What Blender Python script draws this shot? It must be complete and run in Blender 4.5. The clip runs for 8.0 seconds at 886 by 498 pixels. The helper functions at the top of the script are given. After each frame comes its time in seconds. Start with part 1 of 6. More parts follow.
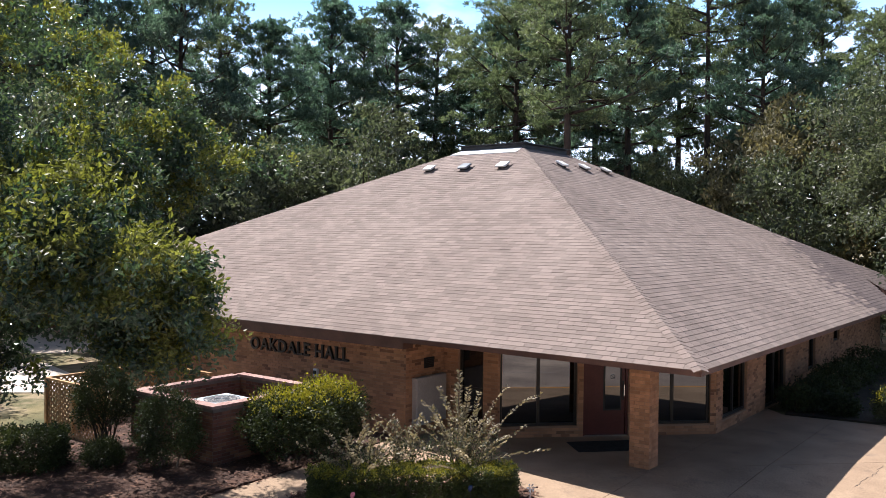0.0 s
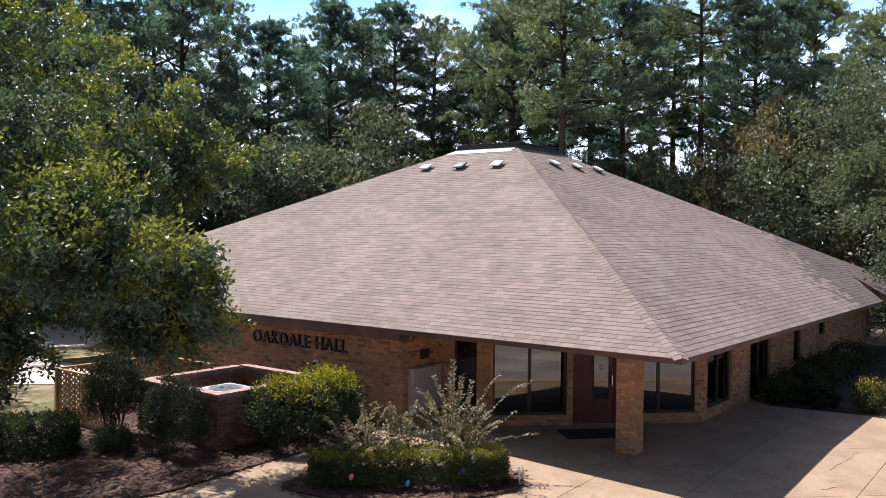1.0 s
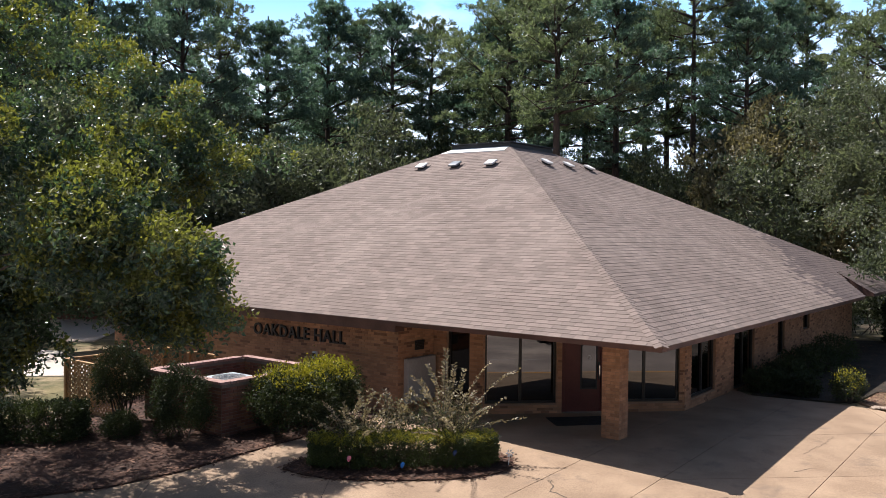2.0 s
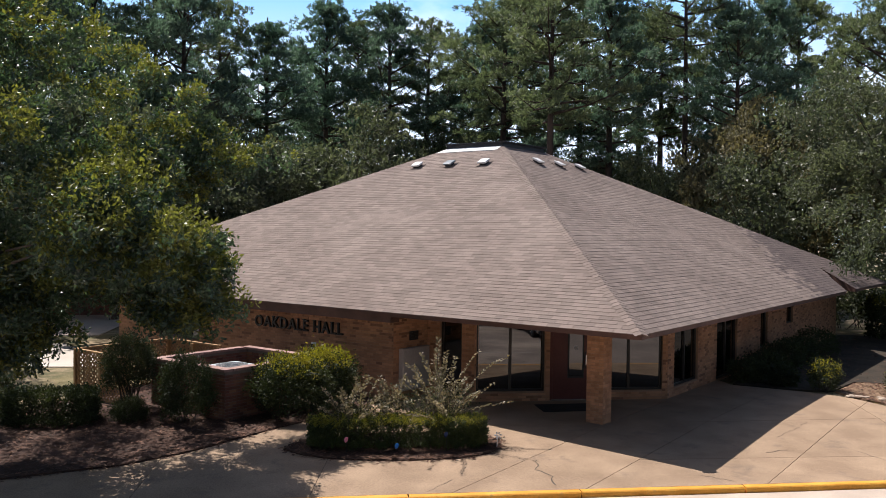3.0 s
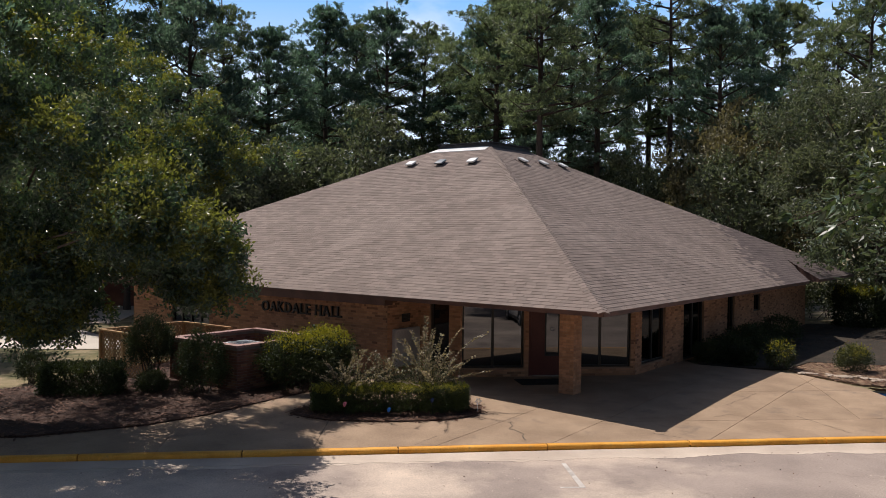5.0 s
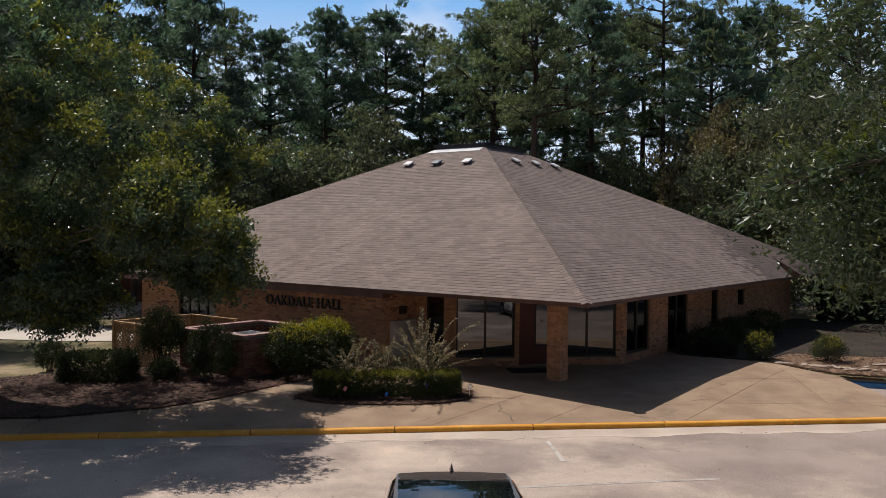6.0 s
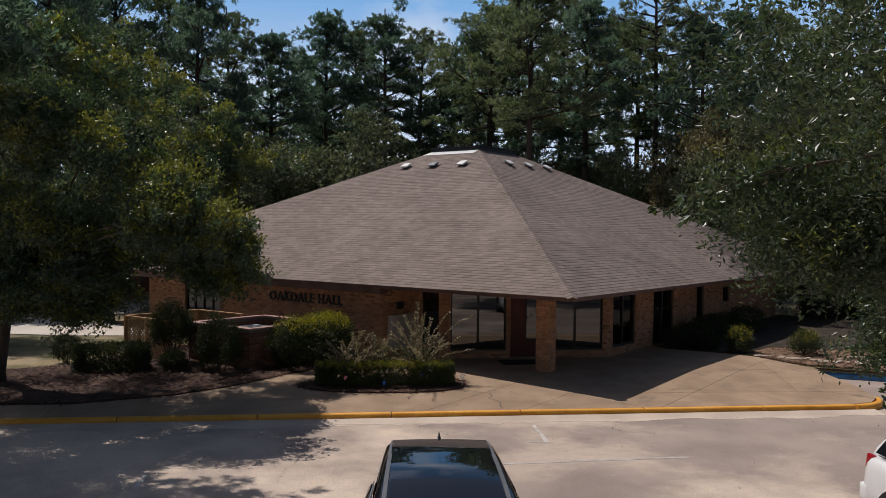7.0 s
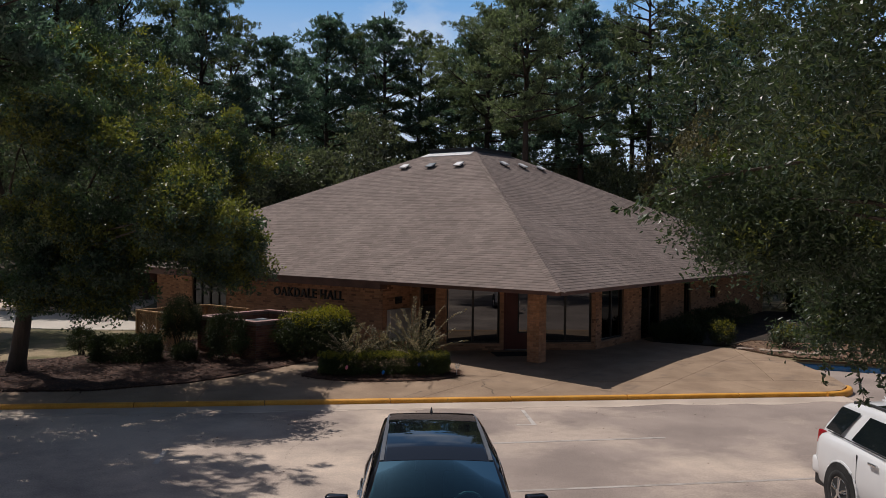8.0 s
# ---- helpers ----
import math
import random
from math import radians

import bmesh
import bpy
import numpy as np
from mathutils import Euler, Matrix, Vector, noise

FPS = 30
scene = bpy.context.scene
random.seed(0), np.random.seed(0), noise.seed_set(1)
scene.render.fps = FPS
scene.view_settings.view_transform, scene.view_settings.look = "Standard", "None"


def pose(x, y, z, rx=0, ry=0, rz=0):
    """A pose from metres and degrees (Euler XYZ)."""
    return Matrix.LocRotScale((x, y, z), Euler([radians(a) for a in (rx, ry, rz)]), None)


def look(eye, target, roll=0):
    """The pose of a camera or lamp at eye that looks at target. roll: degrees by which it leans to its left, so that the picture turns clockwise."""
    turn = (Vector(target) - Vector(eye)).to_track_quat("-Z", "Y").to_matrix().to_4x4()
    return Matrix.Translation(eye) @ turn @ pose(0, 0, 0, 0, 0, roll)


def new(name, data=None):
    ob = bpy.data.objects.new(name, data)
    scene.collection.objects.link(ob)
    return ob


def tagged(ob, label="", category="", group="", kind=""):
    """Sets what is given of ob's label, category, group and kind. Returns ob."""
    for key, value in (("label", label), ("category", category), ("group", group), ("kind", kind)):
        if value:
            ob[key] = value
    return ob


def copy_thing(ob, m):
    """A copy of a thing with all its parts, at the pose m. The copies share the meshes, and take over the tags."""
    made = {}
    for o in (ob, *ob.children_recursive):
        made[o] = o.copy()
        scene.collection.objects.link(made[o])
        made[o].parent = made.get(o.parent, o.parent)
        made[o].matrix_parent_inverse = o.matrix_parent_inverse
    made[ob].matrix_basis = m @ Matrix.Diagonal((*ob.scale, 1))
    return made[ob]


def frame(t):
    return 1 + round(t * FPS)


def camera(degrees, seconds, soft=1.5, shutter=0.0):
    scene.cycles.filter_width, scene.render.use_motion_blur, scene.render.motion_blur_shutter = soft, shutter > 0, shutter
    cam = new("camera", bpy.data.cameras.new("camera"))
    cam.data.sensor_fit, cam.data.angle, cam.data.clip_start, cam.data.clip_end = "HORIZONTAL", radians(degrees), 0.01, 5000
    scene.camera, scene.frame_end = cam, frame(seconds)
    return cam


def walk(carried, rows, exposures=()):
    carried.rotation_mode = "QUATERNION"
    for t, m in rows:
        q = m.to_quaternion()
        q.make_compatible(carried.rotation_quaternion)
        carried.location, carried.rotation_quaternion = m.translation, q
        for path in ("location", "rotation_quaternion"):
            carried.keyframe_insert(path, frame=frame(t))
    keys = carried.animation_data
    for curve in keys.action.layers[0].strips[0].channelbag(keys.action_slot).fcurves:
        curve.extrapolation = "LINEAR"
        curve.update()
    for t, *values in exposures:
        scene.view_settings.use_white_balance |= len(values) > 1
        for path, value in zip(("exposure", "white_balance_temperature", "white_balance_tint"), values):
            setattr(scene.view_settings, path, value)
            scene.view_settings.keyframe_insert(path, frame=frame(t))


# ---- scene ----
# The camera: a drone that backs away from the corner of the hall and sinks a little.
cam = camera(55.19, 8.0, soft=0.8)
ROWS = [
    (0.0, 0.0, 0.0, 4.496, 88.876, -0.62, -7.178),
    (0.5, -0.01, -0.379, 4.463, 88.849, -0.642, -7.225),
    (1, -0.02, -0.761, 4.43, 88.824, -0.646, -7.29),
    (1.5, -0.03, -1.156, 4.394, 88.797, -0.645, -7.354),
    (3, -0.033, -2.523, 4.244, 88.766, -0.683, -7.554),
    (3.5, -0.035, -3.067, 4.196, 88.766, -0.703, -7.573),
    (4, -0.041, -3.633, 4.149, 88.769, -0.713, -7.595),
    (4.5, -0.052, -4.222, 4.1, 88.752, -0.701, -7.613),
    (6, -0.106, -6.173, 3.976, 88.691, -0.677, -7.649),
    (6.5, -0.128, -6.835, 3.957, 88.703, -0.68, -7.648),
    (7, -0.148, -7.498, 3.943, 88.715, -0.688, -7.688),
    (7.5, -0.176, -8.16, 3.928, 88.697, -0.683, -7.707),
    (8, -0.21, -8.82, 3.912, 88.675, -0.677, -7.688),
]
walk(cam, [(t, pose(x, y, z, rx, ry, rz)) for t, x, y, z, rx, ry, rz in ROWS],
     [(0.0, 0.86, 6070, 14), (1.5, 0.69, 6150, 14), (3.5, 0.19, 6350, 14), (5.0, -0.14, 6400, 14), (6.5, -0.49, 6380, 14), (8.0, -0.68, 6280, 14)])

# ---- light ----
LIGHT = Vector((0.97, -1.12, -2.43))
sun = new("sun", bpy.data.lights.new("sun", "SUN"))
sun.matrix_world = look(-20 * LIGHT, (0, 0, 0))
sun.data.energy, sun.data.angle, sun.data.color = 5.0, radians(0.53), (1.0, 0.94, 0.85)
world = bpy.data.worlds.new("sky")
scene.world = world
world.use_nodes = True
sky = world.node_tree.nodes.new("ShaderNodeTexSky")
sky.sky_type, sky.sun_disc = "NISHITA", False
sky.sun_elevation, sky.sun_rotation = radians(58.6), math.atan2(-0.97, 1.12)
sky.air_density, sky.dust_density = 1.0, 1.5
world.node_tree.nodes["Background"].inputs["Strength"].default_value = 0.068
world.node_tree.links.new(sky.outputs[0], world.node_tree.nodes["Background"].inputs["Color"])


# ---- materials ----
def material(name, dark, light, scale=3.0, fine=40.0, rough=0.8, bump=0.2, metal=0.0, grain=0.25, island=0.0, single=0.0,
             spread=(0.35, 0.65), stretch=(1, 1, 1), stain=None, through_leaf=None, ior=1.45):
    """A surface that wanders between two colours at two scales. island, single: how far each piece differs in brightness."""
    m = bpy.data.materials.new(name)
    m.use_nodes = True
    t, n = m.node_tree, m.node_tree.nodes
    b = n["Principled BSDF"]
    link = t.links.new
    co = n.new("ShaderNodeNewGeometry")
    mp = n.new("ShaderNodeMapping")
    mp.inputs["Scale"].default_value = stretch
    link(co.outputs["Position"], mp.inputs["Vector"])
    big = n.new("ShaderNodeTexNoise")
    big.inputs["Scale"].default_value, big.inputs["Detail"].default_value = scale, 6.0
    link(mp.outputs[0], big.inputs["Vector"])
    small = n.new("ShaderNodeTexNoise")
    small.inputs["Scale"].default_value, small.inputs["Detail"].default_value = fine, 3.0
    link(mp.outputs[0], small.inputs["Vector"])
    ramp = n.new("ShaderNodeValToRGB")
    ramp.color_ramp.elements[0].position, ramp.color_ramp.elements[1].position = spread
    ramp.color_ramp.elements[0].color, ramp.color_ramp.elements[1].color = (*dark, 1), (*light, 1)
    link(big.outputs["Fac"], ramp.inputs["Fac"])
    col = ramp.outputs["Color"]

    def times(colour, value, low, high):
        mr = n.new("ShaderNodeMapRange")
        mr.inputs["To Min"].default_value, mr.inputs["To Max"].default_value = low, high
        link(value, mr.inputs["Value"])
        mx = n.new("ShaderNodeMix")
        mx.data_type, mx.blend_type = "RGBA", "MULTIPLY"
        mx.inputs["Factor"].default_value = 1.0
        link(colour, mx.inputs["A"])
        link(mr.outputs[0], mx.inputs["B"])
        return mx.outputs["Result"]

    if stain:
        st = n.new("ShaderNodeTexNoise")
        st.inputs["Scale"].default_value, st.inputs["Detail"].default_value = stain[1], 8.0
        st.inputs["Roughness"].default_value = 0.65
        link(mp.outputs[0], st.inputs["Vector"])
        sr = n.new("ShaderNodeMapRange")
        sr.inputs["From Min"].default_value, sr.inputs["From Max"].default_value = stain[2], stain[3]
        patch_ = st.outputs["Fac"]
        if len(stain) > 4:          # the stain thins out along x
            ax, lean = n.new("ShaderNodeSeparateXYZ"), n.new("ShaderNodeMath")
            link(co.outputs["Position"], ax.inputs[0])
            lean.operation = "MULTIPLY_ADD"
            lean.inputs[1].default_value = stain[4]
            link(ax.outputs["X"], lean.inputs[0])
            link(patch_, lean.inputs[2])
            patch_ = lean.outputs[0]
        link(patch_, sr.inputs["Value"])
        mx = n.new("ShaderNodeMix")
        mx.data_type = "RGBA"
        link(sr.outputs[0], mx.inputs["Factor"])
        link(col, mx.inputs["A"])
        mx.inputs["B"].default_value = (*stain[0], 1)
        col = mx.outputs["Result"]
    if grain:
        col = times(col, small.outputs["Fac"], 1 - grain, 1 + grain)
    if island:
        geo = n.new("ShaderNodeNewGeometry")
        col = times(col, geo.outputs["Random Per Island"], 1 - island, 1 + island)
    if single:
        info = n.new("ShaderNodeObjectInfo")
        col = times(col, info.outputs["Random"], 1 - single, 1 + single)
    link(col, b.inputs["Base Color"])
    b.inputs["Roughness"].default_value, b.inputs["Metallic"].default_value, b.inputs["IOR"].default_value = rough, metal, ior
    if bump:
        bp = n.new("ShaderNodeBump")
        bp.inputs["Strength"].default_value, bp.inputs["Distance"].default_value = bump, 0.02
        link(small.outputs["Fac"], bp.inputs["Height"])
        link(bp.outputs[0], b.inputs["Normal"])
    if through_leaf:
        tr = n.new("ShaderNodeBsdfTranslucent")
        mix = n.new("ShaderNodeMixShader")
        mix.inputs[0].default_value = through_leaf[1]
        tint = n.new("ShaderNodeMix")
        tint.data_type, tint.blend_type = "RGBA", "MULTIPLY"
        tint.inputs["Factor"].default_value = 1.0
        link(col, tint.inputs["A"])
        tint.inputs["B"].default_value = (*through_leaf[0], 1)
        link(tint.outputs["Result"], tr.inputs["Color"])
        link(b.outputs[0], mix.inputs[1])
        link(tr.outputs[0], mix.inputs[2])
        link(mix.outputs[0], n["Material Output"].inputs["Surface"])
    return m


def leafy(name, dark, light, glow=(1.7, 1.75, 0.7), part_through=0.28, rough=0.5, scale=0.5, single=0.15, ior=1.38):
    return material(name, dark, light, scale=scale, fine=7.0, rough=rough, bump=0, grain=0.2, island=0.45, single=single,
                    through_leaf=(glow, part_through), spread=(0.3, 0.7), ior=ior)


ASPHALT = material("worn pale asphalt", (0.275, 0.219, 0.187), (0.385, 0.308, 0.26), 0.6, 34, 0.9, 0.5, grain=0.42,
                   stain=((0.66, 0.53, 0.42), 0.28, 0.40, 0.62, -0.014))
GUTTER = material("pale sandy concrete gutter", (0.50, 0.405, 0.325), (0.63, 0.52, 0.42), 0.9, 30, 0.9, 0.2, grain=0.12)
CONCRETE = material("weathered tan concrete", (0.278, 0.190, 0.122), (0.375, 0.263, 0.172), 1.1, 38, 0.88, 0.4, grain=0.5, single=0.08,
                    stain=((0.2, 0.145, 0.105), 1.4, 0.56, 0.75))
CRACK = material("dark crack filler", (0.075, 0.058, 0.046), (0.11, 0.088, 0.07), 8, 60, 0.95, 0)
YELLOW = material("worn yellow kerb paint", (0.70, 0.30, 0.03), (0.84, 0.41, 0.06), 2.5, 40, 0.6, 0.2, single=0.05,
                  stain=((0.34, 0.2, 0.09), 5.0, 0.60, 0.74))
BLUE = material("blue kerb paint", (0.04, 0.17, 0.38), (0.07, 0.24, 0.48), 2.5, 40, 0.6, 0.15, stain=((0.35, 0.35, 0.34), 5.0, 0.62, 0.7))
KERB = material("bare concrete kerb", (0.34, 0.29, 0.24), (0.46, 0.40, 0.34), 2.0, 50, 0.9, 0.25)
STRIPE = material("worn white road paint", (0.46, 0.41, 0.37), (0.62, 0.57, 0.52), 3.0, 30, 0.8, 0.1, stain=((0.34, 0.30, 0.26), 2.2, 0.5, 0.64))
FADED = material("faded road paint", (0.40, 0.345, 0.305), (0.53, 0.475, 0.43), 3.0, 30, 0.8, 0.1, stain=((0.34, 0.295, 0.255), 2.2, 0.44, 0.58))
GRASS = material("dry mown grass", (0.072, 0.072, 0.026), (0.19, 0.155, 0.07), 0.7, 25, 0.95, 0.5, grain=0.45,
                 stain=((0.33, 0.25, 0.15), 0.45, 0.46, 0.60))
MULCH = material("brown pine-straw mulch", (0.04, 0.02, 0.013), (0.085, 0.042, 0.027), 2.0, 55, 0.95, 0.9, grain=0.5)
STRAW = material("fallen leaves and straw", (0.06, 0.027, 0.016), (0.145, 0.07, 0.04), 3.0, 20, 0.8, 0, grain=0.2, island=0.5)
MORTAR = material("tan mortar", (0.315, 0.19, 0.122), (0.385, 0.238, 0.158), 3.0, 60, 0.95, 0.3)
BRICK = material("buff brick", (0.365, 0.186, 0.102), (0.48, 0.26, 0.147), 1.2, 45, 0.85, 0.35, island=0.19, grain=0.15)
BRICK_ONE = material("buff brick, single", (0.365, 0.186, 0.102), (0.48, 0.26, 0.147), 6.0, 45, 0.85, 0.35, single=0.24, grain=0.15)
BRICK_DARK = material("brown fired brick", (0.20, 0.10, 0.06), (0.29, 0.15, 0.085), 2.0, 45, 0.85, 0.3, island=0.2)
RED_BRICK = material("dark red brick", (0.13, 0.055, 0.04), (0.22, 0.095, 0.065), 2.0, 45, 0.85, 0.35, island=0.28)
COPING = material("pinkish brick coping", (0.34, 0.20, 0.17), (0.46, 0.29, 0.25), 4.0, 40, 0.8, 0.3, island=0.15)
RED_MORTAR = material("grey brick mortar", (0.16, 0.13, 0.11), (0.22, 0.18, 0.15), 3.0, 60, 0.95, 0.3)
SHINGLE = material("brown asphalt shingle", (0.197, 0.152, 0.131), (0.241, 0.190, 0.164), 0.55, 90, 0.92, 0.3, island=0.16, grain=0.22)
SHINGLE_ONE = material("brown asphalt shingle, single", (0.197, 0.152, 0.131), (0.241, 0.190, 0.164), 0.55, 90, 0.92, 0.3, single=0.16, grain=0.22)
# Shade over the side slope's far end, put into these tabs' colour.
SHINGLE_SHADE = material("dark asphalt shingle in shade", (0.1, 0.076, 0.073), (0.135, 0.104, 0.097), 0.55, 90, 0.92, 0.3, island=0.16, grain=0.22)
FELT = material("dark roof deck", (0.11, 0.083, 0.073), (0.14, 0.108, 0.094), 2.0, 50, 0.95, 0.2)
FASCIA = material("dark brown painted fascia", (0.085, 0.042, 0.032), (0.13, 0.066, 0.05), 2.0, 30, 0.6, 0.1)
SOFFIT = material("brown soffit board", (0.10, 0.06, 0.045), (0.14, 0.085, 0.06), 2.0, 30, 0.7, 0.1)
BRONZE = material("dark bronze window frame", (0.018, 0.014, 0.012), (0.03, 0.024, 0.02), 4.0, 40, 0.4, 0.05)
WHITE_METAL = material("white painted metal", (0.70, 0.70, 0.70), (0.82, 0.82, 0.81), 3.0, 30, 0.45, 0.05)
PALE_METAL = material("pale blue-grey metal", (0.42, 0.46, 0.50), (0.54, 0.58, 0.61), 3.0, 30, 0.4, 0.05)
GREY_METAL = material("blue-grey metal", (0.14, 0.17, 0.20), (0.24, 0.27, 0.30), 3.0, 30, 0.45, 0.05)
BLACK_METAL = material("black metal curb", (0.02, 0.02, 0.022), (0.035, 0.035, 0.04), 3.0, 30, 0.5, 0.05)
PANEL_GREY = material("grey painted cabinet", (0.35, 0.32, 0.30), (0.43, 0.395, 0.37), 2.0, 30, 0.6, 0.05)
DOOR_RED = material("dark red painted door", (0.085, 0.018, 0.016), (0.115, 0.026, 0.022), 2.0, 30, 0.4, 0.05)
CHROME = material("brushed steel", (0.60, 0.60, 0.60), (0.72, 0.72, 0.72), 5.0, 60, 0.25, 0.02, metal=1.0)
RUBBER = material("black rubber", (0.015, 0.015, 0.015), (0.03, 0.03, 0.03), 6.0, 80, 0.85, 0.3)
LETTER = material("black letter metal", (0.015, 0.012, 0.012), (0.025, 0.02, 0.02), 5.0, 40, 0.5, 0.02)
TIMBER = material("golden weathered timber lattice", (0.30, 0.175, 0.075), (0.44, 0.27, 0.12), 3.0, 30, 0.75, 0.2, island=0.2, stretch=(1, 1, 0.3))
BARK = material("grey-brown bark", (0.055, 0.042, 0.034), (0.11, 0.085, 0.068), 2.5, 25, 0.95, 0.9, stretch=(1, 1, 0.25))
PINE_BARK = material("pine bark", (0.042, 0.031, 0.027), (0.092, 0.067, 0.055), 2.5, 18, 0.95, 0.9, stretch=(1, 1, 0.25))
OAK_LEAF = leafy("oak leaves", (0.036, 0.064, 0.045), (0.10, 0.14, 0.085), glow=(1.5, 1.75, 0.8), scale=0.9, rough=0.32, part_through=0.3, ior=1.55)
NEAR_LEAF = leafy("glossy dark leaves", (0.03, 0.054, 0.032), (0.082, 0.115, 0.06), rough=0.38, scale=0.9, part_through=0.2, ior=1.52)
# Sunlit and backlit leaves of both oaks, the light put into their colour.
OAK_LIT = leafy("sunlit oak leaves", (0.11, 0.126, 0.038), (0.22, 0.224, 0.066), scale=0.9, rough=0.4, part_through=0.36, ior=1.45)
NEAR_LIT = leafy("sunlit glossy leaves", (0.075, 0.10, 0.03), (0.17, 0.19, 0.055), scale=0.9, rough=0.4, part_through=0.24, ior=1.46)
PINE_WARM = leafy("yellowing pine needles", (0.086, 0.116, 0.076), (0.178, 0.205, 0.132), glow=(1.3, 1.4, 0.8), scale=0.3, rough=0.45, part_through=0.4)
PINE_LEAF = leafy("pine needles", (0.076, 0.12, 0.098), (0.16, 0.212, 0.168), glow=(1.2, 1.5, 1.05), scale=0.3, rough=0.45, part_through=0.4)
WOOD_LEAF = leafy("woodland leaves", (0.068, 0.086, 0.056), (0.155, 0.168, 0.105), glow=(1.3, 1.4, 0.9), scale=0.3, rough=0.45, part_through=0.4, ior=1.48)
DRY_LEAF = leafy("browning leaves", (0.12, 0.118, 0.07), (0.22, 0.2, 0.12), glow=(1.3, 1.2, 0.7), scale=0.4, rough=0.6)
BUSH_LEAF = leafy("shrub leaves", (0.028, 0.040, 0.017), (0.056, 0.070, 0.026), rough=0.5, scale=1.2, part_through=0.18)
# Second leaf colour of the golden shrubs, mixed in towards the top.
GOLD_LEAF = leafy("yellow-green upper leaves", (0.2, 0.19, 0.02), (0.34, 0.3, 0.032), rough=0.4, scale=2.0)
# Hedge tops as the sun lights them, by a lighter leaf colour.
HEDGE_LIT = leafy("sunlit hedge tops", (0.13, 0.135, 0.02), (0.25, 0.23, 0.035), scale=2.0, part_through=0.25)
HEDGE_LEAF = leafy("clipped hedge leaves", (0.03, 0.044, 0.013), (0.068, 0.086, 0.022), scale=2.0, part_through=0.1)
PALE_LEAF = leafy("pale cream shrub leaves", (0.14, 0.125, 0.075), (0.34, 0.285, 0.185), glow=(1.2, 1.15, 0.8), scale=3.0)
STONE = material("pale bed stones", (0.26, 0.2, 0.15), (0.40, 0.32, 0.25), 5.0, 30, 0.9, 0.4, island=0.25)
ROOF_FAR = material("brown far roof", (0.13, 0.08, 0.06), (0.19, 0.12, 0.09), 1.0, 20, 0.9, 0.2)
DRIVE = material("bright bare concrete drive", (0.50, 0.45, 0.38), (0.60, 0.54, 0.46), 0.5, 40, 0.9, 0.1)
PINK = material("pink flag plastic", (0.75, 0.22, 0.30), (0.80, 0.28, 0.36), 5, 40, 0.5, 0)
BLUE_FLAG = material("blue flag plastic", (0.03, 0.22, 0.70), (0.04, 0.28, 0.80), 5, 40, 0.5, 0)
NAVY_FLAG = material("navy flag plastic", (0.015, 0.035, 0.11), (0.02, 0.045, 0.13), 5, 40, 0.5, 0)
TAN_STRAW = material("pale pine straw", (0.17, 0.105, 0.062), (0.30, 0.195, 0.12), 2.0, 45, 0.95, 0.9, grain=0.45)
# Mulch darkened in its colour for the tree shade by the side wall.
SHADED_MULCH = material("dark mulch in tree shade", (0.022, 0.017, 0.011), (0.052, 0.038, 0.025), 1.2, 40, 0.95, 0.9, grain=0.5)
CAR_BLACK = material("black car paint", (0.006, 0.006, 0.008), (0.008, 0.008, 0.011), 2, 30, 0.08, 0, grain=0, ior=1.6)
CAR_WHITE = material("white car paint", (0.76, 0.76, 0.76), (0.79, 0.79, 0.79), 2, 30, 0.15, 0, grain=0, ior=1.5)
TRIM_BLACK = material("black plastic trim", (0.02, 0.02, 0.02), (0.03, 0.03, 0.03), 4, 50, 0.55, 0.05)
TAIL_RED = material("red tail light", (0.35, 0.01, 0.015), (0.45, 0.015, 0.02), 4, 50, 0.15, 0)
LAMP_CLEAR = material("clear head light", (0.45, 0.47, 0.5), (0.55, 0.57, 0.6), 4, 50, 0.1, 0)
SEAT = material("dark car seat", (0.06, 0.065, 0.07), (0.1, 0.105, 0.11), 4, 50, 0.8, 0.1)


def glass(name, tint, mirror, rough=0.015, coat=(0.95, 0.97, 1.0)):
    """Tinted glass with a reflective film: part mirror, part see-through."""
    m = bpy.data.materials.new(name)
    m.use_nodes = True
    n, link = m.node_tree.nodes, m.node_tree.links.new
    n.remove(n["Principled BSDF"])
    tr, gl, mix, fr = (n.new("ShaderNode" + k) for k in ("BsdfTransparent", "BsdfGlossy", "MixShader", "Fresnel"))
    tr.inputs["Color"].default_value = (*tint, 1)
    gl.inputs["Color"].default_value, gl.inputs["Roughness"].default_value = (*coat, 1), rough
    fr.inputs["IOR"].default_value = mirror
    link(fr.outputs[0], mix.inputs[0])
    link(tr.outputs[0], mix.inputs[1])
    link(gl.outputs[0], mix.inputs[2])
    link(mix.outputs[0], n["Material Output"].inputs["Surface"])
    return m


FILM_GLASS = glass("reflective tinted glass", (0.02, 0.02, 0.022), 2.0)
PLAIN_GLASS = glass("dark tinted glass", (0.05, 0.05, 0.052), 1.42)


# ---- mesh helpers ----
def place(ob, parent):
    if parent:
        ob.parent = parent
    return ob


def part(name, bm, mat, parent=None, label="", smooth=False):
    """Links a bmesh as one mesh object under a thing or a part."""
    me = bpy.data.meshes.new(name)
    bm.to_mesh(me)
    bm.free()
    me.materials.append(mat)
    if smooth:
        me.shade_smooth()
    ob = place(new(name, me), parent)
    return tagged(ob, label)


def thing(name, label, category, group="", kind="", at=None):
    ob = new(name)
    ob.empty_display_size = 0.1
    if at is not None:
        ob.matrix_basis = at
    return tagged(ob, label, category, group, kind)


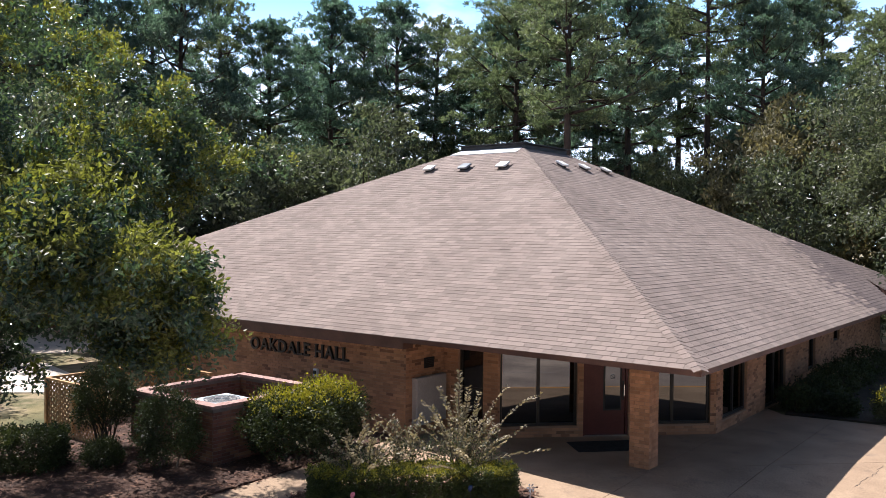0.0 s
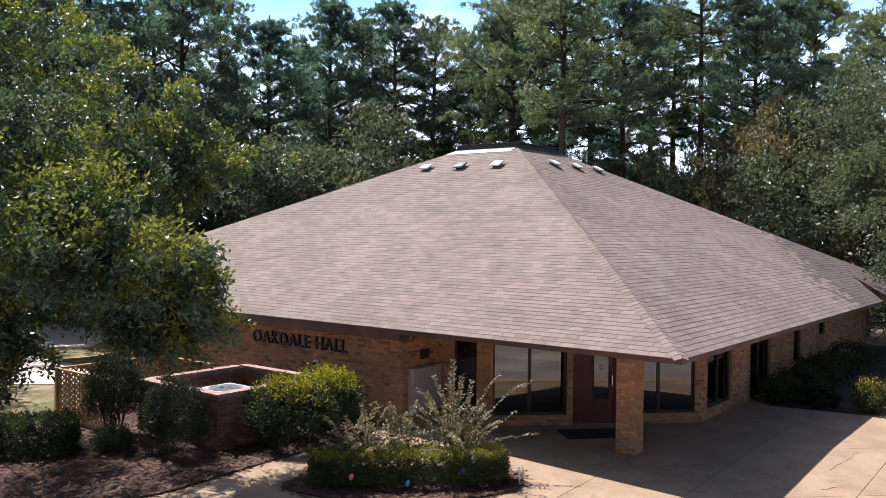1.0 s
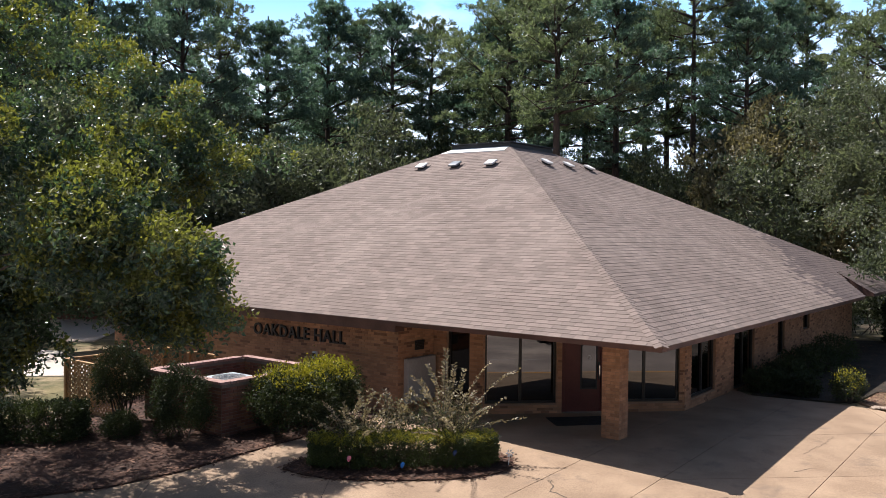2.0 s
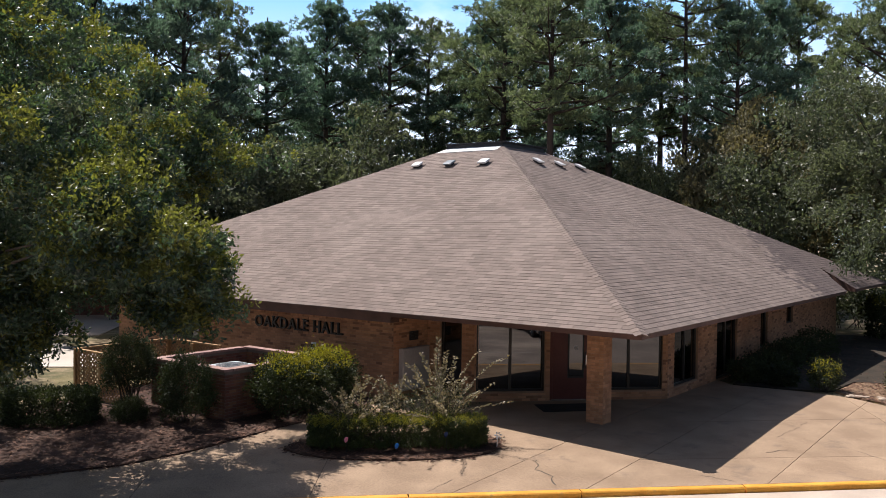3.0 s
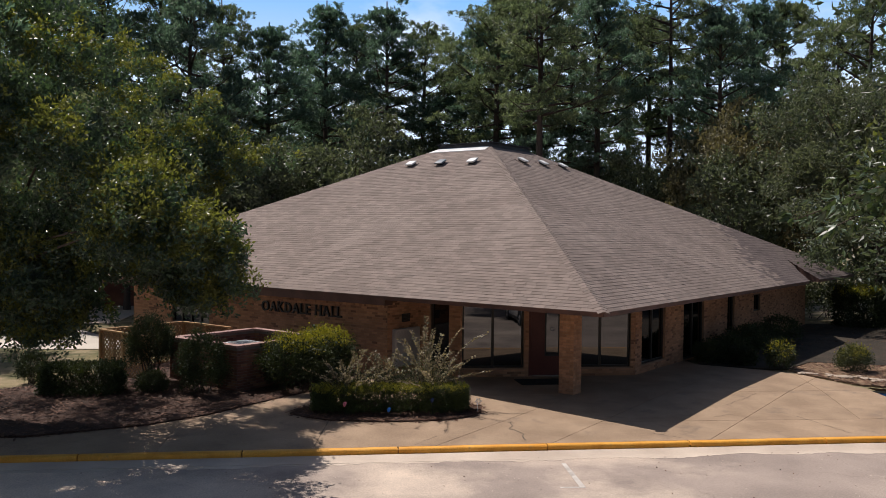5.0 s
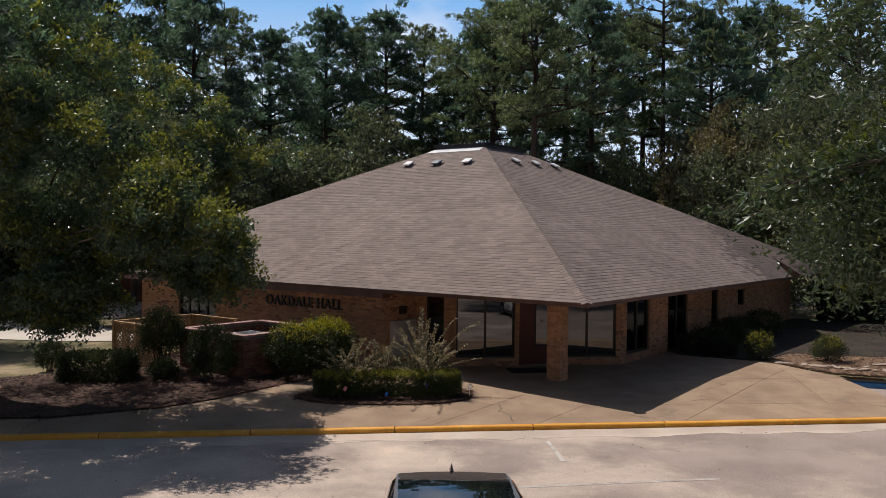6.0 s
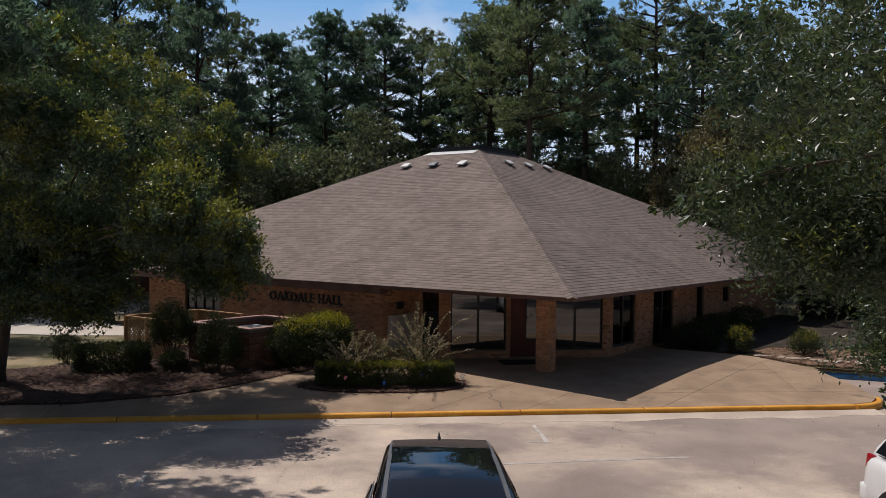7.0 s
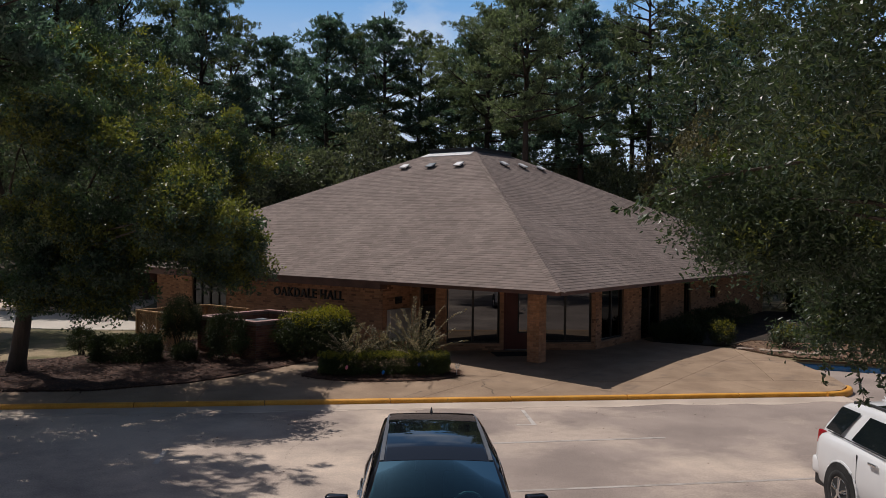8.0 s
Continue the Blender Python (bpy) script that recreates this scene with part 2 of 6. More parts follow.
def mesh_np(name, verts, quads, mat, parent=None, label="", smooth=False):
    """A mesh from numpy arrays of vertices and of equal-sided faces."""
    k = quads.shape[1]
    me = bpy.data.meshes.new(name)
    me.vertices.add(len(verts))
    me.vertices.foreach_set("co", np.ascontiguousarray(verts, dtype=np.float32).ravel())
    me.loops.add(quads.size)
    me.loops.foreach_set("vertex_index", np.ascontiguousarray(quads, dtype=np.int32).ravel())
    me.polygons.add(len(quads))
    me.polygons.foreach_set("loop_start", np.arange(0, quads.size, k, dtype=np.int32))
    me.update(calc_edges=True)
    me.materials.append(mat)
    if smooth:
        me.shade_smooth()
    else:
        me.shade_flat()
    return tagged(place(new(name, me), parent), label)


def box(bm, lo, hi, m=None, bevel=0.0):
    c = [(x, y, z) for z in (lo[2], hi[2]) for y in (lo[1], hi[1]) for x in (lo[0], hi[0])]
    vs = [bm.verts.new(m @ Vector(p) if m else p) for p in c]
    fs = [bm.faces.new([vs[i] for i in f]) for f in ((0, 2, 3, 1), (4, 5, 7, 6), (0, 1, 5, 4), (2, 6, 7, 3), (0, 4, 6, 2), (1, 3, 7, 5))]
    if bevel:
        es = list({e for f in fs for e in f.edges})
        bmesh.ops.bevel(bm, geom=es, offset=bevel, segments=2, affect="EDGES", profile=0.6)
    return bm


def boxed(name, lo, hi, mat, parent=None, m=None, bevel=0.0, label=""):
    return part(name, box(bmesh.new(), lo, hi, m, bevel), mat, parent, label)


def tube(bm, pts, radii, sides=6):
    rings = []
    for i, p in enumerate(pts):
        p = Vector(p)
        d = (Vector(pts[min(i + 1, len(pts) - 1)]) - Vector(pts[max(i - 1, 0)])).normalized()
        u = d.orthogonal().normalized()
        v = d.cross(u)
        rings.append([bm.verts.new(p + radii[i] * (math.cos(a) * u + math.sin(a) * v)) for a in (2 * math.pi * k / sides for k in range(sides))])
    for r0, r1 in zip(rings, rings[1:]):
        for k in range(sides):
            bm.faces.new((r0[k], r0[(k + 1) % sides], r1[(k + 1) % sides], r1[k]))
    bm.faces.new(rings[-1])
    bm.faces.new(list(reversed(rings[0])))
    return bm


def slab(bm, outline, z0, z1):
    """A prism over a plan outline, going round counter-clockwise. z0 and z1 are heights or functions of x and y."""
    f0 = z0 if callable(z0) else (lambda x, y: z0)
    f1 = z1 if callable(z1) else (lambda x, y: z1)
    lo = [bm.verts.new((x, y, f0(x, y))) for x, y in outline]
    hi = [bm.verts.new((x, y, f1(x, y))) for x, y in outline]
    bm.faces.new(hi)
    bm.faces.new(list(reversed(lo)))
    for i in range(len(outline)):
        j = (i + 1) % len(outline)
        bm.faces.new((lo[i], lo[j], hi[j], hi[i]))
    return bm


# ---- the hall's own axes: a along the front eave, b along the side eave, from the near roof corner ----
TIP, EAVE, Q = Vector((5.98, 13.27, 0.0)), 2.27, math.sqrt(0.5)
HALL = Matrix(((-Q, Q, 0, TIP.x), (Q, Q, 0, TIP.y), (0, 0, 1, 0), (0, 0, 0, 1)))


def W(a, b, z=0.0):
    return HALL @ Vector((a, b, z))


KERB_Y, KERB_TOP, ROAD = 11.36, -0.17, -0.32


def pave(x, y):
    """The height of the paving: level by the hall, falling to the kerb."""
    return -0.17 * min(1.0, max(0.0, (15.6 - y) / 4.1))


# ---- ground ----
bm = bmesh.new()
FAR = 420.0


def sheet(bm, pts):
    bm.faces.new([bm.verts.new(p) for p in pts])


LOW, HIGH = -0.36, -0.03
sheet(bm, [(-FAR, -FAR, LOW), (FAR, -FAR, LOW), (FAR, 11.42, LOW), (-FAR, 11.42, LOW)])
sheet(bm, [(12.4, 11.42, LOW), (FAR, 11.42, LOW), (FAR, 16.0, LOW), (12.4, 16.0, LOW)])
sheet(bm, [(14.3, 16.0, HIGH), (27.0, 9.4, HIGH), (FAR, 9.4, HIGH), (FAR, 16.0, HIGH)])
sheet(bm, [(-FAR, 11.42, -0.21), (12.4, 11.42, -0.21), (12.4, 15.6, HIGH), (-FAR, 15.6, HIGH)])
sheet(bm, [(-FAR, 15.6, HIGH), (14.2, 15.6, HIGH), (14.2, FAR, HIGH), (-FAR, FAR, HIGH)])
sheet(bm, [(14.2, 16.0, HIGH), (FAR, 16.0, HIGH), (FAR, FAR, HIGH), (14.2, FAR, HIGH)])
tagged(part("ground", bm, GRASS), "dry patchy mown grass around the hall", "ground", kind="structure")

# Bright hazy sky low behind the trees, with faint clouds.
haze = bpy.data.materials.new("hazy sky")
haze.use_nodes = True
hn, hl_ = haze.node_tree.nodes, haze.node_tree.links.new
hn.remove(hn["Principled BSDF"])
em, geo, sep, rise, cl, cr, mixc = (hn.new("ShaderNode" + k) for k in ("Emission", "NewGeometry", "SeparateXYZ", "ValToRGB", "TexNoise", "ValToRGB", "Mix"))
mp = hn.new("ShaderNodeMapping")
mp.inputs["Scale"].default_value = (0.012, 0.012, 0.022)
hl_(geo.outputs["Position"], sep.inputs[0])
dv = hn.new("ShaderNodeMath")
dv.operation = "DIVIDE"
dv.inputs[1].default_value = 190.0
hl_(sep.outputs["Z"], dv.inputs[0])
hl_(dv.outputs[0], rise.inputs["Fac"])
rise.color_ramp.elements[0].position, rise.color_ramp.elements[1].position = 0.34, 0.62
rise.color_ramp.elements[0].color, rise.color_ramp.elements[1].color = (0.80, 0.97, 1.18, 1), (0.25, 0.60, 1.08, 1)
zenith = rise.color_ramp.elements.new(1.0)
zenith.color = (0.12, 0.22, 0.42, 1)
hl_(geo.outputs["Position"], mp.inputs["Vector"])
hl_(mp.outputs[0], cl.inputs["Vector"])
cl.inputs["Scale"].default_value, cl.inputs["Detail"].default_value = 1.0, 6.0
cr.color_ramp.elements[0].position, cr.color_ramp.elements[1].position = 0.53, 0.74
hl_(cl.outputs["Fac"], cr.inputs["Fac"])
mixc.data_type = "RGBA"
hl_(cr.outputs["Color"], mixc.inputs["Factor"])
hl_(rise.outputs["Color"], mixc.inputs["A"])
mixc.inputs["B"].default_value = (1.0, 1.1, 1.22, 1)
hl_(mixc.outputs["Result"], em.inputs["Color"])
hl_(em.outputs[0], hn["Material Output"].inputs["Surface"])
bm = bmesh.new()
turn = [radians(v) for v in range(-60, 76, 5)]
lo = [bm.verts.new((400 * math.sin(t), 400 * math.cos(t), -0.3)) for t in turn]
hi = [bm.verts.new((400 * math.sin(t), 400 * math.cos(t), 190)) for t in turn]
for i in range(len(turn) - 1):
    bm.faces.new((lo[i], lo[i + 1], hi[i + 1], hi[i]))
tagged(part("backdrop", bm, haze), "bright hazy blue sky behind the trees", "sky", kind="structure")

bm = slab(bmesh.new(), [(-70, -45), (70, -45), (70, 6.0), (23.2, 11.38), (14.32, 16.02), (14.1, 15.0), (13.9, 13.0), (13.72, 12.25), (13.3, 11.7), (12.6, 11.38), (-70, 11.38)], -0.37, ROAD)
tagged(part("road", bm, ASPHALT), "pale worn asphalt car park with patches", "car park", kind="structure")
grng = random.Random(12)
edge = [(13.0 - 0.1 * k, 10.85 + 0.26 * noise.noise(Vector((k * 0.07, 0, 0))) + 0.09 * noise.noise(Vector((k * 0.41, 3, 0))) + grng.uniform(-0.03, 0.03)) for k in range(630)]
bm = slab(bmesh.new(), [(-50, 11.34), *reversed(edge), (13.0, 11.345)], -0.33, lambda x, y: ROAD + 0.003 + 0.05 * max(0.0, min(1.0, (y - 11.1) / 0.24)))
tagged(part("gutter", bm, GUTTER), "pale sandy concrete gutter along the kerb", "gutter", kind="structure")

for name, pts in (("lane_line", [(2.6, 7.55), (6.7, 7.71), (6.7, 7.81), (2.6, 7.65)]),
                  ("lane_line", [(2.6, 4.50), (8.6, 4.72), (8.6, 4.81), (2.6, 4.59)]),
                  ("bay_mark", [(3.88, 9.10), (4.22, 9.08), (4.22, 9.14), (3.88, 9.16)]),
                  ("bay_mark", [(4.22, 9.08), (4.32, 9.08), (4.39, 10.6), (4.31, 10.6)]),
                  ("bay_mark", [(-3.28, 6.7), (-3.18, 6.7), (-3.17, 7.6), (-3.27, 7.6)])):
    bm = slab(bmesh.new(), pts, ROAD - 0.01, ROAD + 0.004)
    tagged(part(name, bm, FADED if name == "lane_line" else STRIPE), "faded white painted line on the asphalt", "road marking", kind="structure")

# The kerb: painted stones along the car park, a rounded corner, bare stones and then blue ones.
KERB_PROFILE = [(0.0, ROAD - 0.05), (0.0, KERB_TOP - 0.055), (0.008, KERB_TOP - 0.026), (0.025, KERB_TOP - 0.008), (0.05, KERB_TOP), (0.15, KERB_TOP), (0.15, ROAD - 0.05)]


def kerb_stone(path, mat, parent, drop=0.0):
    """Sweeps the kerb's profile along a plan path whose street side is on the right."""
    bm, rings = bmesh.new(), []
    for i, p in enumerate(path):
        p = Vector(p)
        d = (Vector(path[min(i + 1, len(path) - 1)]) - Vector(path[max(i - 1, 0)])).normalized()
        n = Vector((-d.y, d.x))
        rings.append([bm.verts.new((p.x + n.x * u, p.y + n.y * u, v - (drop if v > ROAD else 0))) for u, v in KERB_PROFILE])
    for r0, r1 in zip(rings, rings[1:]):
        for k in range(len(KERB_PROFILE) - 1):
            bm.faces.new((r0[k], r1[k], r1[k + 1], r0[k + 1]))
    bm.faces.new(rings[0])
    bm.faces.new(list(reversed(rings[-1])))
    return part("kerb_stone", bm, mat, parent)


kerb = thing("kerb", "worn yellow-painted concrete kerb along the car park", "kerb", kind="structure")
edges = [1.29 + 2.955 * k for k in range(-16, 4)]
for x0, x1 in zip(edges, edges[1:] + [12.55]):
    n = 6
    kerb_stone([(x0 + 0.012 + (x1 - x0 - 0.024) * k / n, KERB_Y + 0.006 * math.sin(3.1 * x0 + k)) for k in range(n + 1)], YELLOW, kerb)
arc = [(12.58 + 1.25 * math.sin(a), KERB_Y + 1.25 - 1.25 * math.cos(a)) for a in (radians(v) for v in range(0, 76, 5))]
kerb_stone(arc, YELLOW, kerb)
kerb_stone([(13.82, 12.35), (13.98, 13.2), (14.06, 13.9)], KERB, kerb, 0.03)
kerb_stone([(14.07, 13.95), (14.14, 14.8), (14.16, 15.7)], KERB, kerb, 0.05)
blue = thing("kerb", "blue-painted kerb of the disabled bay", "kerb", kind="structure")
for k in range(8):
    p, d = Vector((14.25, 16.0)), Vector((0.86, -0.45)).normalized()
    kerb_stone([p + d * (1.8 * k + 0.01), p + d * (1.8 * k + 0.9), p + d * (1.8 * k + 1.79)], BLUE, blue)

# The paving: slabs parted by joints.
paving = thing("pavement", "weathered tan concrete forecourt with joints and cracks", "pavement", kind="structure")
bm = bmesh.new()
OUTLINE = [(-60, 11.5), (12.58, 11.51), (13.13, 11.66), (13.53, 12.06), (13.66, 12.4), (13.83, 13.2), (13.91, 13.95), (14.0, 15.75), (13.5, 18.0), (12.9, 18.75), (11.2, 20.0),
           (11.2, 21.2), (8.9, 19.2), (3.3, 19.2), (1.5, 18.7), (0.5, 17.4), (-0.5, 16.35), (-1.7, 15.1), (-2.7, 14.1), (-3.8, 13.35), (-6.0, 12.65),
           (-8.0, 12.7), (-60, 12.7)]
bm.faces.new([bm.verts.new((x, y, 0)) for x, y in OUTLINE])


def cut(point, along, keep=lambda c: True):
    fs = [f for f in bm.faces if keep(f.calc_center_median())]
    geom = fs + list({e for f in fs for e in f.edges}) + list({v for f in fs for v in f.verts})
    bmesh.ops.bisect_plane(bm, geom=geom, plane_co=point, plane_no=Vector((-along.y, along.x, 0)))


cut(W(-0.1, 0), Vector((Q, Q, 0)))
cut(W(1.55, 0), Vector((Q, Q, 0)))
cut(W(-2.45, 0), Vector((Q, Q, 0)))
cut(Vector((0, 13.2, 0)), Vector((1, -0.03, 0)), lambda c: c.x > 8.4)
cut(Vector((12.87, 16.4, 0)), Vector((0.91, 3.3, 0)), lambda c: c.x > 11 and c.y > 13.2)
cut(Vector((12.4, 13.1, 0)), Vector((1.5, -1.6, 0)), lambda c: c.x > 11 and c.y < 13.2)
cut(Vector((-0.2, 12.5, 0)), Vector((0.15, 1, 0)), lambda c: c.x < 3)
cut(Vector((-3.2, 12.5, 0)), Vector((0.05, 1, 0)), lambda c: c.x < 0)
cut(Vector((-6.2, 12.5, 0)), Vector((0.0, 1, 0)), lambda c: c.x < -3)
cut(Vector((0, 15.6, 0)), Vector((1, 0, 0)))
plates = [[(v.co.x, v.co.y) for v in f.verts] for f in bm.faces]
bm.free()
for pts in plates:
    one = bmesh.new()
    f = one.faces.new([one.verts.new((x, y, 0)) for x, y in pts])
    f.normal_update()
    if f.normal.z < 0:
        f.normal_flip()
    bmesh.ops.inset_region(one, faces=[f], thickness=0.006, use_even_offset=True, use_boundary=True)
    inner = [v.co.copy() for v in f.verts]
    one.clear()
    slab(one, [(c.x, c.y) for c in inner], lambda x, y: pave(x, y) - 0.08, pave)
    part("slab", one, CONCRETE, paving)
bm = slab(bmesh.new(), [(-60, 11.5), (12.5, 11.5), (13.9, 13.9), (13.3, 18.0), (11.2, 19.9), (8.9, 19.0), (3.3, 19.0), (0.5, 17.2), (-2.7, 14.0), (-6, 12.6), (-60, 12.6)],
          lambda x, y: pave(x, y) - 0.1, lambda x, y: pave(x, y) - 0.010)
part("joint_bed", bm, CRACK, paving)


def crack(pts, width=0.012, level=None, parent=None, wander=0.035):
    """A wandering crack in the paving."""
    rng = random.Random(int(pts[0][0] * 100))
    path = []
    for p, q in zip(pts, pts[1:]):
        p, q = Vector(p), Vector(q)
        n = max(2, int((q - p).length / 0.09))
        side = Vector((p.y - q.y, q.x - p.x)).normalized()
        path += [p.lerp(q, k / n) + side * rng.uniform(-wander, wander) for k in range(n)]
    bm = bmesh.new()
    last = None
    for i in range(len(path) - 1):
        d = (path[i + 1] - path[i]).normalized()
        s = Vector((-d.y, d.x)) * width * rng.uniform(0.35, 1.0) * 0.5
        pair = [bm.verts.new((c.x, c.y, (level if level is not None else pave(c.x, c.y)) + 0.004)) for c in (path[i] + s, path[i] - s)]
        if last:
            bm.faces.new((last[0], last[1], pair[1], pair[0]))
        last = pair
    return part("crack", bm, CRACK, parent or paving)


crack([(3.9, 13.15), (3.75, 12.6), (3.95, 12.2), (3.85, 11.55)], 0.03)
crack([(8.62, 13.25), (9.3, 13.45)], 0.02)
crack([(10.55, 13.2), (10.75, 12.4), (11.0, 11.6)], 0.018)
crack([(-0.3, 15.9), (0.3, 15.0)], 0.015)
crack([(6.6, 12.1), (7.3, 11.55)], 0.015)
crack([(9.4, 14.3), (10.2, 14.9), (10.9, 15.6)], 0.014)
crack([(1.6, 11.6), (2.3, 12.3)], 0.014)
road = bpy.data.objects["road"]
for pts in ([(-0.6, 8.6), (-0.9, 7.4), (-1.0, 6.6)], [(6.2, 8.7), (6.4, 8.1), (6.6, 7.6)], [(8.9, 9.6), (9.8, 9.1), (10.8, 8.9)]):
    crack(pts, 0.007, ROAD, road, 0.06)

# ---- planting beds ----


def bed(name, outline, label, rise=0.05, seed=1, scraps=900, mat=MULCH):
    """A low heap of mulch with loose straw and leaves on it."""
    b = thing(name, label, "planting bed", kind="structure")
    bm = bmesh.new()
    slab(bm, outline, lambda x, y: pave(x, y) - 0.12, lambda x, y: pave(x, y) + rise * 0.4)
    part("mulch", bm, mat, b)
    rng = np.random.default_rng(seed)
    xy = np.array(outline)
    lo, hi = xy.min(0), xy.max(0)
    pts = rng.uniform(lo, hi, (scraps * 3, 2))
    inside = np.zeros(len(pts), bool)
    for (x0, y0), (x1, y1) in zip(outline, outline[1:] + outline[:1]):
        hit = ((y0 > pts[:, 1]) != (y1 > pts[:, 1])) & (pts[:, 0] < (x1 - x0) * (pts[:, 1] - y0) / (y1 - y0 + 1e-9) + x0)
        inside ^= hit
    pts = pts[inside][:scraps]
    n = len(pts)
    z = np.array([pave(x, y) for x, y in pts]) + rise * 0.4 + rng.uniform(0.004, 0.03, n)
    p = np.column_stack([pts, z])
    # straw spilt over the bed's edge
    spill = []
    for (x0, y0), (x1, y1) in zip(outline, outline[1:] + outline[:1]):
        run = math.hypot(x1 - x0, y1 - y0)
        if y0 < 18.2 and y1 < 18.2:
            for _ in range(int(run * 60)):
                t, o = rng.random(), rng.normal(0, 0.07)
                x, y = x0 + (x1 - x0) * t + o * (y1 - y0) / run, y0 + (y1 - y0) * t - o * (x1 - x0) / run
                spill.append((x, y, pave(x, y) + rise * 0.4 * (o < 0) + rng.uniform(0.004, 0.014) + 0.02 * (abs(o) < 0.02)))
    p = np.concatenate([p, np.array(spill).reshape(-1, 3)])
    n = len(p)
    ang = rng.uniform(0, 2 * np.pi, n)
    d = np.column_stack([np.cos(ang), np.sin(ang), rng.uniform(-0.25, 0.25, n)]) * rng.uniform(0.03, 0.09, n)[:, None]
    s = np.column_stack([-np.sin(ang), np.cos(ang), rng.uniform(-0.4, 0.4, n)]) * rng.uniform(0.008, 0.03, n)[:, None]
    v = np.stack([p - d, p + s, p + d, p - s], 1).reshape(-1, 3)
    tagged(mesh_np("litter", v, np.arange(4 * n).reshape(-1, 4), STRAW, b), kind="stuff")
    return b


bed("mulch_bed", [(-7.9, 12.75), (-6.0, 12.7), (-3.8, 13.4), (-2.7, 14.15), (-1.7, 15.15), (-0.5, 16.4), (0.5, 17.45), (1.4, 18.5), (-3.3, 22.6), (-4.6, 21.6), (-6.3, 19.5), (-7.2, 17.6), (-9.6, 16.4), (-11.5, 13.2)],
    "brown mulch bed strewn with straw before the hall", seed=3, scraps=9000)
bed("planter_bed", [(-0.9, 14.15), (-0.5, 13.75), (0.0, 13.5), (0.7, 13.36), (1.6, 13.29), (2.5, 13.36), (3.05, 13.6), (3.4, 14.0), (3.45, 14.5), (2.9, 14.95), (1.6, 15.1), (0.2, 15.05), (-0.6, 14.7)],
    "low mulch island on the forecourt", rise=0.05, seed=4, scraps=1800)
bed("stone_bed", [(13.55, 18.1), (14.2, 16.25), (15.6, 15.5), (19.5, 13.45), (24.0, 11.1), (25.5, 15.5), (20.5, 18.5), (17.0, 19.2), (15.0, 20.0), (13.6, 18.8)],
    "bed of straw and pale stones by the disabled bay", seed=5, scraps=6500, mat=TAN_STRAW)
# This bed's dark colour stands in for tree shade on the ground.
bed("mulch_bed", [(11.3, 20.1), (13.0, 18.9), (13.6, 18.9), (15.0, 20.1), (17.0, 19.3), (20.5, 18.6), (25.5, 15.6), (31.0, 21.0), (29.0, 28.0), (24.0, 29.8), (21.4, 30.9)], "shaded mulch bed along the side wall", seed=6, scraps=1500, mat=SHADED_MULCH)

rng = random.Random(8)
for k in range(46):
    bm = bmesh.new()
    bmesh.ops.create_icosphere(bm, subdivisions=1, radius=1)
    sx, sy, sz = rng.uniform(0.07, 0.2), rng.uniform(0.06, 0.16), rng.uniform(0.02, 0.035)
    t = rng.random()
    if k < 34:
        x, y = 13.6 + 2.3 * t + rng.uniform(-0.2, 0.3), 17.9 - 1.7 * t + rng.uniform(-0.12, 0.35)
    else:
        x, y = rng.uniform(14, 18), rng.uniform(16.5, 18.5)
    for v in bm.verts:
        v.co = Vector((v.co.x * sx * rng.uniform(0.8, 1.2), v.co.y * sy * rng.uniform(0.8, 1.2), v.co.z * sz))
    ob = part("stone", bm, STONE)
    ob.matrix_basis = pose(x, y, pave(x, y) + 0.02 + sz * 0.4, 0, 0, rng.uniform(0, 360))
    tagged(ob, "pale flat stone edging the straw bed", "stone", "bed stones")

# Scraps of leaf and grit on the asphalt and in the gutter.
srng = np.random.default_rng(14)
n = 170
p = np.column_stack([srng.uniform(-7, 13, n), 11.3 - np.abs(srng.normal(0, 3.2, n)), np.full(n, ROAD + 0.008)])
ang = srng.uniform(0, 2 * np.pi, n)
d = np.column_stack([np.cos(ang), np.sin(ang), srng.uniform(-0.3, 0.6, n)]) * srng.uniform(0.01, 0.03, n)[:, None]
sd = np.column_stack([-np.sin(ang), np.cos(ang), srng.uniform(-0.2, 0.2, n)]) * srng.uniform(0.006, 0.02, n)[:, None]
tagged(mesh_np("leaf_litter", np.stack([p - d, p + sd, p + d, p - sd], 1).reshape(-1, 3), np.arange(4 * n).reshape(-1, 4), STRAW), "dry leaf scraps lying on the asphalt", "litter", kind="stuff")

# Pale grit and chips scattered over the car park.
n = 260
p = np.column_stack([srng.uniform(-5, 14, n), 10.8 - np.abs(srng.normal(0, 4.0, n)), np.full(n, ROAD + 0.006)])
ang = srng.uniform(0, 2 * np.pi, n)
d = np.column_stack([np.cos(ang), np.sin(ang), srng.uniform(-0.1, 0.3, n)]) * srng.uniform(0.008, 0.035, n)[:, None]
sd = np.column_stack([-np.sin(ang), np.cos(ang), srng.uniform(-0.1, 0.1, n)]) * srng.uniform(0.006, 0.014, n)[:, None]
tagged(mesh_np("grit", np.stack([p - d, p + sd, p + d, p - sd], 1).reshape(-1, 3), np.arange(4 * n).reshape(-1, 4), GUTTER), "pale grit and chips on the asphalt", "grit", kind="stuff")

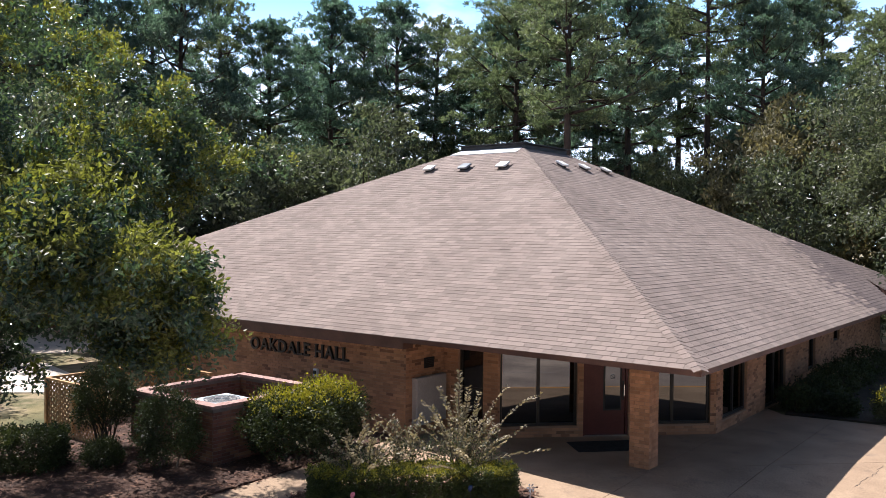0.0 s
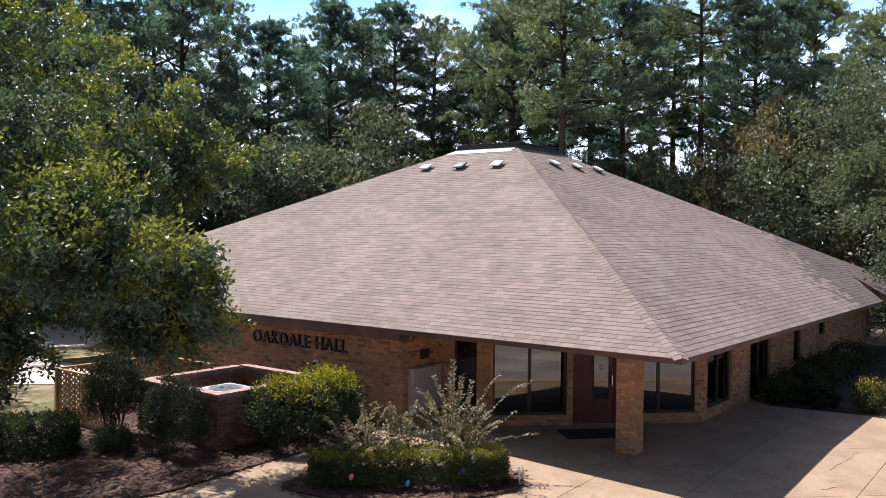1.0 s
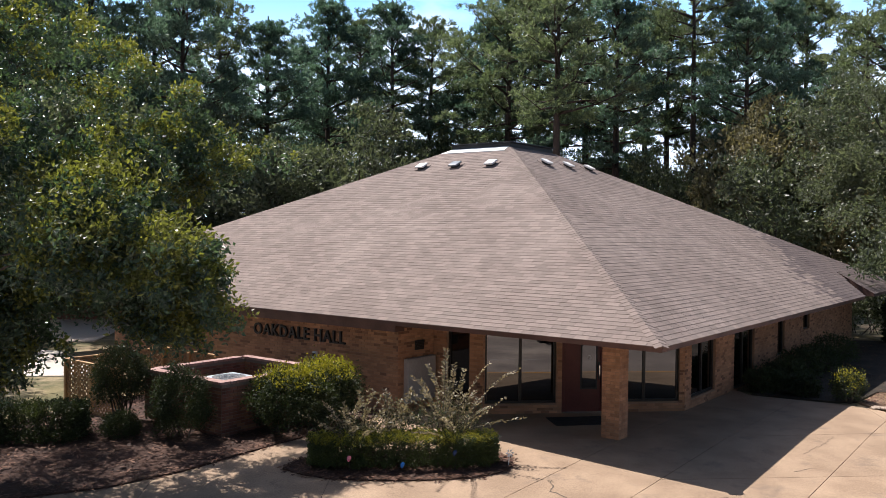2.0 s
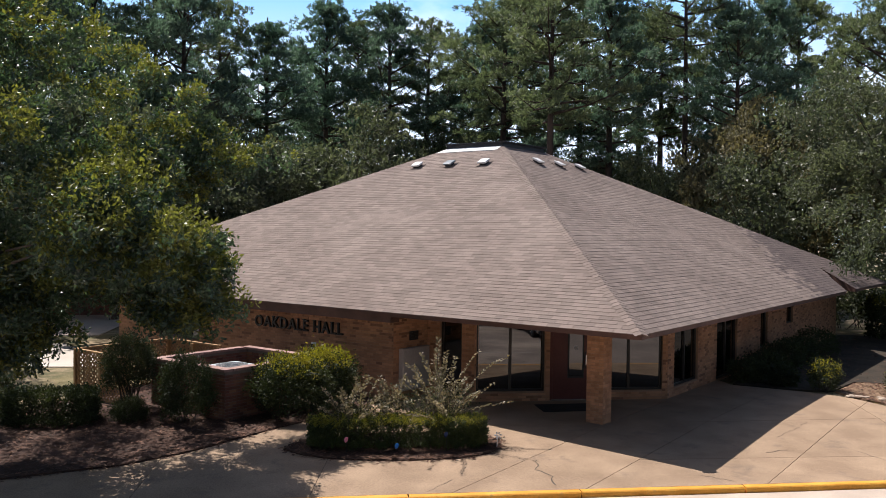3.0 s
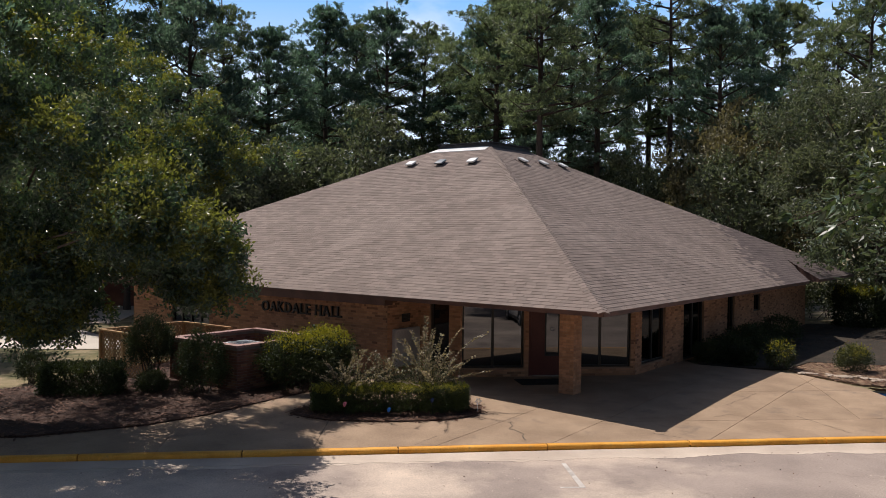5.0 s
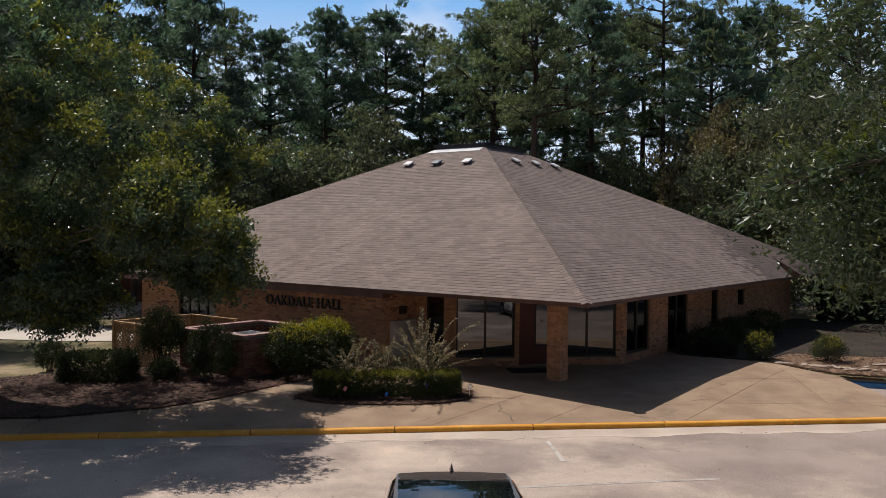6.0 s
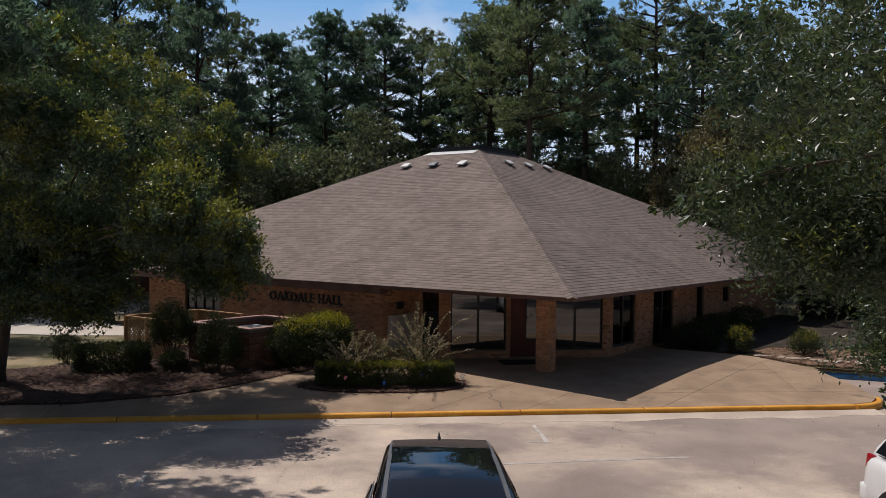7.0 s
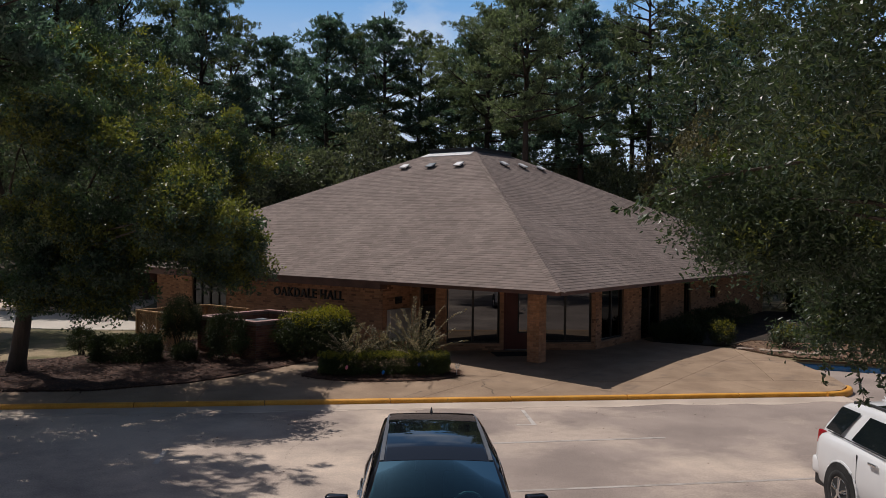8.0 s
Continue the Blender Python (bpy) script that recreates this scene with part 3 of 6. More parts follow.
# Off beyond the lawn: a bright drive and a low brick building.
bm = slab(bmesh.new(), [(-60, 30.5), (-60, 25.5), (-16, 26.2), (-9.5, 24.4), (-6.0, 24.2), (-7.5, 26.5), (-9.5, 29.5), (-14, 31.5)], -0.1, 0.0)
tagged(part("drive", bm, DRIVE), "bright concrete drive beyond the lawn", "drive", kind="structure")
bm = slab(bmesh.new(), [(-60, 42), (-60, 33.5), (-9, 32.0), (-9, 42)], -0.1, 0.0)
tagged(part("road", bm, ASPHALT), "grey asphalt lane in tree shade", "road", kind="structure")
far_house = thing("house", "low brown brick house among the trees", "house")
boxed("wall", (-26, 40, -0.1), (-9.5, 47, 2.4), RED_BRICK, far_house)
bm = bmesh.new()
vs = [bm.verts.new(p) for p in ((-27, 39.2, 2.3), (-8.5, 39.2, 2.3), (-8.5, 48, 2.3), (-27, 48, 2.3), (-23, 43.5, 4.4), (-12.5, 43.5, 4.4))]
for f in ((0, 1, 5, 4), (1, 2, 5), (2, 3, 4, 5), (3, 0, 4), (3, 2, 1, 0)):
    bm.faces.new([vs[i] for i in f])
part("roof", bm, ROOF_FAR, far_house)
for x in (-22, -18, -14):
    w = boxed("window", (x, 39.94, 0.9), (x + 1.4, 40.02, 2.0), BRONZE, far_house)
    boxed("pane", (x + 0.08, 39.925, 0.98), (x + 1.32, 39.935, 1.92), FILM_GLASS, w)

# ---- the hall ----
hall = thing("hall", "single-storey tan brick hall under a brown shingled hip roof", "building")
SL = (7.27 - EAVE) / 9.7
LEFT, RIGHT = 23.2, 25.0
CAP = (9.7, 12.1, 9.7, 12.4)
WALL_TOP = 2.22
BU, BH, JOINT = 0.203, 0.0677, 0.010
brick_mesh = bpy.data.meshes.new("brick")
bm = bmesh.new()
box(bm, (0.005, -0.008, 0.005), (BU - 0.005, 0.02, BH - 0.005))
bm.to_mesh(brick_mesh)
bm.free()
brick_mesh.materials.append(BRICK_ONE)
single_bricks = [0]


def wall(name, p, q, openings=(), z1=WALL_TOP, parent=None, brick_parts=0, soldier=False, thick=0.22, mats=(MORTAR, BRICK), z0=-0.05, from_course=0):
    """A brick wall from p to q (plan, hall axes), its face on the right hand going from p to q. Openings: (u0, u1, z0, z1) go through it."""
    P, R = W(*p), W(*q)
    d = R - P
    length = d.length
    d.normalize()
    n = Vector((d.y, -d.x, 0))
    m = Matrix(((d.x, -n.x, 0, P.x), (d.y, -n.y, 0, P.y), (0, 0, 1, 0), (0, 0, 0, 1)))
    cuts = sorted({0.0, length, *(u for o in openings for u in o[:2])})
    levels = sorted({z0, z1, *(max(z0, min(z1, z)) for o in openings for z in o[2:])})
    bm, grid = bmesh.new(), {}
    for u0, u1 in zip(cuts, cuts[1:]):
        for lo, hi in zip(levels, levels[1:]):
            if hi - lo < 0.004 or any(o[0] < (u0 + u1) / 2 < o[1] and o[2] < (lo + hi) / 2 < o[3] for o in openings):
                continue
            ring = [(u0, lo), (u1, lo), (u1, hi), (u0, hi)]
            for c in ring:
                if c not in grid:
                    grid[c] = bm.verts.new(m @ Vector((c[0], 0, c[1])))
            bm.faces.new([grid[c] for c in ring])
    got = bmesh.ops.extrude_face_region(bm, geom=list(bm.faces))
    bmesh.ops.translate(bm, vec=-n * thick, verts=[v for v in got["geom"] if isinstance(v, bmesh.types.BMVert)])
    ob = part(name, bm, mats[0], parent)
    verts, dark = [], []
    rng = random.Random(len(name) + int(length * 100))
    courses = int((z1 - 0.0) / BH)
    for c in range(courses):
        lo, hi = c * BH, (c + 1) * BH
        if soldier and c >= courses - 3:
            break
        u = -BU / 2 if c % 2 else 0.0
        while u < length:
            a, b = max(u, 0.0), min(u + BU, length)
            u += BU
            if b - a < 0.03:
                continue
            skip = False
            for o in openings:
                if lo + 0.01 < o[3] and hi - 0.01 > o[2] and a < o[1] and b > o[0]:
                    if a < o[0] - 0.03:
                        b = o[0]
                    elif b > o[1] + 0.03:
                        a = o[1]
                    else:
                        skip = True
            if skip or b - a < 0.03:
                continue
            if brick_parts and b - a > BU - 0.001 and single_bricks[0] < 300 and c >= from_course and c < from_course + brick_parts:
                one = place(new("brick", brick_mesh), ob)
                one.matrix_basis = m @ Matrix.Translation((a, 0, lo))
                single_bricks[0] += 1
                continue
            verts.append((a + JOINT / 2, b - JOINT / 2, lo + JOINT / 2, hi - JOINT / 2, rng.uniform(0.005, 0.009)))
            dark.append(rng.random() < 0.15)
    if soldier:
        lo, hi = (courses - 3) * BH, courses * BH
        u = 0.0
        while u + BH < length:
            verts.append((u + JOINT / 2, u + BH - JOINT / 2, lo + JOINT / 2, hi - JOINT / 2, 0.008))
            dark.append(rng.random() < 0.12)
            u += BH
    for flag, mat in ((False, mats[1]), (True, BRICK_DARK)):
        sel = [v for v, k in zip(verts, dark) if k == flag]
        if not sel:
            continue
        A = np.array(sel)
        u0, u1, lo, hi, h = A.T
        zero = np.full_like(h, 0.004)
        corners = []
        for y in (-h, zero):
            for uu, zz in ((u0, lo), (u1, lo), (u1, hi), (u0, hi)):
                corners.append(np.stack([uu, y, zz], 1))
        V = np.stack(corners, 1).reshape(-1, 3)
        M = np.array(m)
        V = V @ M[:3, :3].T + M[:3, 3]
        base = np.arange(len(sel))[:, None, None] * 8
        F = (base + np.array([[0, 1, 2, 3], [0, 4, 5, 1], [1, 5, 6, 2], [2, 6, 7, 3], [3, 7, 4, 0]])[None]).reshape(-1, 4)
        tagged(mesh_np("brickwork", V, F, mat, ob), kind="stuff")
    return ob


def window(p, q, z0, z1, mullions=(), inset=0.06, name="window", rails=(), bar=0.06, pane=None, skew=0.0):
    """A bronze-framed window between two plan points in hall axes: frame, mullions and panes."""
    P, R = W(*p), W(*q)
    d = R - P
    length = d.length
    d.normalize()
    n = Vector((d.y, -d.x, 0))
    m = Matrix(((d.x, -n.x, 0, P.x), (d.y, -n.y, 0, P.y), (0, 0, 1, 0), (0, 0, 0, 1)))
    w = part(name, box(bmesh.new(), (0, inset, z0), (length, inset + 0.09, z0 + bar), m, 0.006), BRONZE, hall, "dark bronze window frame")
    fr = bmesh.new()
    box(fr, (0, inset, z0 + bar), (bar, inset + 0.09, z1 - bar), m)
    box(fr, (length - bar, inset, z0 + bar), (length, inset + 0.09, z1 - bar), m)
    box(fr, (0, inset, z1 - bar), (length, inset + 0.09, z1), m)
    part("frame", fr, BRONZE, w)
    us = [bar, *mullions, length - bar]
    for u in mullions:
        part("mullion", box(bmesh.new(), (u - 0.035, inset - 0.004, z0 + bar), (u + 0.035, inset + 0.088, z1 - bar), m), BRONZE, w)
    for i in range(len(us) - 1):
        lo = us[i] + (0.035 if i else 0)
        hi = us[i + 1] - (0.035 if i + 2 < len(us) else 0)
        mid = Matrix.Translation(((lo + hi) / 2, inset + 0.045, 0))
        part("pane", box(bmesh.new(), ((lo - hi) / 2, -0.005, z0 + bar), ((hi - lo) / 2, 0.005, z1 - bar), m @ mid @ Matrix.Rotation(radians(skew), 4, "Z")), pane or FILM_GLASS, w)
    for z in rails:
        part("rail", box(bmesh.new(), (bar, inset + 0.02, z - 0.025), (length - bar, inset + 0.07, z + 0.025), m), BRONZE, w)
    return w


FB, SA, DG = 1.75, 1.65, 6.95          # recessed front wall, side wall, cut corner (a + b)
# (walls run so that the outside is on the right hand)
wall("wall", (20.9, FB), (13.45, FB), [(2.45, 4.65, 0.55, 2.1)], parent=hall)
window((20.9 - 2.45, FB), (20.9 - 4.65, FB), 0.55, 2.1, (0.55, 1.1, 1.65), rails=(1.3,), pane=PLAIN_GLASS)
wall("wall", (13.45, FB), (13.45, 0.4), parent=hall)
wall("wall", (13.45, 0.4), (6.7, 0.4), parent=hall, soldier=True, z1=2.1)
wall("wall", (6.7, 0.4), (6.7, FB + 0.4), parent=hall, z1=2.3, z0=0.0)
wall("wall", (6.7, FB), (DG - FB, FB), [(0.42, 1.1, 0.0, 2.1)], parent=hall)
window((6.28, FB), (5.6, FB), 0.0, 2.1, rails=(1.0,), name="side_door")
corner = W(DG - FB, FB)
x0 = corner.x


def U(x):
    return x - x0


wall("wall", (DG - FB, FB), (SA, DG - SA), [(U(3.58), U(5.33), 0.24, 2.15), (U(5.47), U(6.5), 0.0, 2.15), (U(6.66), U(8.42), 0.24, 2.15)], parent=hall)


def D(x):
    """The cut corner's wall runs along x: hall axes of the point at x on its face."""
    k = (x - TIP.x) / Q
    return ((DG - k) / 2, (DG + k) / 2)


window(D(3.58), D(5.33), 0.24, 2.15, (U(4.455) - U(3.58),), skew=-2.3)
window(D(6.66), D(8.42), 0.24, 2.15, (U(7.54) - U(6.66),), skew=-2.3)
wall("wall", (SA, DG - SA), (SA, 23.3), [(0.43, 2.1, 0.24, 2.1), (3.58, 5.35, 0.0, 2.1), (7.65, 8.4, 0.5, 1.9), (10.6, 11.4, 1.08, 1.72)], parent=hall)
window((SA, 5.73), (SA, 7.4), 0.24, 2.1, (0.83,))
window((SA, 8.88), (SA, 10.65), 0.0, 2.1, (0.88,))
window((SA, 12.95), (SA, 13.7), 0.5, 1.9)
window((SA, 15.9), (SA, 16.7), 1.08, 1.72, bar=0.04)
wall("wall", (SA, 23.3), (21.5, 23.3), parent=hall)
wall("wall", (20.9, 23.3), (20.9, FB), parent=hall)
bm = slab(bmesh.new(), [tuple(W(a, b).xy) for a, b in ((20.7, 2.0), (20.7, 23.1), (1.9, 23.1), (1.9, 5.3), (5.3, 1.9))], 0.0, 0.012)
part("floor", bm, SEAT, hall, "dark floor inside")

boxed("eave_board", (6.5, 0.06, 2.0), (22.0, 0.39, 2.16), FASCIA, hall, HALL, 0.008, "dark brown boxed eave")

# The post under the roof's near corner: four faces of brick round a core.
post = boxed("post", (1.58, 1.55, -0.05), (1.98, 1.95, 2.55), MORTAR, hall, HALL, label="square tan brick post")


def post_face(p, d, n, shift):
    """Bricks on one face of the post, two to a course."""
    m = Matrix(((d.x, -n.x, 0, p.x), (d.y, -n.y, 0, p.y), (0, 0, 1, 0), (0, 0, 0, 1)))
    for c in range(37):
        ends = (0.0, 0.203, 0.406) if (c + shift) % 2 else (0.0, 0.1, 0.305, 0.406)
        for a, b in zip(ends, ends[1:]):
            if b - a > 0.19 and single_bricks[0] < 300:
                one = place(new("brick", brick_mesh), post)
                one.matrix_basis = m @ Matrix.Translation((a, 0, c * BH))
                single_bricks[0] += 1
            else:
                bm = box(bmesh.new(), (a + 0.005, -0.008, c * BH + 0.005), (b - 0.005, 0.01, (c + 1) * BH - 0.005), m)
                part("half_brick", bm, BRICK_ONE, post)


da, db = Vector((-Q, Q, 0)), Vector((Q, Q, 0))
post_face(W(1.983, 1.55), -da, -db, 0)
post_face(W(1.58, 1.547), db, -da, 1)
post_face(W(1.577, 1.95), da, db, 0)
post_face(W(1.98, 1.953), -db, da, 1)

# The entrance door.
DY = W(*D(6)).y
door = boxed("door", (5.56, DY + 0.06, 0.02), (6.44, DY + 0.11, 2.1), DOOR_RED, hall, bevel=0.004, label="dark red door with a narrow glass light")
for x, y, z, u, v, w in ((5.47, 0.03, 0, 5.55, 0.14, 2.15), (6.45, 0.03, 0, 6.5, 0.14, 2.15)):
    boxed("door_frame", (x, DY + y, z), (u, DY + v, w), DOOR_RED, door)
boxed("threshold", (5.5, DY - 0.01, 0.0), (6.48, DY + 0.12, 0.03), CHROME, door, label="bright metal threshold")
boxed("light_frame", (5.94, DY + 0.052, 0.56), (6.36, DY + 0.062, 1.95), TRIM_BLACK, door)
boxed("pane", (5.98, DY + 0.044, 0.60), (6.32, DY + 0.053, 1.91), FILM_GLASS, door)
ring = [(6.15 + 0.05 * math.cos(t), DY + 0.041, 1.32 + 0.05 * math.sin(t)) for t in (2 * math.pi * k / 20 for k in range(21))]
bm = tube(bmesh.new(), ring, [0.007] * 21, 4)
tube(bm, [(6.11, DY + 0.041, 1.36), (6.19, DY + 0.041, 1.28)], [0.006, 0.006], 4)
part("sticker", bm, GREY_METAL, door, "round pale notice on the glass")
hb = bmesh.new()
tube(hb, [(6.40, DY - 0.01, 0.90), (6.40, DY - 0.01, 1.14)], [0.013, 0.013], 8)
for z in (0.92, 1.12):
    tube(hb, [(6.40, DY - 0.01, z), (6.40, DY + 0.06, z)], [0.012, 0.012], 6)
part("handle", hb, CHROME, door, "chrome pull handle")
boxed("push_plate", (6.378, DY + 0.052, 0.80), (6.422, DY + 0.06, 1.22), BRONZE, door)
ob = part("door_mat", box(bmesh.new(), (-0.75, -0.42, 0), (0.75, 0.42, 0.014), None, 0.004), RUBBER)
ob.matrix_basis = pose(5.72, 17.3, pave(5.7, 17.3) + 0.001, 0, 0, 2)
tagged(ob, "black rubber mat before the red door", "door mat")

# Fixings on the side of the lettered wall.
cab = boxed("meter_cabinet", (6.56, 0.6, 0.25), (6.69, 1.67, 1.30), PANEL_GREY, None, HALL, 0.012)
tagged(cab, "grey painted metal cabinet on the brick wall", "cabinet")
boxed("lid", (6.548, 0.62, 0.27), (6.562, 1.65, 1.28), PANEL_GREY, cab, HALL, 0.004)
vent = boxed("wall_vent", (6.66, 1.0, 1.47), (6.69, 1.33, 1.70), BLACK_METAL, None, HALL, 0.004)
tagged(vent, "dark square vent grille in the brick", "vent")
for k in range(5):
    boxed("slat", (6.648, 1.02, 1.495 + 0.038 * k), (6.66, 1.31, 1.515 + 0.038 * k), BRONZE, vent, HALL)
lamp = boxed("wall_socket", (9.38, 0.33, 1.05), (9.52, 0.392, 1.24), WHITE_METAL, None, HALL, 0.01)
tagged(lamp, "small white fitting on the lettered wall", "fixture")
boxed("lens", (9.41, 0.30, 1.12), (9.49, 0.335, 1.20), TRIM_BLACK, lamp, HALL, 0.008)

# Lettering, each letter standing proud of the wall.
sign = thing("lettering", "black metal letters on the tan brick wall", "lettering")
shapes, widths = [], []
for ch in "OAKDALE HALL":
    if ch == " ":
        shapes.append(None)
        widths.append(0.24)
        continue
    fc = bpy.data.curves.new("letter", "FONT")
    fc.body, fc.size, fc.extrude, fc.offset = ch, 1.0, 0.03, 0.012
    tmp = bpy.data.objects.new("letter", fc)
    me = bpy.data.meshes.new_from_object(tmp)
    bpy.data.objects.remove(tmp)
    co = np.array([v.co for v in me.vertices])
    lo, hi = co.min(0), co.max(0)
    for v in me.vertices:
        v.co = ((v.co.x - lo[0]), v.co.y, v.co.z)
    shapes.append(me)
    widths.append(hi[0] - lo[0])
gap = 0.13
total = sum(widths) + gap * (len(widths) - 1)
SPAN, TALL = 3.42, 0.31
k, u = SPAN / total, 0.0
SERIFS = {"O": [], "A": [(0.06, 0), (0.94, 0)], "K": [(0.1, 0), (0.1, 0.73), (0.92, 0), (0.85, 0.73)], "D": [(0.08, 0), (0.08, 0.73)], "L": [(0.1, 0), (0.1, 0.73)],
          "E": [(0.08, 0), (0.08, 0.73)], "H": [(0.09, 0), (0.09, 0.73), (0.91, 0), (0.91, 0.73)]}
for ch, me, w in zip("OAKDALE HALL", shapes, widths):
    if me:
        me.materials.append(LETTER)
        bm = bmesh.new()
        bm.from_mesh(me)
        for fx, fy in SERIFS[ch]:
            cx = fx * w
            box(bm, (cx - 0.10, fy - (0.045 if fy > 0.3 else 0.0), -0.03), (cx + 0.10, fy + (0.0 if fy > 0.3 else 0.045), 0.03))
        bm.to_mesh(me)
        bm.free()
        ob = place(new("letter", me), sign)
        cap_h = 0.73
        tall = TALL / cap_h
        o = W(11.81 - u * k, 0.365, 1.515)
        ob.matrix_basis = Matrix(((Q * k, 0, -Q, o.x), (-Q * k, 0, -Q, o.y), (0, tall, 0, o.z), (0, 0, 0, 1)))
    u += w + gap

# ---- the roof ----
NOTCH = ((0.0, 17.3), (1.55, 19.55), (0.0, 18.9))          # a cleft in the side eave where two roofs meet


def in_notch(a, b):
    return a < 1.55 and 17.3 + a * 1.452 < b < 18.9 + a * 0.419


roof = part("roof", slab(bmesh.new(), [tuple(W(a, b).xy) for a, b in ((0.03, 0.03), (0.03, 17.3), (1.58, 19.55), (0.03, 18.9), (0.03, RIGHT - 0.03), (LEFT - 0.03, RIGHT - 0.03), (LEFT - 0.03, 0.03))], 2.165, 2.18),
            SOFFIT, hall, "brown hip roof with a flat cap")
A0, A1, B0, B1 = CAP
bm = bmesh.new()
deck = [bm.verts.new(W(*p)) for p in ((0, 0, EAVE - 0.012), (LEFT, 0, EAVE - 0.012), (LEFT, RIGHT, EAVE - 0.012), (0, RIGHT, EAVE - 0.012),
                                      (A0, B0, 7.258), (A1, B0, 7.258), (A1, B1, 7.258), (A0, B1, 7.258), *((a, b, EAVE + SL * a - 0.012) for a, b in NOTCH))]
for f in ((0, 1, 5, 4), (0, 4, 7, 9, 8), (3, 10, 9, 7), (4, 5, 6, 7)):
    bm.faces.new([deck[i] for i in f])
part("deck", bm, FELT, roof)
bm = bmesh.new()
back = [bm.verts.new(W(*p)) for p in ((LEFT, 0, EAVE), (LEFT, RIGHT, EAVE), (0, RIGHT, EAVE), (A1, B0, 7.27), (A1, B1, 7.27), (A0, B1, 7.27))]
for f in ((0, 1, 4, 3), (1, 2, 5, 4)):
    bm.faces.new([back[i] for i in f])
part("back_slope", bm, SHINGLE, roof)

TAB, STEP = 0.305, 0.127
RUN = math.sqrt(1 + SL * SL)
shingle_mesh = bpy.data.meshes.new("shingle")
bm = bmesh.new()
sv = [bm.verts.new(p) for p in ((0.004, 0, 0.008), (TAB - 0.004, 0, 0.008), (TAB - 0.004, STEP * RUN + 0.02, 0.0), (0.004, STEP * RUN + 0.02, 0.0), (0.004, 0, -0.004), (TAB - 0.004, 0, -0.004))]
for f in ((0, 1, 2, 3), (4, 5, 1, 0), (4, 0, 3), (5, 2, 1)):
    bm.faces.new([sv[i] for i in f])
bm.to_mesh(shingle_mesh)
bm.free()
shingle_mesh.materials.append(SHINGLE_ONE)
shingles = [0]


def shingle_slope(front, far_corner, far_cap, singles):
    """Lays tabs course by course on one slope: front runs along a and climbs with b, the other the other way round."""
    rng = random.Random(21 if front else 22)
    verts, faces, in_shade = [], [], []
    flip = (lambda u, v, z: (u, v, z)) if front else (lambda u, v, z: (v, u, z))
    along, climb = (da, db) if front else (db, da)
    up = (climb + Vector((0, 0, SL))).normalized()
    rows = int(9.7 / STEP)
    made = 0
    for k in range(rows):
        v0, v1 = k * STEP - 0.02, (k + 1) * STEP
        lo0, lo1 = max(v0, 0), v1
        hi0 = far_corner - (far_corner - far_cap) * v0 / 9.7
        hi1 = far_corner - (far_corner - far_cap) * v1 / 9.7
        u = (k % 2) * TAB / 2 + (k % 7) * 0.02 + rng.uniform(0, 0.02) - TAB
        while u < hi0:
            s0, e0 = max(u + 0.004, lo0), min(u + TAB - 0.004, hi0)
            s1, e1 = max(u + 0.004, lo1), min(u + TAB - 0.004, hi1)
            full = u + 0.004 >= lo1 and u + TAB - 0.004 <= hi1
            u += TAB
            if e0 - s0 < 0.02 or (not front and in_notch((v0 + v1) / 2, (s0 + e0) / 2)):
                continue
            if full and made < singles and u < 4.6 and k < 14:
                ob = place(new("shingle", shingle_mesh), roof)
                start = u - TAB if not front else u
                o = W(*flip(start, v0, EAVE + SL * v0))
                x = -along if front else along
                n = x.cross(up)
                ob.matrix_basis = Matrix(((x.x, up.x, n.x, o.x), (x.y, up.y, n.y, o.y), (x.z, up.z, n.z, o.z), (0, 0, 0, 1)))
                made += 1
                continue
            e1, s1 = max(e1, s1), min(s1, max(e1, s1))
            z0, z1 = EAVE + SL * v0, EAVE + SL * (v1 + 0.018)
            lift = 0.007 + rng.uniform(-0.002, 0.003)
            i = len(verts)
            verts += [flip(s0, v0, z0 + lift), flip(e0, v0, z0 + lift), flip(e1, v1 + 0.018, z1), flip(s1, v1 + 0.018, z1),
                      flip(s0, v0, z0 - 0.006), flip(e0, v0, z0 - 0.006)]
            faces += [(i, i + 1, i + 2, i + 3), (i + 4, i + 5, i + 1, i)]
            # worn: chance of a dark tab, growing towards the shaded far end
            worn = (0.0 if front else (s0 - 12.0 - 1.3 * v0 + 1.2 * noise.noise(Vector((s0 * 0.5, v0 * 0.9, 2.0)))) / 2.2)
            in_shade += [rng.random() < worn] * 2
    M = np.array(HALL)
    V = np.array(verts) @ M[:3, :3].T + M[:3, 3]
    F, in_shade = np.array(faces), np.array(in_shade)
    tagged(mesh_np("shingle_field", V, F[~in_shade], SHINGLE, roof), kind="stuff")
    if in_shade.any():
        tagged(mesh_np("shingle_field", V, F[in_shade], SHINGLE_SHADE, roof, "darker shingles carrying the slope's shade"), kind="stuff")


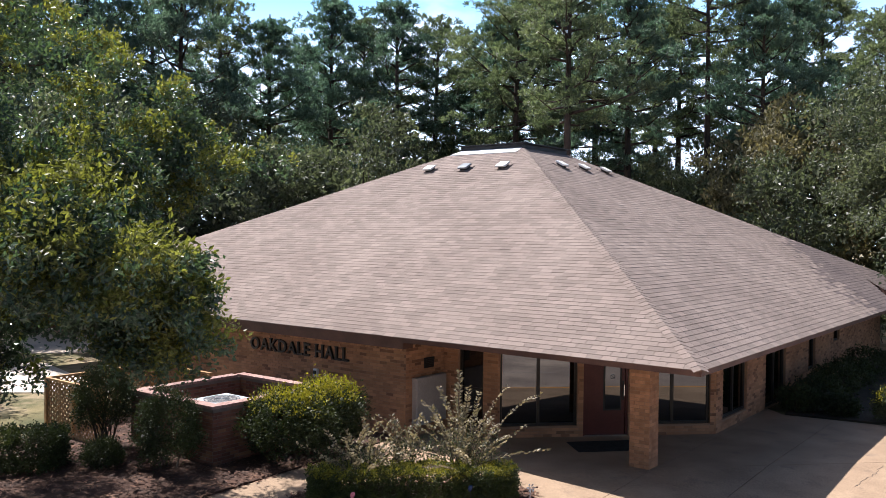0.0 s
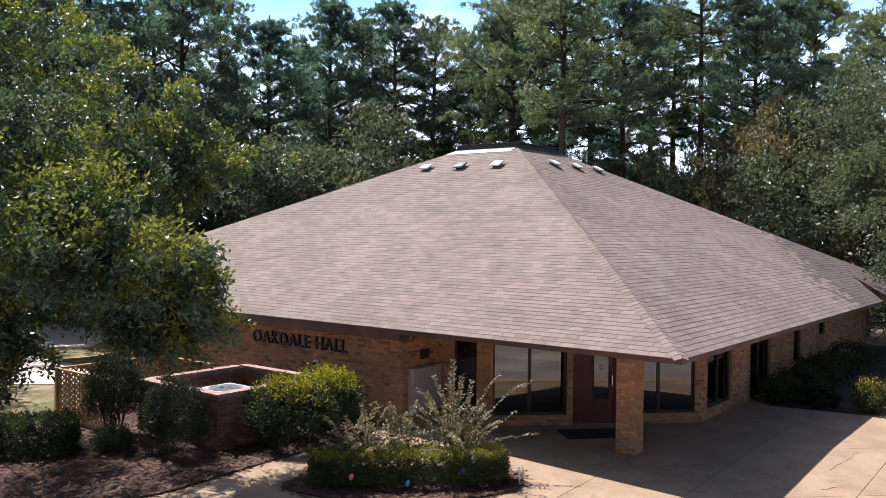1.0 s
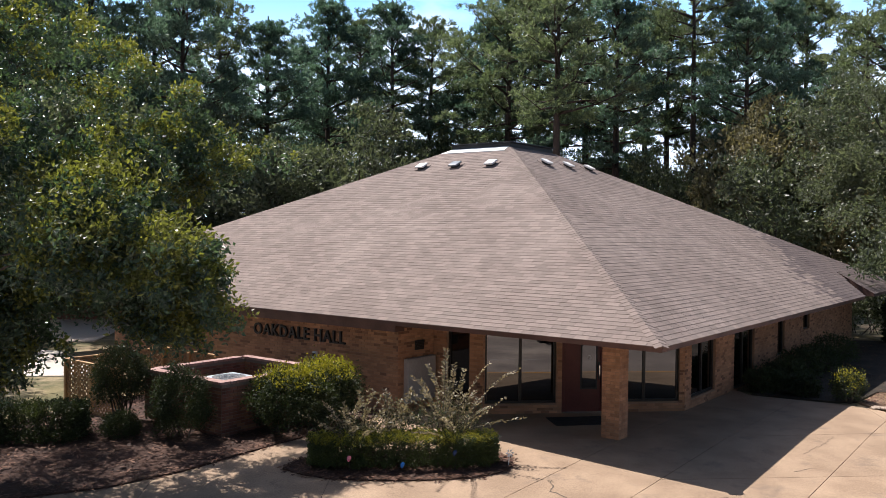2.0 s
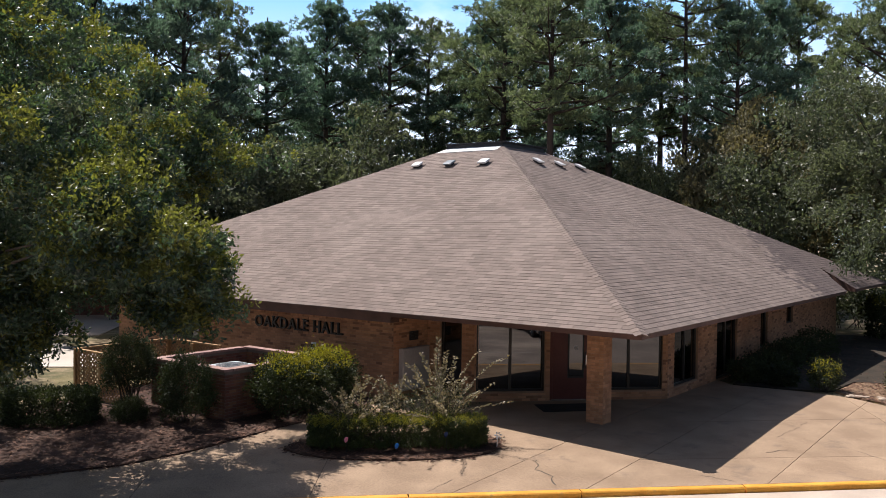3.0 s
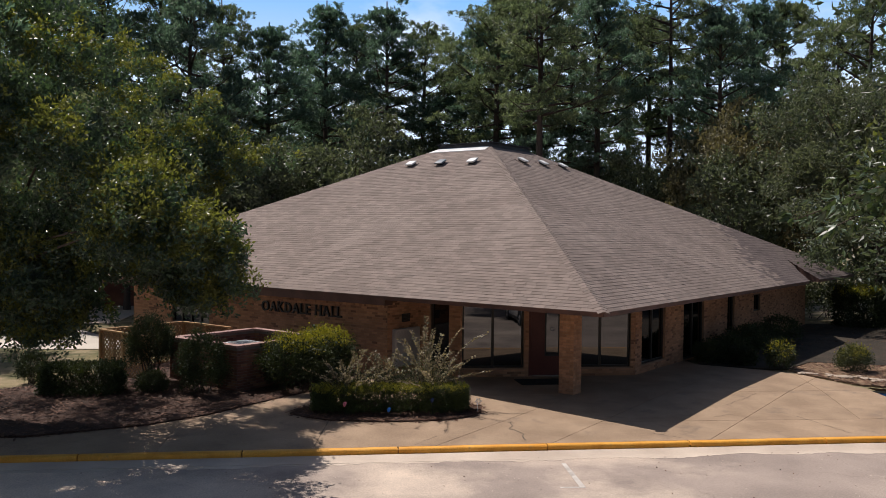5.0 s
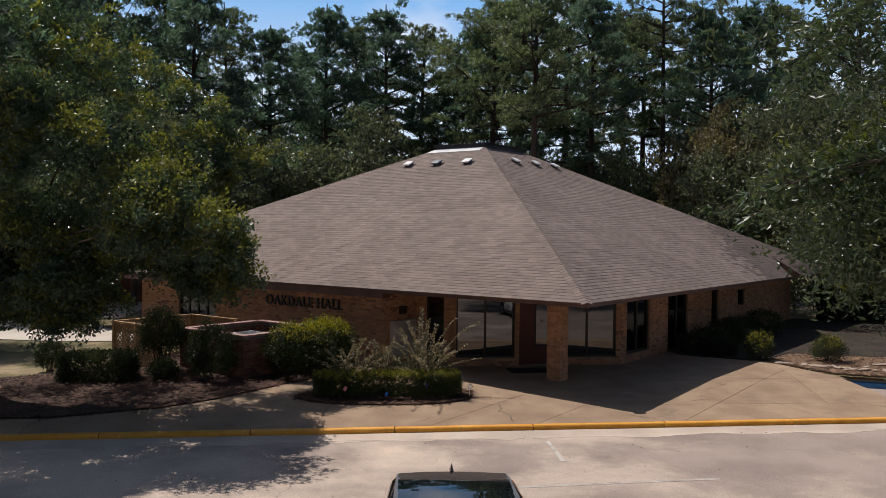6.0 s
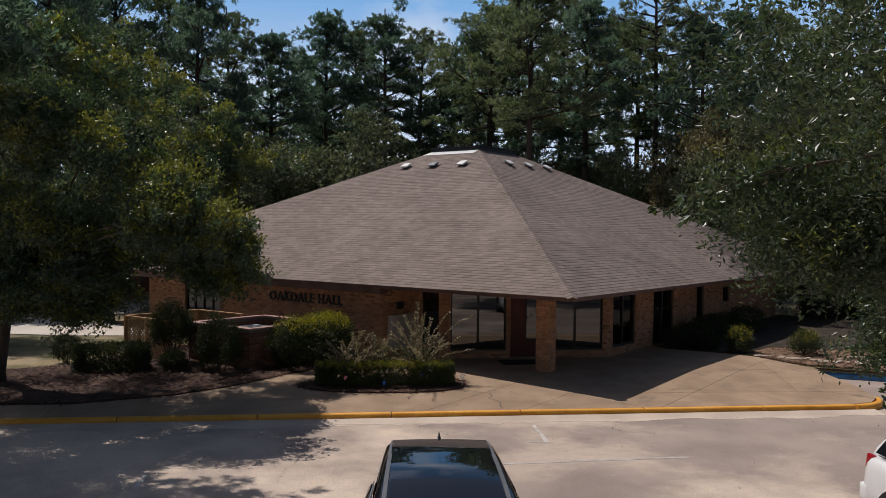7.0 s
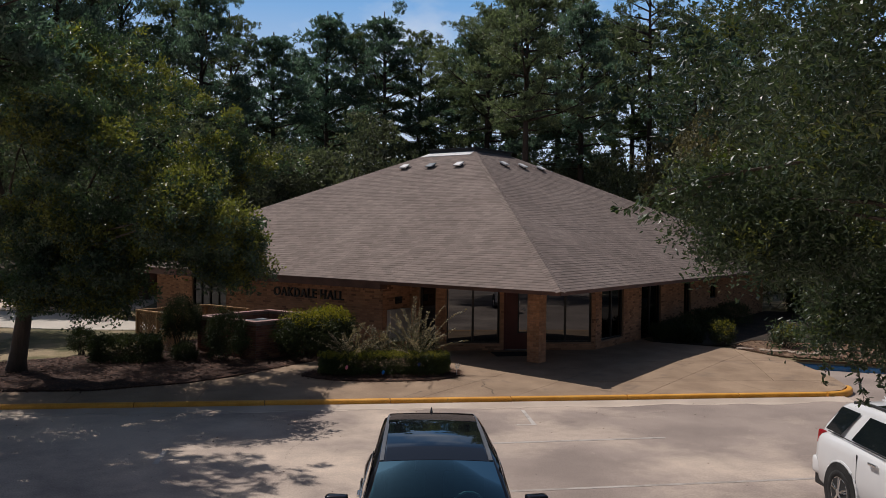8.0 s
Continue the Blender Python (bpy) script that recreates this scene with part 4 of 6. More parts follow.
# Folded tabs along the near hip, overlapping upwards.
hip_dir = (W(A0, B0, 7.27) - W(0, 0, EAVE)).normalized()
hip_len = (W(A0, B0, 7.27) - W(0, 0, EAVE)).length
hip_mesh = bpy.data.meshes.new("hip_tab")
bm = bmesh.new()
wing = 0.14
hv = []
for t, lift in ((0.0, 0.020), (0.24, 0.010)):
    for sgn in (-1, 0, 1):
        hv.append(bm.verts.new((sgn * wing, t, lift - abs(sgn) * wing * 0.345)))
hv += [bm.verts.new((sgn * wing, 0.0, 0.002 - abs(sgn) * wing * 0.345)) for sgn in (-1, 0, 1)]
for f in ((0, 1, 4, 3), (1, 2, 5, 4), (6, 7, 1, 0), (7, 8, 2, 1)):
    bm.faces.new([hv[i] for i in f])
bm.to_mesh(hip_mesh)
bm.free()
hip_mesh.materials.append(SHINGLE_ONE)
hx = Vector((hip_dir.y, -hip_dir.x, 0)).normalized()
drop_z = hx.cross(hip_dir)
for k in range(int(hip_len / 0.15)):
    ob = place(new("hip_tab", hip_mesh), roof)
    o = W(0, 0, EAVE) + hip_dir * (0.15 * k - 0.02) + drop_z * 0.004
    ob.matrix_basis = Matrix(((hx.x, hip_dir.x, drop_z.x, o.x), (hx.y, hip_dir.y, drop_z.y, o.y), (hx.z, hip_dir.z, drop_z.z, o.z), (0, 0, 0, 1)))

for nm, lo, hi in (("fascia", (0.0, 0.012, 2.155), (LEFT, 0.04, EAVE - 0.016)), ("fascia", (0.012, 0.04, 2.155), (0.04, 17.3, EAVE - 0.016)), ("fascia", (0.012, 18.9, 2.155), (0.04, RIGHT, EAVE - 0.016)),
                   ("fascia", (0.04, RIGHT - 0.04, 2.155), (LEFT, RIGHT - 0.012, EAVE - 0.016)), ("fascia", (LEFT - 0.04, 0.04, 2.155), (LEFT - 0.012, RIGHT - 0.04, EAVE - 0.016))):
    boxed(nm, lo, hi, FASCIA, roof, HALL, label="dark brown fascia board")
for lo, hi in (((0.0, -0.012, EAVE - 0.055), (LEFT, 0.011, EAVE - 0.012)), ((-0.012, 0.0, EAVE - 0.055), (0.011, 17.3, EAVE - 0.012)), ((-0.012, 18.9, EAVE - 0.055), (0.011, RIGHT, EAVE - 0.012))):
    boxed("drip_edge", lo, hi, FASCIA, roof, HALL)

# The cap: a dark kerb round a flat top, with bright flashing on the front.
boxed("cap", (A0 - 0.05, B0 - 0.05, 7.22), (A1 + 0.05, B1 + 0.05, 7.40), BLACK_METAL, roof, HALL, 0.01, "dark metal roof cap")
boxed("cap_lid", (A0 - 0.12, B0 - 0.1, 7.405), (A1 + 0.12, B1 + 0.12, 7.44), BLACK_METAL, roof, HALL, 0.006)
bm = bmesh.new()
fl = [(A0 + 0.02, B0 - 0.36), (A1 - 0.05 + 0.36, B0 - 0.36), (A1 + 0.02, B0 - 0.045), (A0 + 0.02, B0 - 0.045)]
fv = [bm.verts.new(W(a, b, EAVE + SL * b + 0.03)) for a, b in fl] + [bm.verts.new(W(a, b, EAVE + SL * b + 0.01)) for a, b in fl]
for f in ((0, 1, 2, 3), (7, 6, 5, 4), (0, 4, 5, 1), (1, 5, 6, 2), (2, 6, 7, 3), (3, 7, 4, 0)):
    bm.faces.new([fv[i] for i in f])
part("flashing", bm, WHITE_METAL, roof, "bright white metal flashing")


def roof_vent(a, b, front, mat, label):
    """A low box vent with a sloping hood on a flange."""
    along, climb = (da, db) if front else (db, da)
    up = (climb + Vector((0, 0, SL))).normalized()
    x = -along if front else along
    n = x.cross(up)
    o = W(a, b, EAVE + SL * (b if front else a)) + n * 0.012
    m = Matrix(((x.x, up.x, n.x, o.x), (x.y, up.y, n.y, o.y), (x.z, up.z, n.z, o.z), (0, 0, 0, 1)))
    v = part("roof_vent", box(bmesh.new(), (-0.22, -0.2, 0), (0.22, 0.24, 0.012), m), SHINGLE, hall, label)
    part("throat", box(bmesh.new(), (-0.12, -0.11, 0.012), (0.12, 0.13, 0.075), m), BLACK_METAL, v)
    part("hood", box(bmesh.new(), (-0.175, -0.17, 0.07), (0.175, 0.17, 0.135), m, 0.02), mat, v)
    return v


for a, mat, label in ((12.37, WHITE_METAL, "white metal box vent"), (10.93, GREY_METAL, "blue-grey metal box vent"), (9.47, WHITE_METAL, "white metal box vent")):
    roof_vent(a, 8.24, True, mat, label)
for b in (9.97, 11.45, 12.97):
    roof_vent(8.44, b, False, WHITE_METAL, "white metal box vent")
for p, q in ((NOTCH[0], NOTCH[1]), (NOTCH[1], NOTCH[2])):
    (a0, b0), (a1, b1) = p, q
    bm = bmesh.new()
    vs = [bm.verts.new(W(a, b, z)) for a, b, z in ((a0, b0, 2.155), (a1, b1, 2.155), (a1, b1, EAVE + SL * a1 - 0.014), (a0, b0, EAVE + SL * a0 - 0.014))]
    got = bmesh.ops.extrude_face_region(bm, geom=[bm.faces.new(vs)])
    bmesh.ops.translate(bm, vec=W(0, 0.02) - W(0, 0), verts=[v for v in got["geom"] if isinstance(v, bmesh.types.BMVert)])
    part("fascia", bm, FASCIA, roof, "dark board in the roof's cleft")

# ---- walled yard with the cooling unit, and the lattice beside it ----
yard = thing("brick_enclosure", "low dark red brick enclosure with a pinkish coping", "enclosure")
RB = (RED_MORTAR, RED_BRICK)
TOPY = 1.08
for p, q in (((10.85, -3.6), (8.1, -3.6)), ((8.1, -3.6), (8.1, -0.7)), ((8.1, -0.7), (10.85, -0.7)), ((10.85, -0.7), (10.85, -3.6))):
    wall("wall", p, q, z1=TOPY, parent=yard, mats=RB, thick=0.1)
for p, q in (((8.3, -3.4), (10.65, -3.4)), ((10.65, -3.4), (10.65, -0.9)), ((10.65, -0.9), (8.3, -0.9)), ((8.3, -0.9), (8.3, -3.4))):
    wall("wall", p, q, z1=TOPY, parent=yard, mats=RB, thick=0.1)


def coping(p, q):
    P, R = Vector((*p, 0)), Vector((*q, 0))
    n = int((R - P).length / 0.075)
    d = (R - P).normalized()
    s = Vector((-d.y, d.x, 0))
    for k in range(n):
        bm = bmesh.new()
        o = P + d * (0.075 * k)
        m = HALL @ Matrix(((d.x, s.x, 0, o.x), (d.y, s.y, 0, o.y), (0, 0, 1, 0), (0, 0, 0, 1)))
        box(bm, (0.004, -0.02, TOPY), (0.071, 0.22, TOPY + 0.055), m)
        part("coping_brick", bm, COPING, yard)


coping((8.1, -3.6), (10.85, -3.6))
coping((8.1, -0.9), (10.85, -0.9))
coping((10.85, -3.38), (10.85, -0.92))
coping((8.3, -3.38), (8.3, -0.92))

unit = boxed("cooling_unit", (8.40, -3.28, 0.1), (9.3, -2.36, 1.02), PANEL_GREY, None, HALL, 0.02)
tagged(unit, "white-topped cooling unit inside the brick yard", "air conditioner")
boxed("base", (8.38, -3.30, 0.0), (9.32, -2.34, 0.1), KERB, unit, HALL)
boxed("top", (8.38, -3.30, 1.025), (9.32, -2.34, 1.07), PALE_METAL, unit, HALL, 0.012)
bm = bmesh.new()
c = W(8.85, -2.82, 1.072)
for r in (0.15, 0.22, 0.29, 0.36):
    ring = [(c.x + r * math.cos(t), c.y + r * math.sin(t), c.z + 0.01) for t in (2 * math.pi * k / 28 for k in range(29))]
    tube(bm, ring, [0.006] * 29, 4)
for k in range(8):
    t = math.pi * k / 8
    tube(bm, [(c.x - 0.37 * math.cos(t), c.y - 0.37 * math.sin(t), c.z + 0.012), (c.x + 0.37 * math.cos(t), c.y + 0.37 * math.sin(t), c.z + 0.012)], [0.005, 0.005], 4)
part("grille", bm, GREY_METAL, unit)
bm = bmesh.new()
bmesh.ops.create_circle(bm, cap_ends=True, segments=28, radius=0.36, matrix=Matrix.Translation(c))
part("fan_opening", bm, PANEL_GREY, unit)

lattice = thing("lattice_screen", "golden timber lattice screen on posts", "fence")


def lattice_panel(p, q, z0=0.06, z1=1.16):
    P, R = W(*p), W(*q)
    d = (R - P)
    length = d.length
    d.normalize()
    s = Vector((-d.y, d.x, 0))
    m = Matrix(((d.x, s.x, 0, P.x), (d.y, s.y, 0, P.y), (0, 0, 1, 0), (0, 0, 0, 1)))
    h = z1 - z0
    step = 0.135
    for lean in (1, -1):
        k = -h
        while k < length:
            a, b = (k, k + h) if lean > 0 else (k + h, k)
            # clip the slat to the panel
            pts = []
            for t in (0.0, 1.0):
                pts.append([a + (b - a) * t, z0 + h * t])
            (u0, w0), (u1, w1) = pts
            def clip(u0, w0, u1, w1):
                for lim in (0.0, length):
                    if (u0 < lim) != (u1 < lim):
                        t = (lim - u0) / (u1 - u0)
                        wm = w0 + (w1 - w0) * t
                        if (lim == 0.0 and u0 < 0) or (lim == length and u0 > length):
                            u0, w0 = lim, wm
                        else:
                            u1, w1 = lim, wm
                return u0, w0, u1, w1
            u0, w0, u1, w1 = clip(u0, w0, u1, w1)
            k += step
            if abs(w1 - w0) < 0.06:
                continue
            bm = bmesh.new()
            o = 0.004 if lean > 0 else -0.008
            hw = 0.027
            vs = [bm.verts.new(m @ Vector(c)) for c in ((u0 - hw, o, w0), (u0 + hw, o, w0), (u1 + hw, o, w1), (u1 - hw, o, w1),
                                                          (u0 - hw, o + 0.009, w0), (u0 + hw, o + 0.009, w0), (u1 + hw, o + 0.009, w1), (u1 - hw, o + 0.009, w1))]
            for f in ((0, 1, 2, 3), (7, 6, 5, 4), (0, 4, 5, 1), (1, 5, 6, 2), (2, 6, 7, 3), (3, 7, 4, 0)):
                bm.faces.new([vs[i] for i in f])
            part("slat", bm, TIMBER, lattice)
    part("rail", box(bmesh.new(), (-0.03, -0.035, z1), (length + 0.03, 0.045, z1 + 0.045), m, 0.004), TIMBER, lattice)
    part("rail", box(bmesh.new(), (0, -0.02, z0 - 0.05), (length, 0.02, z0), m), TIMBER, lattice)
    for u in (0.0, length / 2, length):
        part("post", box(bmesh.new(), (u - 0.045, -0.06, -0.1), (u + 0.045, 0.03, z1 - 0.002), m, 0.004), TIMBER, lattice)


lattice_panel((11.0, -4.2), (13.2, -4.2))
lattice_panel((13.2, -4.2), (13.2, -1.5))
lattice_panel((13.2, -1.5), (11.0, -1.5))

# ---- plants ----


def leaf_mesh(rng, centres, spread, per, length, width, up=0.25, out=None, curl=0.25):
    """Leaves scattered about cluster centres: folded four-sided blades. Returns vertices and faces."""
    n = len(centres) * per
    c = np.repeat(centres, per, 0)
    off = rng.normal(0, 1, (n, 3)) * spread
    p = c + off
    d = rng.normal(0, 1, (n, 3))
    if out is not None:
        d += np.repeat(out, per, 0)
    d[:, 2] += up
    d /= np.linalg.norm(d, axis=1)[:, None]
    s = np.cross(d, rng.normal(0, 1, (n, 3)))
    s /= np.linalg.norm(s, axis=1)[:, None]
    nn = np.cross(d, s)
    L = length * rng.uniform(0.65, 1.25, n)[:, None]
    H = width * rng.uniform(0.7, 1.2, n)[:, None] / 2
    fold = nn * H * curl * 2
    v = np.stack([p, p + 0.45 * L * d + H * s + fold, p + L * d, p + 0.45 * L * d - H * s + fold], 1).reshape(-1, 3)
    return v, np.arange(4 * n).reshape(-1, 4)


def long_leaves(rng, base, d, length, width):
    """Slim six-cornered leaves at the given points, pointing along d."""
    n = len(base)
    d = d / np.linalg.norm(d, axis=1)[:, None]
    s_ = np.cross(d, rng.normal(0, 1, (n, 3)))
    s_ /= np.linalg.norm(s_, axis=1)[:, None]
    L = length * rng.uniform(0.7, 1.25, n)[:, None]
    H = width * rng.uniform(0.75, 1.2, n)[:, None] / 2
    dip = np.array([0, 0, -0.06]) * L
    v = np.stack([base, base + 0.35 * L * d + H * s_, base + 0.72 * L * d + 0.85 * H * s_ + dip, base + L * d + 2 * dip, base + 0.72 * L * d - 0.85 * H * s_ + dip, base + 0.35 * L * d - H * s_], 1).reshape(-1, 3)
    return v, np.arange(6 * n).reshape(-1, 6)


def lumps(rng, n, radii, inner=0.55, lump=0.28, freq=1.7, seed=0.0, gaps=-0.25, floor=-1.0):
    """Cluster centres in a lumpy shell, with gaps, about the origin."""
    got = []
    while len(got) < n:
        d = rng.normal(0, 1, 3)
        d /= np.linalg.norm(d)
        if d[2] < floor:
            continue
        q = Vector(d * freq) + Vector((seed, seed * 0.7, -seed))
        if noise.noise(q * 2.3) < gaps:
            continue
        r = (inner + (1 - inner) * rng.random() ** 0.6) * (1 + lump * noise.noise(q) + 0.12 * noise.noise(q * 3.1))
        got.append(d * r * np.array(radii))
    return np.array(got)


def limbs(bm, rng, base, fork, targets, r0):
    """A trunk to the fork and limbs that bend out to the targets."""
    base, fork = Vector(base), Vector(fork)
    tube(bm, [base, base.lerp(fork, 0.15), base.lerp(fork, 0.55) + Vector((0.06, -0.04, 0)) * r0 * 4, fork], [r0 * 1.28, r0 * 1.0, r0 * 0.85, r0 * 0.72], 10)
    for t in targets:
        t = Vector(t)
        a = base.lerp(fork, rng.uniform(0.72, 1.0))
        mid = a.lerp(t, 0.5) + Vector((0, 0, 0.12 * (t - a).length)) + Vector(rng.normal(0, 0.12, 3)) * (t - a).length * 0.4
        r = r0 * rng.uniform(0.26, 0.42)
        tube(bm, [a, a.lerp(mid, 0.5) + Vector(rng.normal(0, 0.04, 3)), mid, mid.lerp(t, 0.55) + Vector(rng.normal(0, 0.06, 3)), t], [r, r * 0.8, r * 0.58, r * 0.36, r * 0.14], 6)
    return bm


def puffs(rng, centres, size, per, flat=0.75):
    """Cluster centres gathered in rounded puffs, thickest on the upper and outer side."""
    n = len(centres) * per
    d = rng.normal(0, 1, (n, 3))
    d /= np.linalg.norm(d, axis=1)[:, None]
    d[:, 2] = np.abs(d[:, 2]) * 1.1 - 0.45 * (rng.random(n) < 0.45)
    r = rng.uniform(0.55, 1.05, n)[:, None] * np.repeat(rng.uniform(0.7, 1.25, len(centres)), per)[:, None] * size
    return np.repeat(centres, per, 0) + d * r * np.array([1, 1, flat])


def broadleaf(name, label, at, radii, centre_z, clumps, size, per, count, leaf, mat, seed, trunk=0.16, spread=0.16, inner=0.55, lump=0.3, gaps=-0.25, floor=-1.0, group="", bark=BARK,
              extra=None, fork=None, shift=(0, 0), fill=160, fill_leaf=(0.34, 0.2), lit_mat=None, lit_from=0.1, lit_lean=(0, 0, 0)):
    """A broad-leaved tree: trunk with limbs, and a crown of leaves in uneven clumps, with larger leaves within that
    block the light. The clumps' upper leaves can take a second, sunlit colour.
    """
    rng = np.random.default_rng(seed)
    t = thing(name, label, "tree", group)
    mid = np.array([shift[0], shift[1], centre_z])
    c = lumps(rng, clumps, radii, inner, lump, 1.7, seed * 1.37, gaps, floor) + mid
    if extra is not None:
        c = np.concatenate([c, extra])
    pick = c[rng.choice(len(c), min(16, len(c)), replace=False)]
    fk = fork or (shift[0] * 0.3, shift[1] * 0.3, centre_z - radii[2] * 0.45)
    part("trunk", limbs(bmesh.new(), rng, (0, 0, -0.1), fk, pick * 0.9 + mid * 0.1, trunk), bark, t, smooth=True)
    tips = puffs(rng, c, size, per)
    out = tips - mid
    out = out / (np.linalg.norm(out, axis=1)[:, None] + 1e-6) * 0.5
    young = np.zeros(len(tips), bool)
    if lit_mat:
        young = np.array([noise.noise(Vector(q) * 1.25 + Vector((seed, 0, 3))) + 0.3 * noise.noise(Vector(q) * 2.1) + float(np.dot(q - mid, lit_lean)) > lit_from for q in tips])
        # young: leaves on the upper side of each clump, coloured as if sunlit
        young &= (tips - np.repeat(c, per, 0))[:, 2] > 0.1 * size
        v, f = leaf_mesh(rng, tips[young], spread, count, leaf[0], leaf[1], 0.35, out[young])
        tagged(mesh_np("young_leaves", v, f, lit_mat, t), kind="stuff")
    v, f = leaf_mesh(rng, tips[~young], spread, count, leaf[0], leaf[1], 0.2, out[~young])
    core = lumps(rng, fill, [r * 0.78 for r in radii], 0.3, lump, 1.7, seed * 1.37, -0.5, floor) + mid
    core = np.concatenate([core, c * 0.93 + mid * 0.07])
    v2, f2 = leaf_mesh(rng, core, size * 0.3, 9, fill_leaf[0], fill_leaf[1], 0.1)
    mesh_np("crown", np.concatenate([v, v2]), np.concatenate([f, f2 + len(v)]), mat, t)
    t.matrix_basis = at
    return t


def needle_mesh(rng, centres, outs, per, length, width):
    """Tufts of needles: slim three-cornered blades that fan out of each twig's end."""
    n = len(centres) * per
    d = rng.normal(0, 0.85, (n, 3)) + np.repeat(outs / np.linalg.norm(outs, axis=1)[:, None], per, 0)
    d /= np.linalg.norm(d, axis=1)[:, None]
    s = np.cross(d, rng.normal(0, 1, (n, 3)))
    s *= width / 2 / np.linalg.norm(s, axis=1)[:, None]
    p = np.repeat(centres, per, 0) + rng.normal(0, 0.04, (n, 3))
    L = length * rng.uniform(0.7, 1.2, n)[:, None]
    v = np.stack([p - 0.06 * d, p + 0.8 * L * d + s, p + L * d - s], 1).reshape(-1, 3)
    return v, np.arange(3 * n).reshape(-1, 3)


def pine(label, seed, H=20.0, base=0.42, rmax=4.0, boughs=52, mat=PINE_LEAF, tufts_each=15, open_low=0.0):
    """A tall pine: bare lower trunk, a rounded crown of boughs that lift at the ends, upright tufts of needles."""
    rng = np.random.default_rng(seed)
    t = thing("pine_tree", label, "pine tree", "pines behind the hall")
    bm = bmesh.new()
    sway = rng.uniform(-0.25, 0.25, 2)
    axis = lambda z: Vector((sway[0] * math.sin(z * 0.16), sway[1] * math.sin(z * 0.13), z))
    hs = [H * k / 10 for k in range(11)]
    tube(bm, [axis(z) + Vector((0, 0, -0.1 if z == 0 else 0)) for z in hs], [0.27 * (1 - 0.88 * (z / H) ** 1.15) + 0.01 for z in hs], 8)
    tufts, outs = [], []

    def puff(mid, d, size, count):
        for _ in range(count):
            q = rng.normal(0, 1, 3)
            q /= np.linalg.norm(q)
            q[2] = abs(q[2]) - 0.3
            tufts.append(mid + q * size * rng.uniform(0.4, 1.1) * np.array([1, 1, 0.7]))
            outs.append(q * 0.6 + d * 0.35 + np.array([0, 0, 0.75]))

    for i in range(boughs):
        k = (i + rng.uniform(0, 0.9)) / boughs
        z = H * (base + (0.93 - base) * k)
        # widest a third of the way up the crown, rounded off at the top
        L = rmax * (0.62 + 0.38 * math.sin(math.pi * min(1.0, k * 0.8 + 0.3))) * (1 - 0.92 * k ** 3.2) ** 0.6 * rng.uniform(0.55, 1.15)
        if k < 0.3:
            L *= rng.uniform(0.45, 1.0) if rng.random() < 0.5 + open_low else 1.0
        az = i * 2.39996 + rng.uniform(-0.7, 0.7)
        lift = math.radians(-4 + 50 * k ** 1.3 + rng.uniform(-14, 16))
        d = Vector((math.cos(az) * math.cos(lift), math.sin(az) * math.cos(lift), math.sin(lift)))
        a = axis(z)
        e = a + d * L + Vector((0, 0, 0.14 * L))
        m = a.lerp(e, 0.55) - Vector((0, 0, 0.08 * L)) + Vector(rng.normal(0, 0.06, 3)) * L
        tube(bm, [a, m, e], [0.05 + 0.012 * L, 0.035, 0.012], 5)
        puff(np.array(e), np.array(d), rng.uniform(0.55, 0.95), tufts_each)
        for _ in range(int(1.0 * L + 0.5)):
            s = rng.uniform(0.35, 0.95)
            mid = np.array(a.lerp(m, s / 0.55) if s < 0.55 else m.lerp(e, (s - 0.55) / 0.45)) + rng.normal(0, 1, 3) * np.array([0.32, 0.32, 0.13]) * L * 0.5
            tube(bm, [a.lerp(m, 0.9), Vector(mid)], [0.02, 0.008], 4)
            puff(mid, np.array(d), rng.uniform(0.5, 0.85), tufts_each - 3)
    for _ in range(9):
        puff(np.array(axis(H * 0.95)) + rng.normal(0, 1, 3) * np.array([0.9, 0.9, 0.35]), np.array([0, 0, 1.0]), 0.6, 13)
    part("trunk", bm, PINE_BARK, t, smooth=True)
    c, o = np.array(tufts), np.array(outs)
    v, f = needle_mesh(rng, c, o, 12, 0.24, 0.068)
    mesh_np("crown", v, f, mat, t)
    return t


# Pines behind the hall: plan place, height, kind.
PINES_WEST = [
     (-15.9, 44, 21, 0), (-17.6, 56, 22, 1), (-13.2, 47, 21.5, 2), (-11.1, 52, 20, 1), (-8.1, 46, 19.5, 0), (-7.9, 58, 20.5, 3), (-4.5, 58, 19, 2), (-0.4, 62, 21.8, 2),
     (2.1, 70, 22.3, 1), (4.4, 63, 22.2, 0), (7.9, 66, 21.4, 3), (11.4, 70, 20.4, 3), (11.9, 64, 21.2, 2), (12.1, 56, 21.5, 1), (15, 60, 23, 0), (12.3, 44, 20.5, 1), (18.4, 58, 23.5, 3)]
PINES_EAST = [
     (17.6, 50, 20.5, 2), (25.4, 66, 23.5, 1), (26, 62, 22.5, 1), (28.9, 58, 22.5, 3), (25.2, 48, 19, 2), (31.7, 56, 22, 2), (37.5, 62, 24, 1), (47.4, 74, 21, 0),
     (38.5, 56, 21, 3), (37.5, 50, 22, 3), (-19.6, 48, 22, 2), (-2.9, 74, 21, 0)]
kinds = [pine("tall green pine with a bare trunk", 31, base=0.43, rmax=4.3, boughs=44, tufts_each=19), pine("tall green pine with a bare trunk", 32, base=0.5, rmax=4.5, boughs=38, tufts_each=18, mat=PINE_WARM),
         pine("tall dense green pine", 33, base=0.4, rmax=4.3, boughs=46, tufts_each=18), pine("tall green pine with an open crown", 34, base=0.44, rmax=4.8, boughs=32, tufts_each=18, open_low=0.3, mat=PINE_WARM)]
rng = random.Random(5)
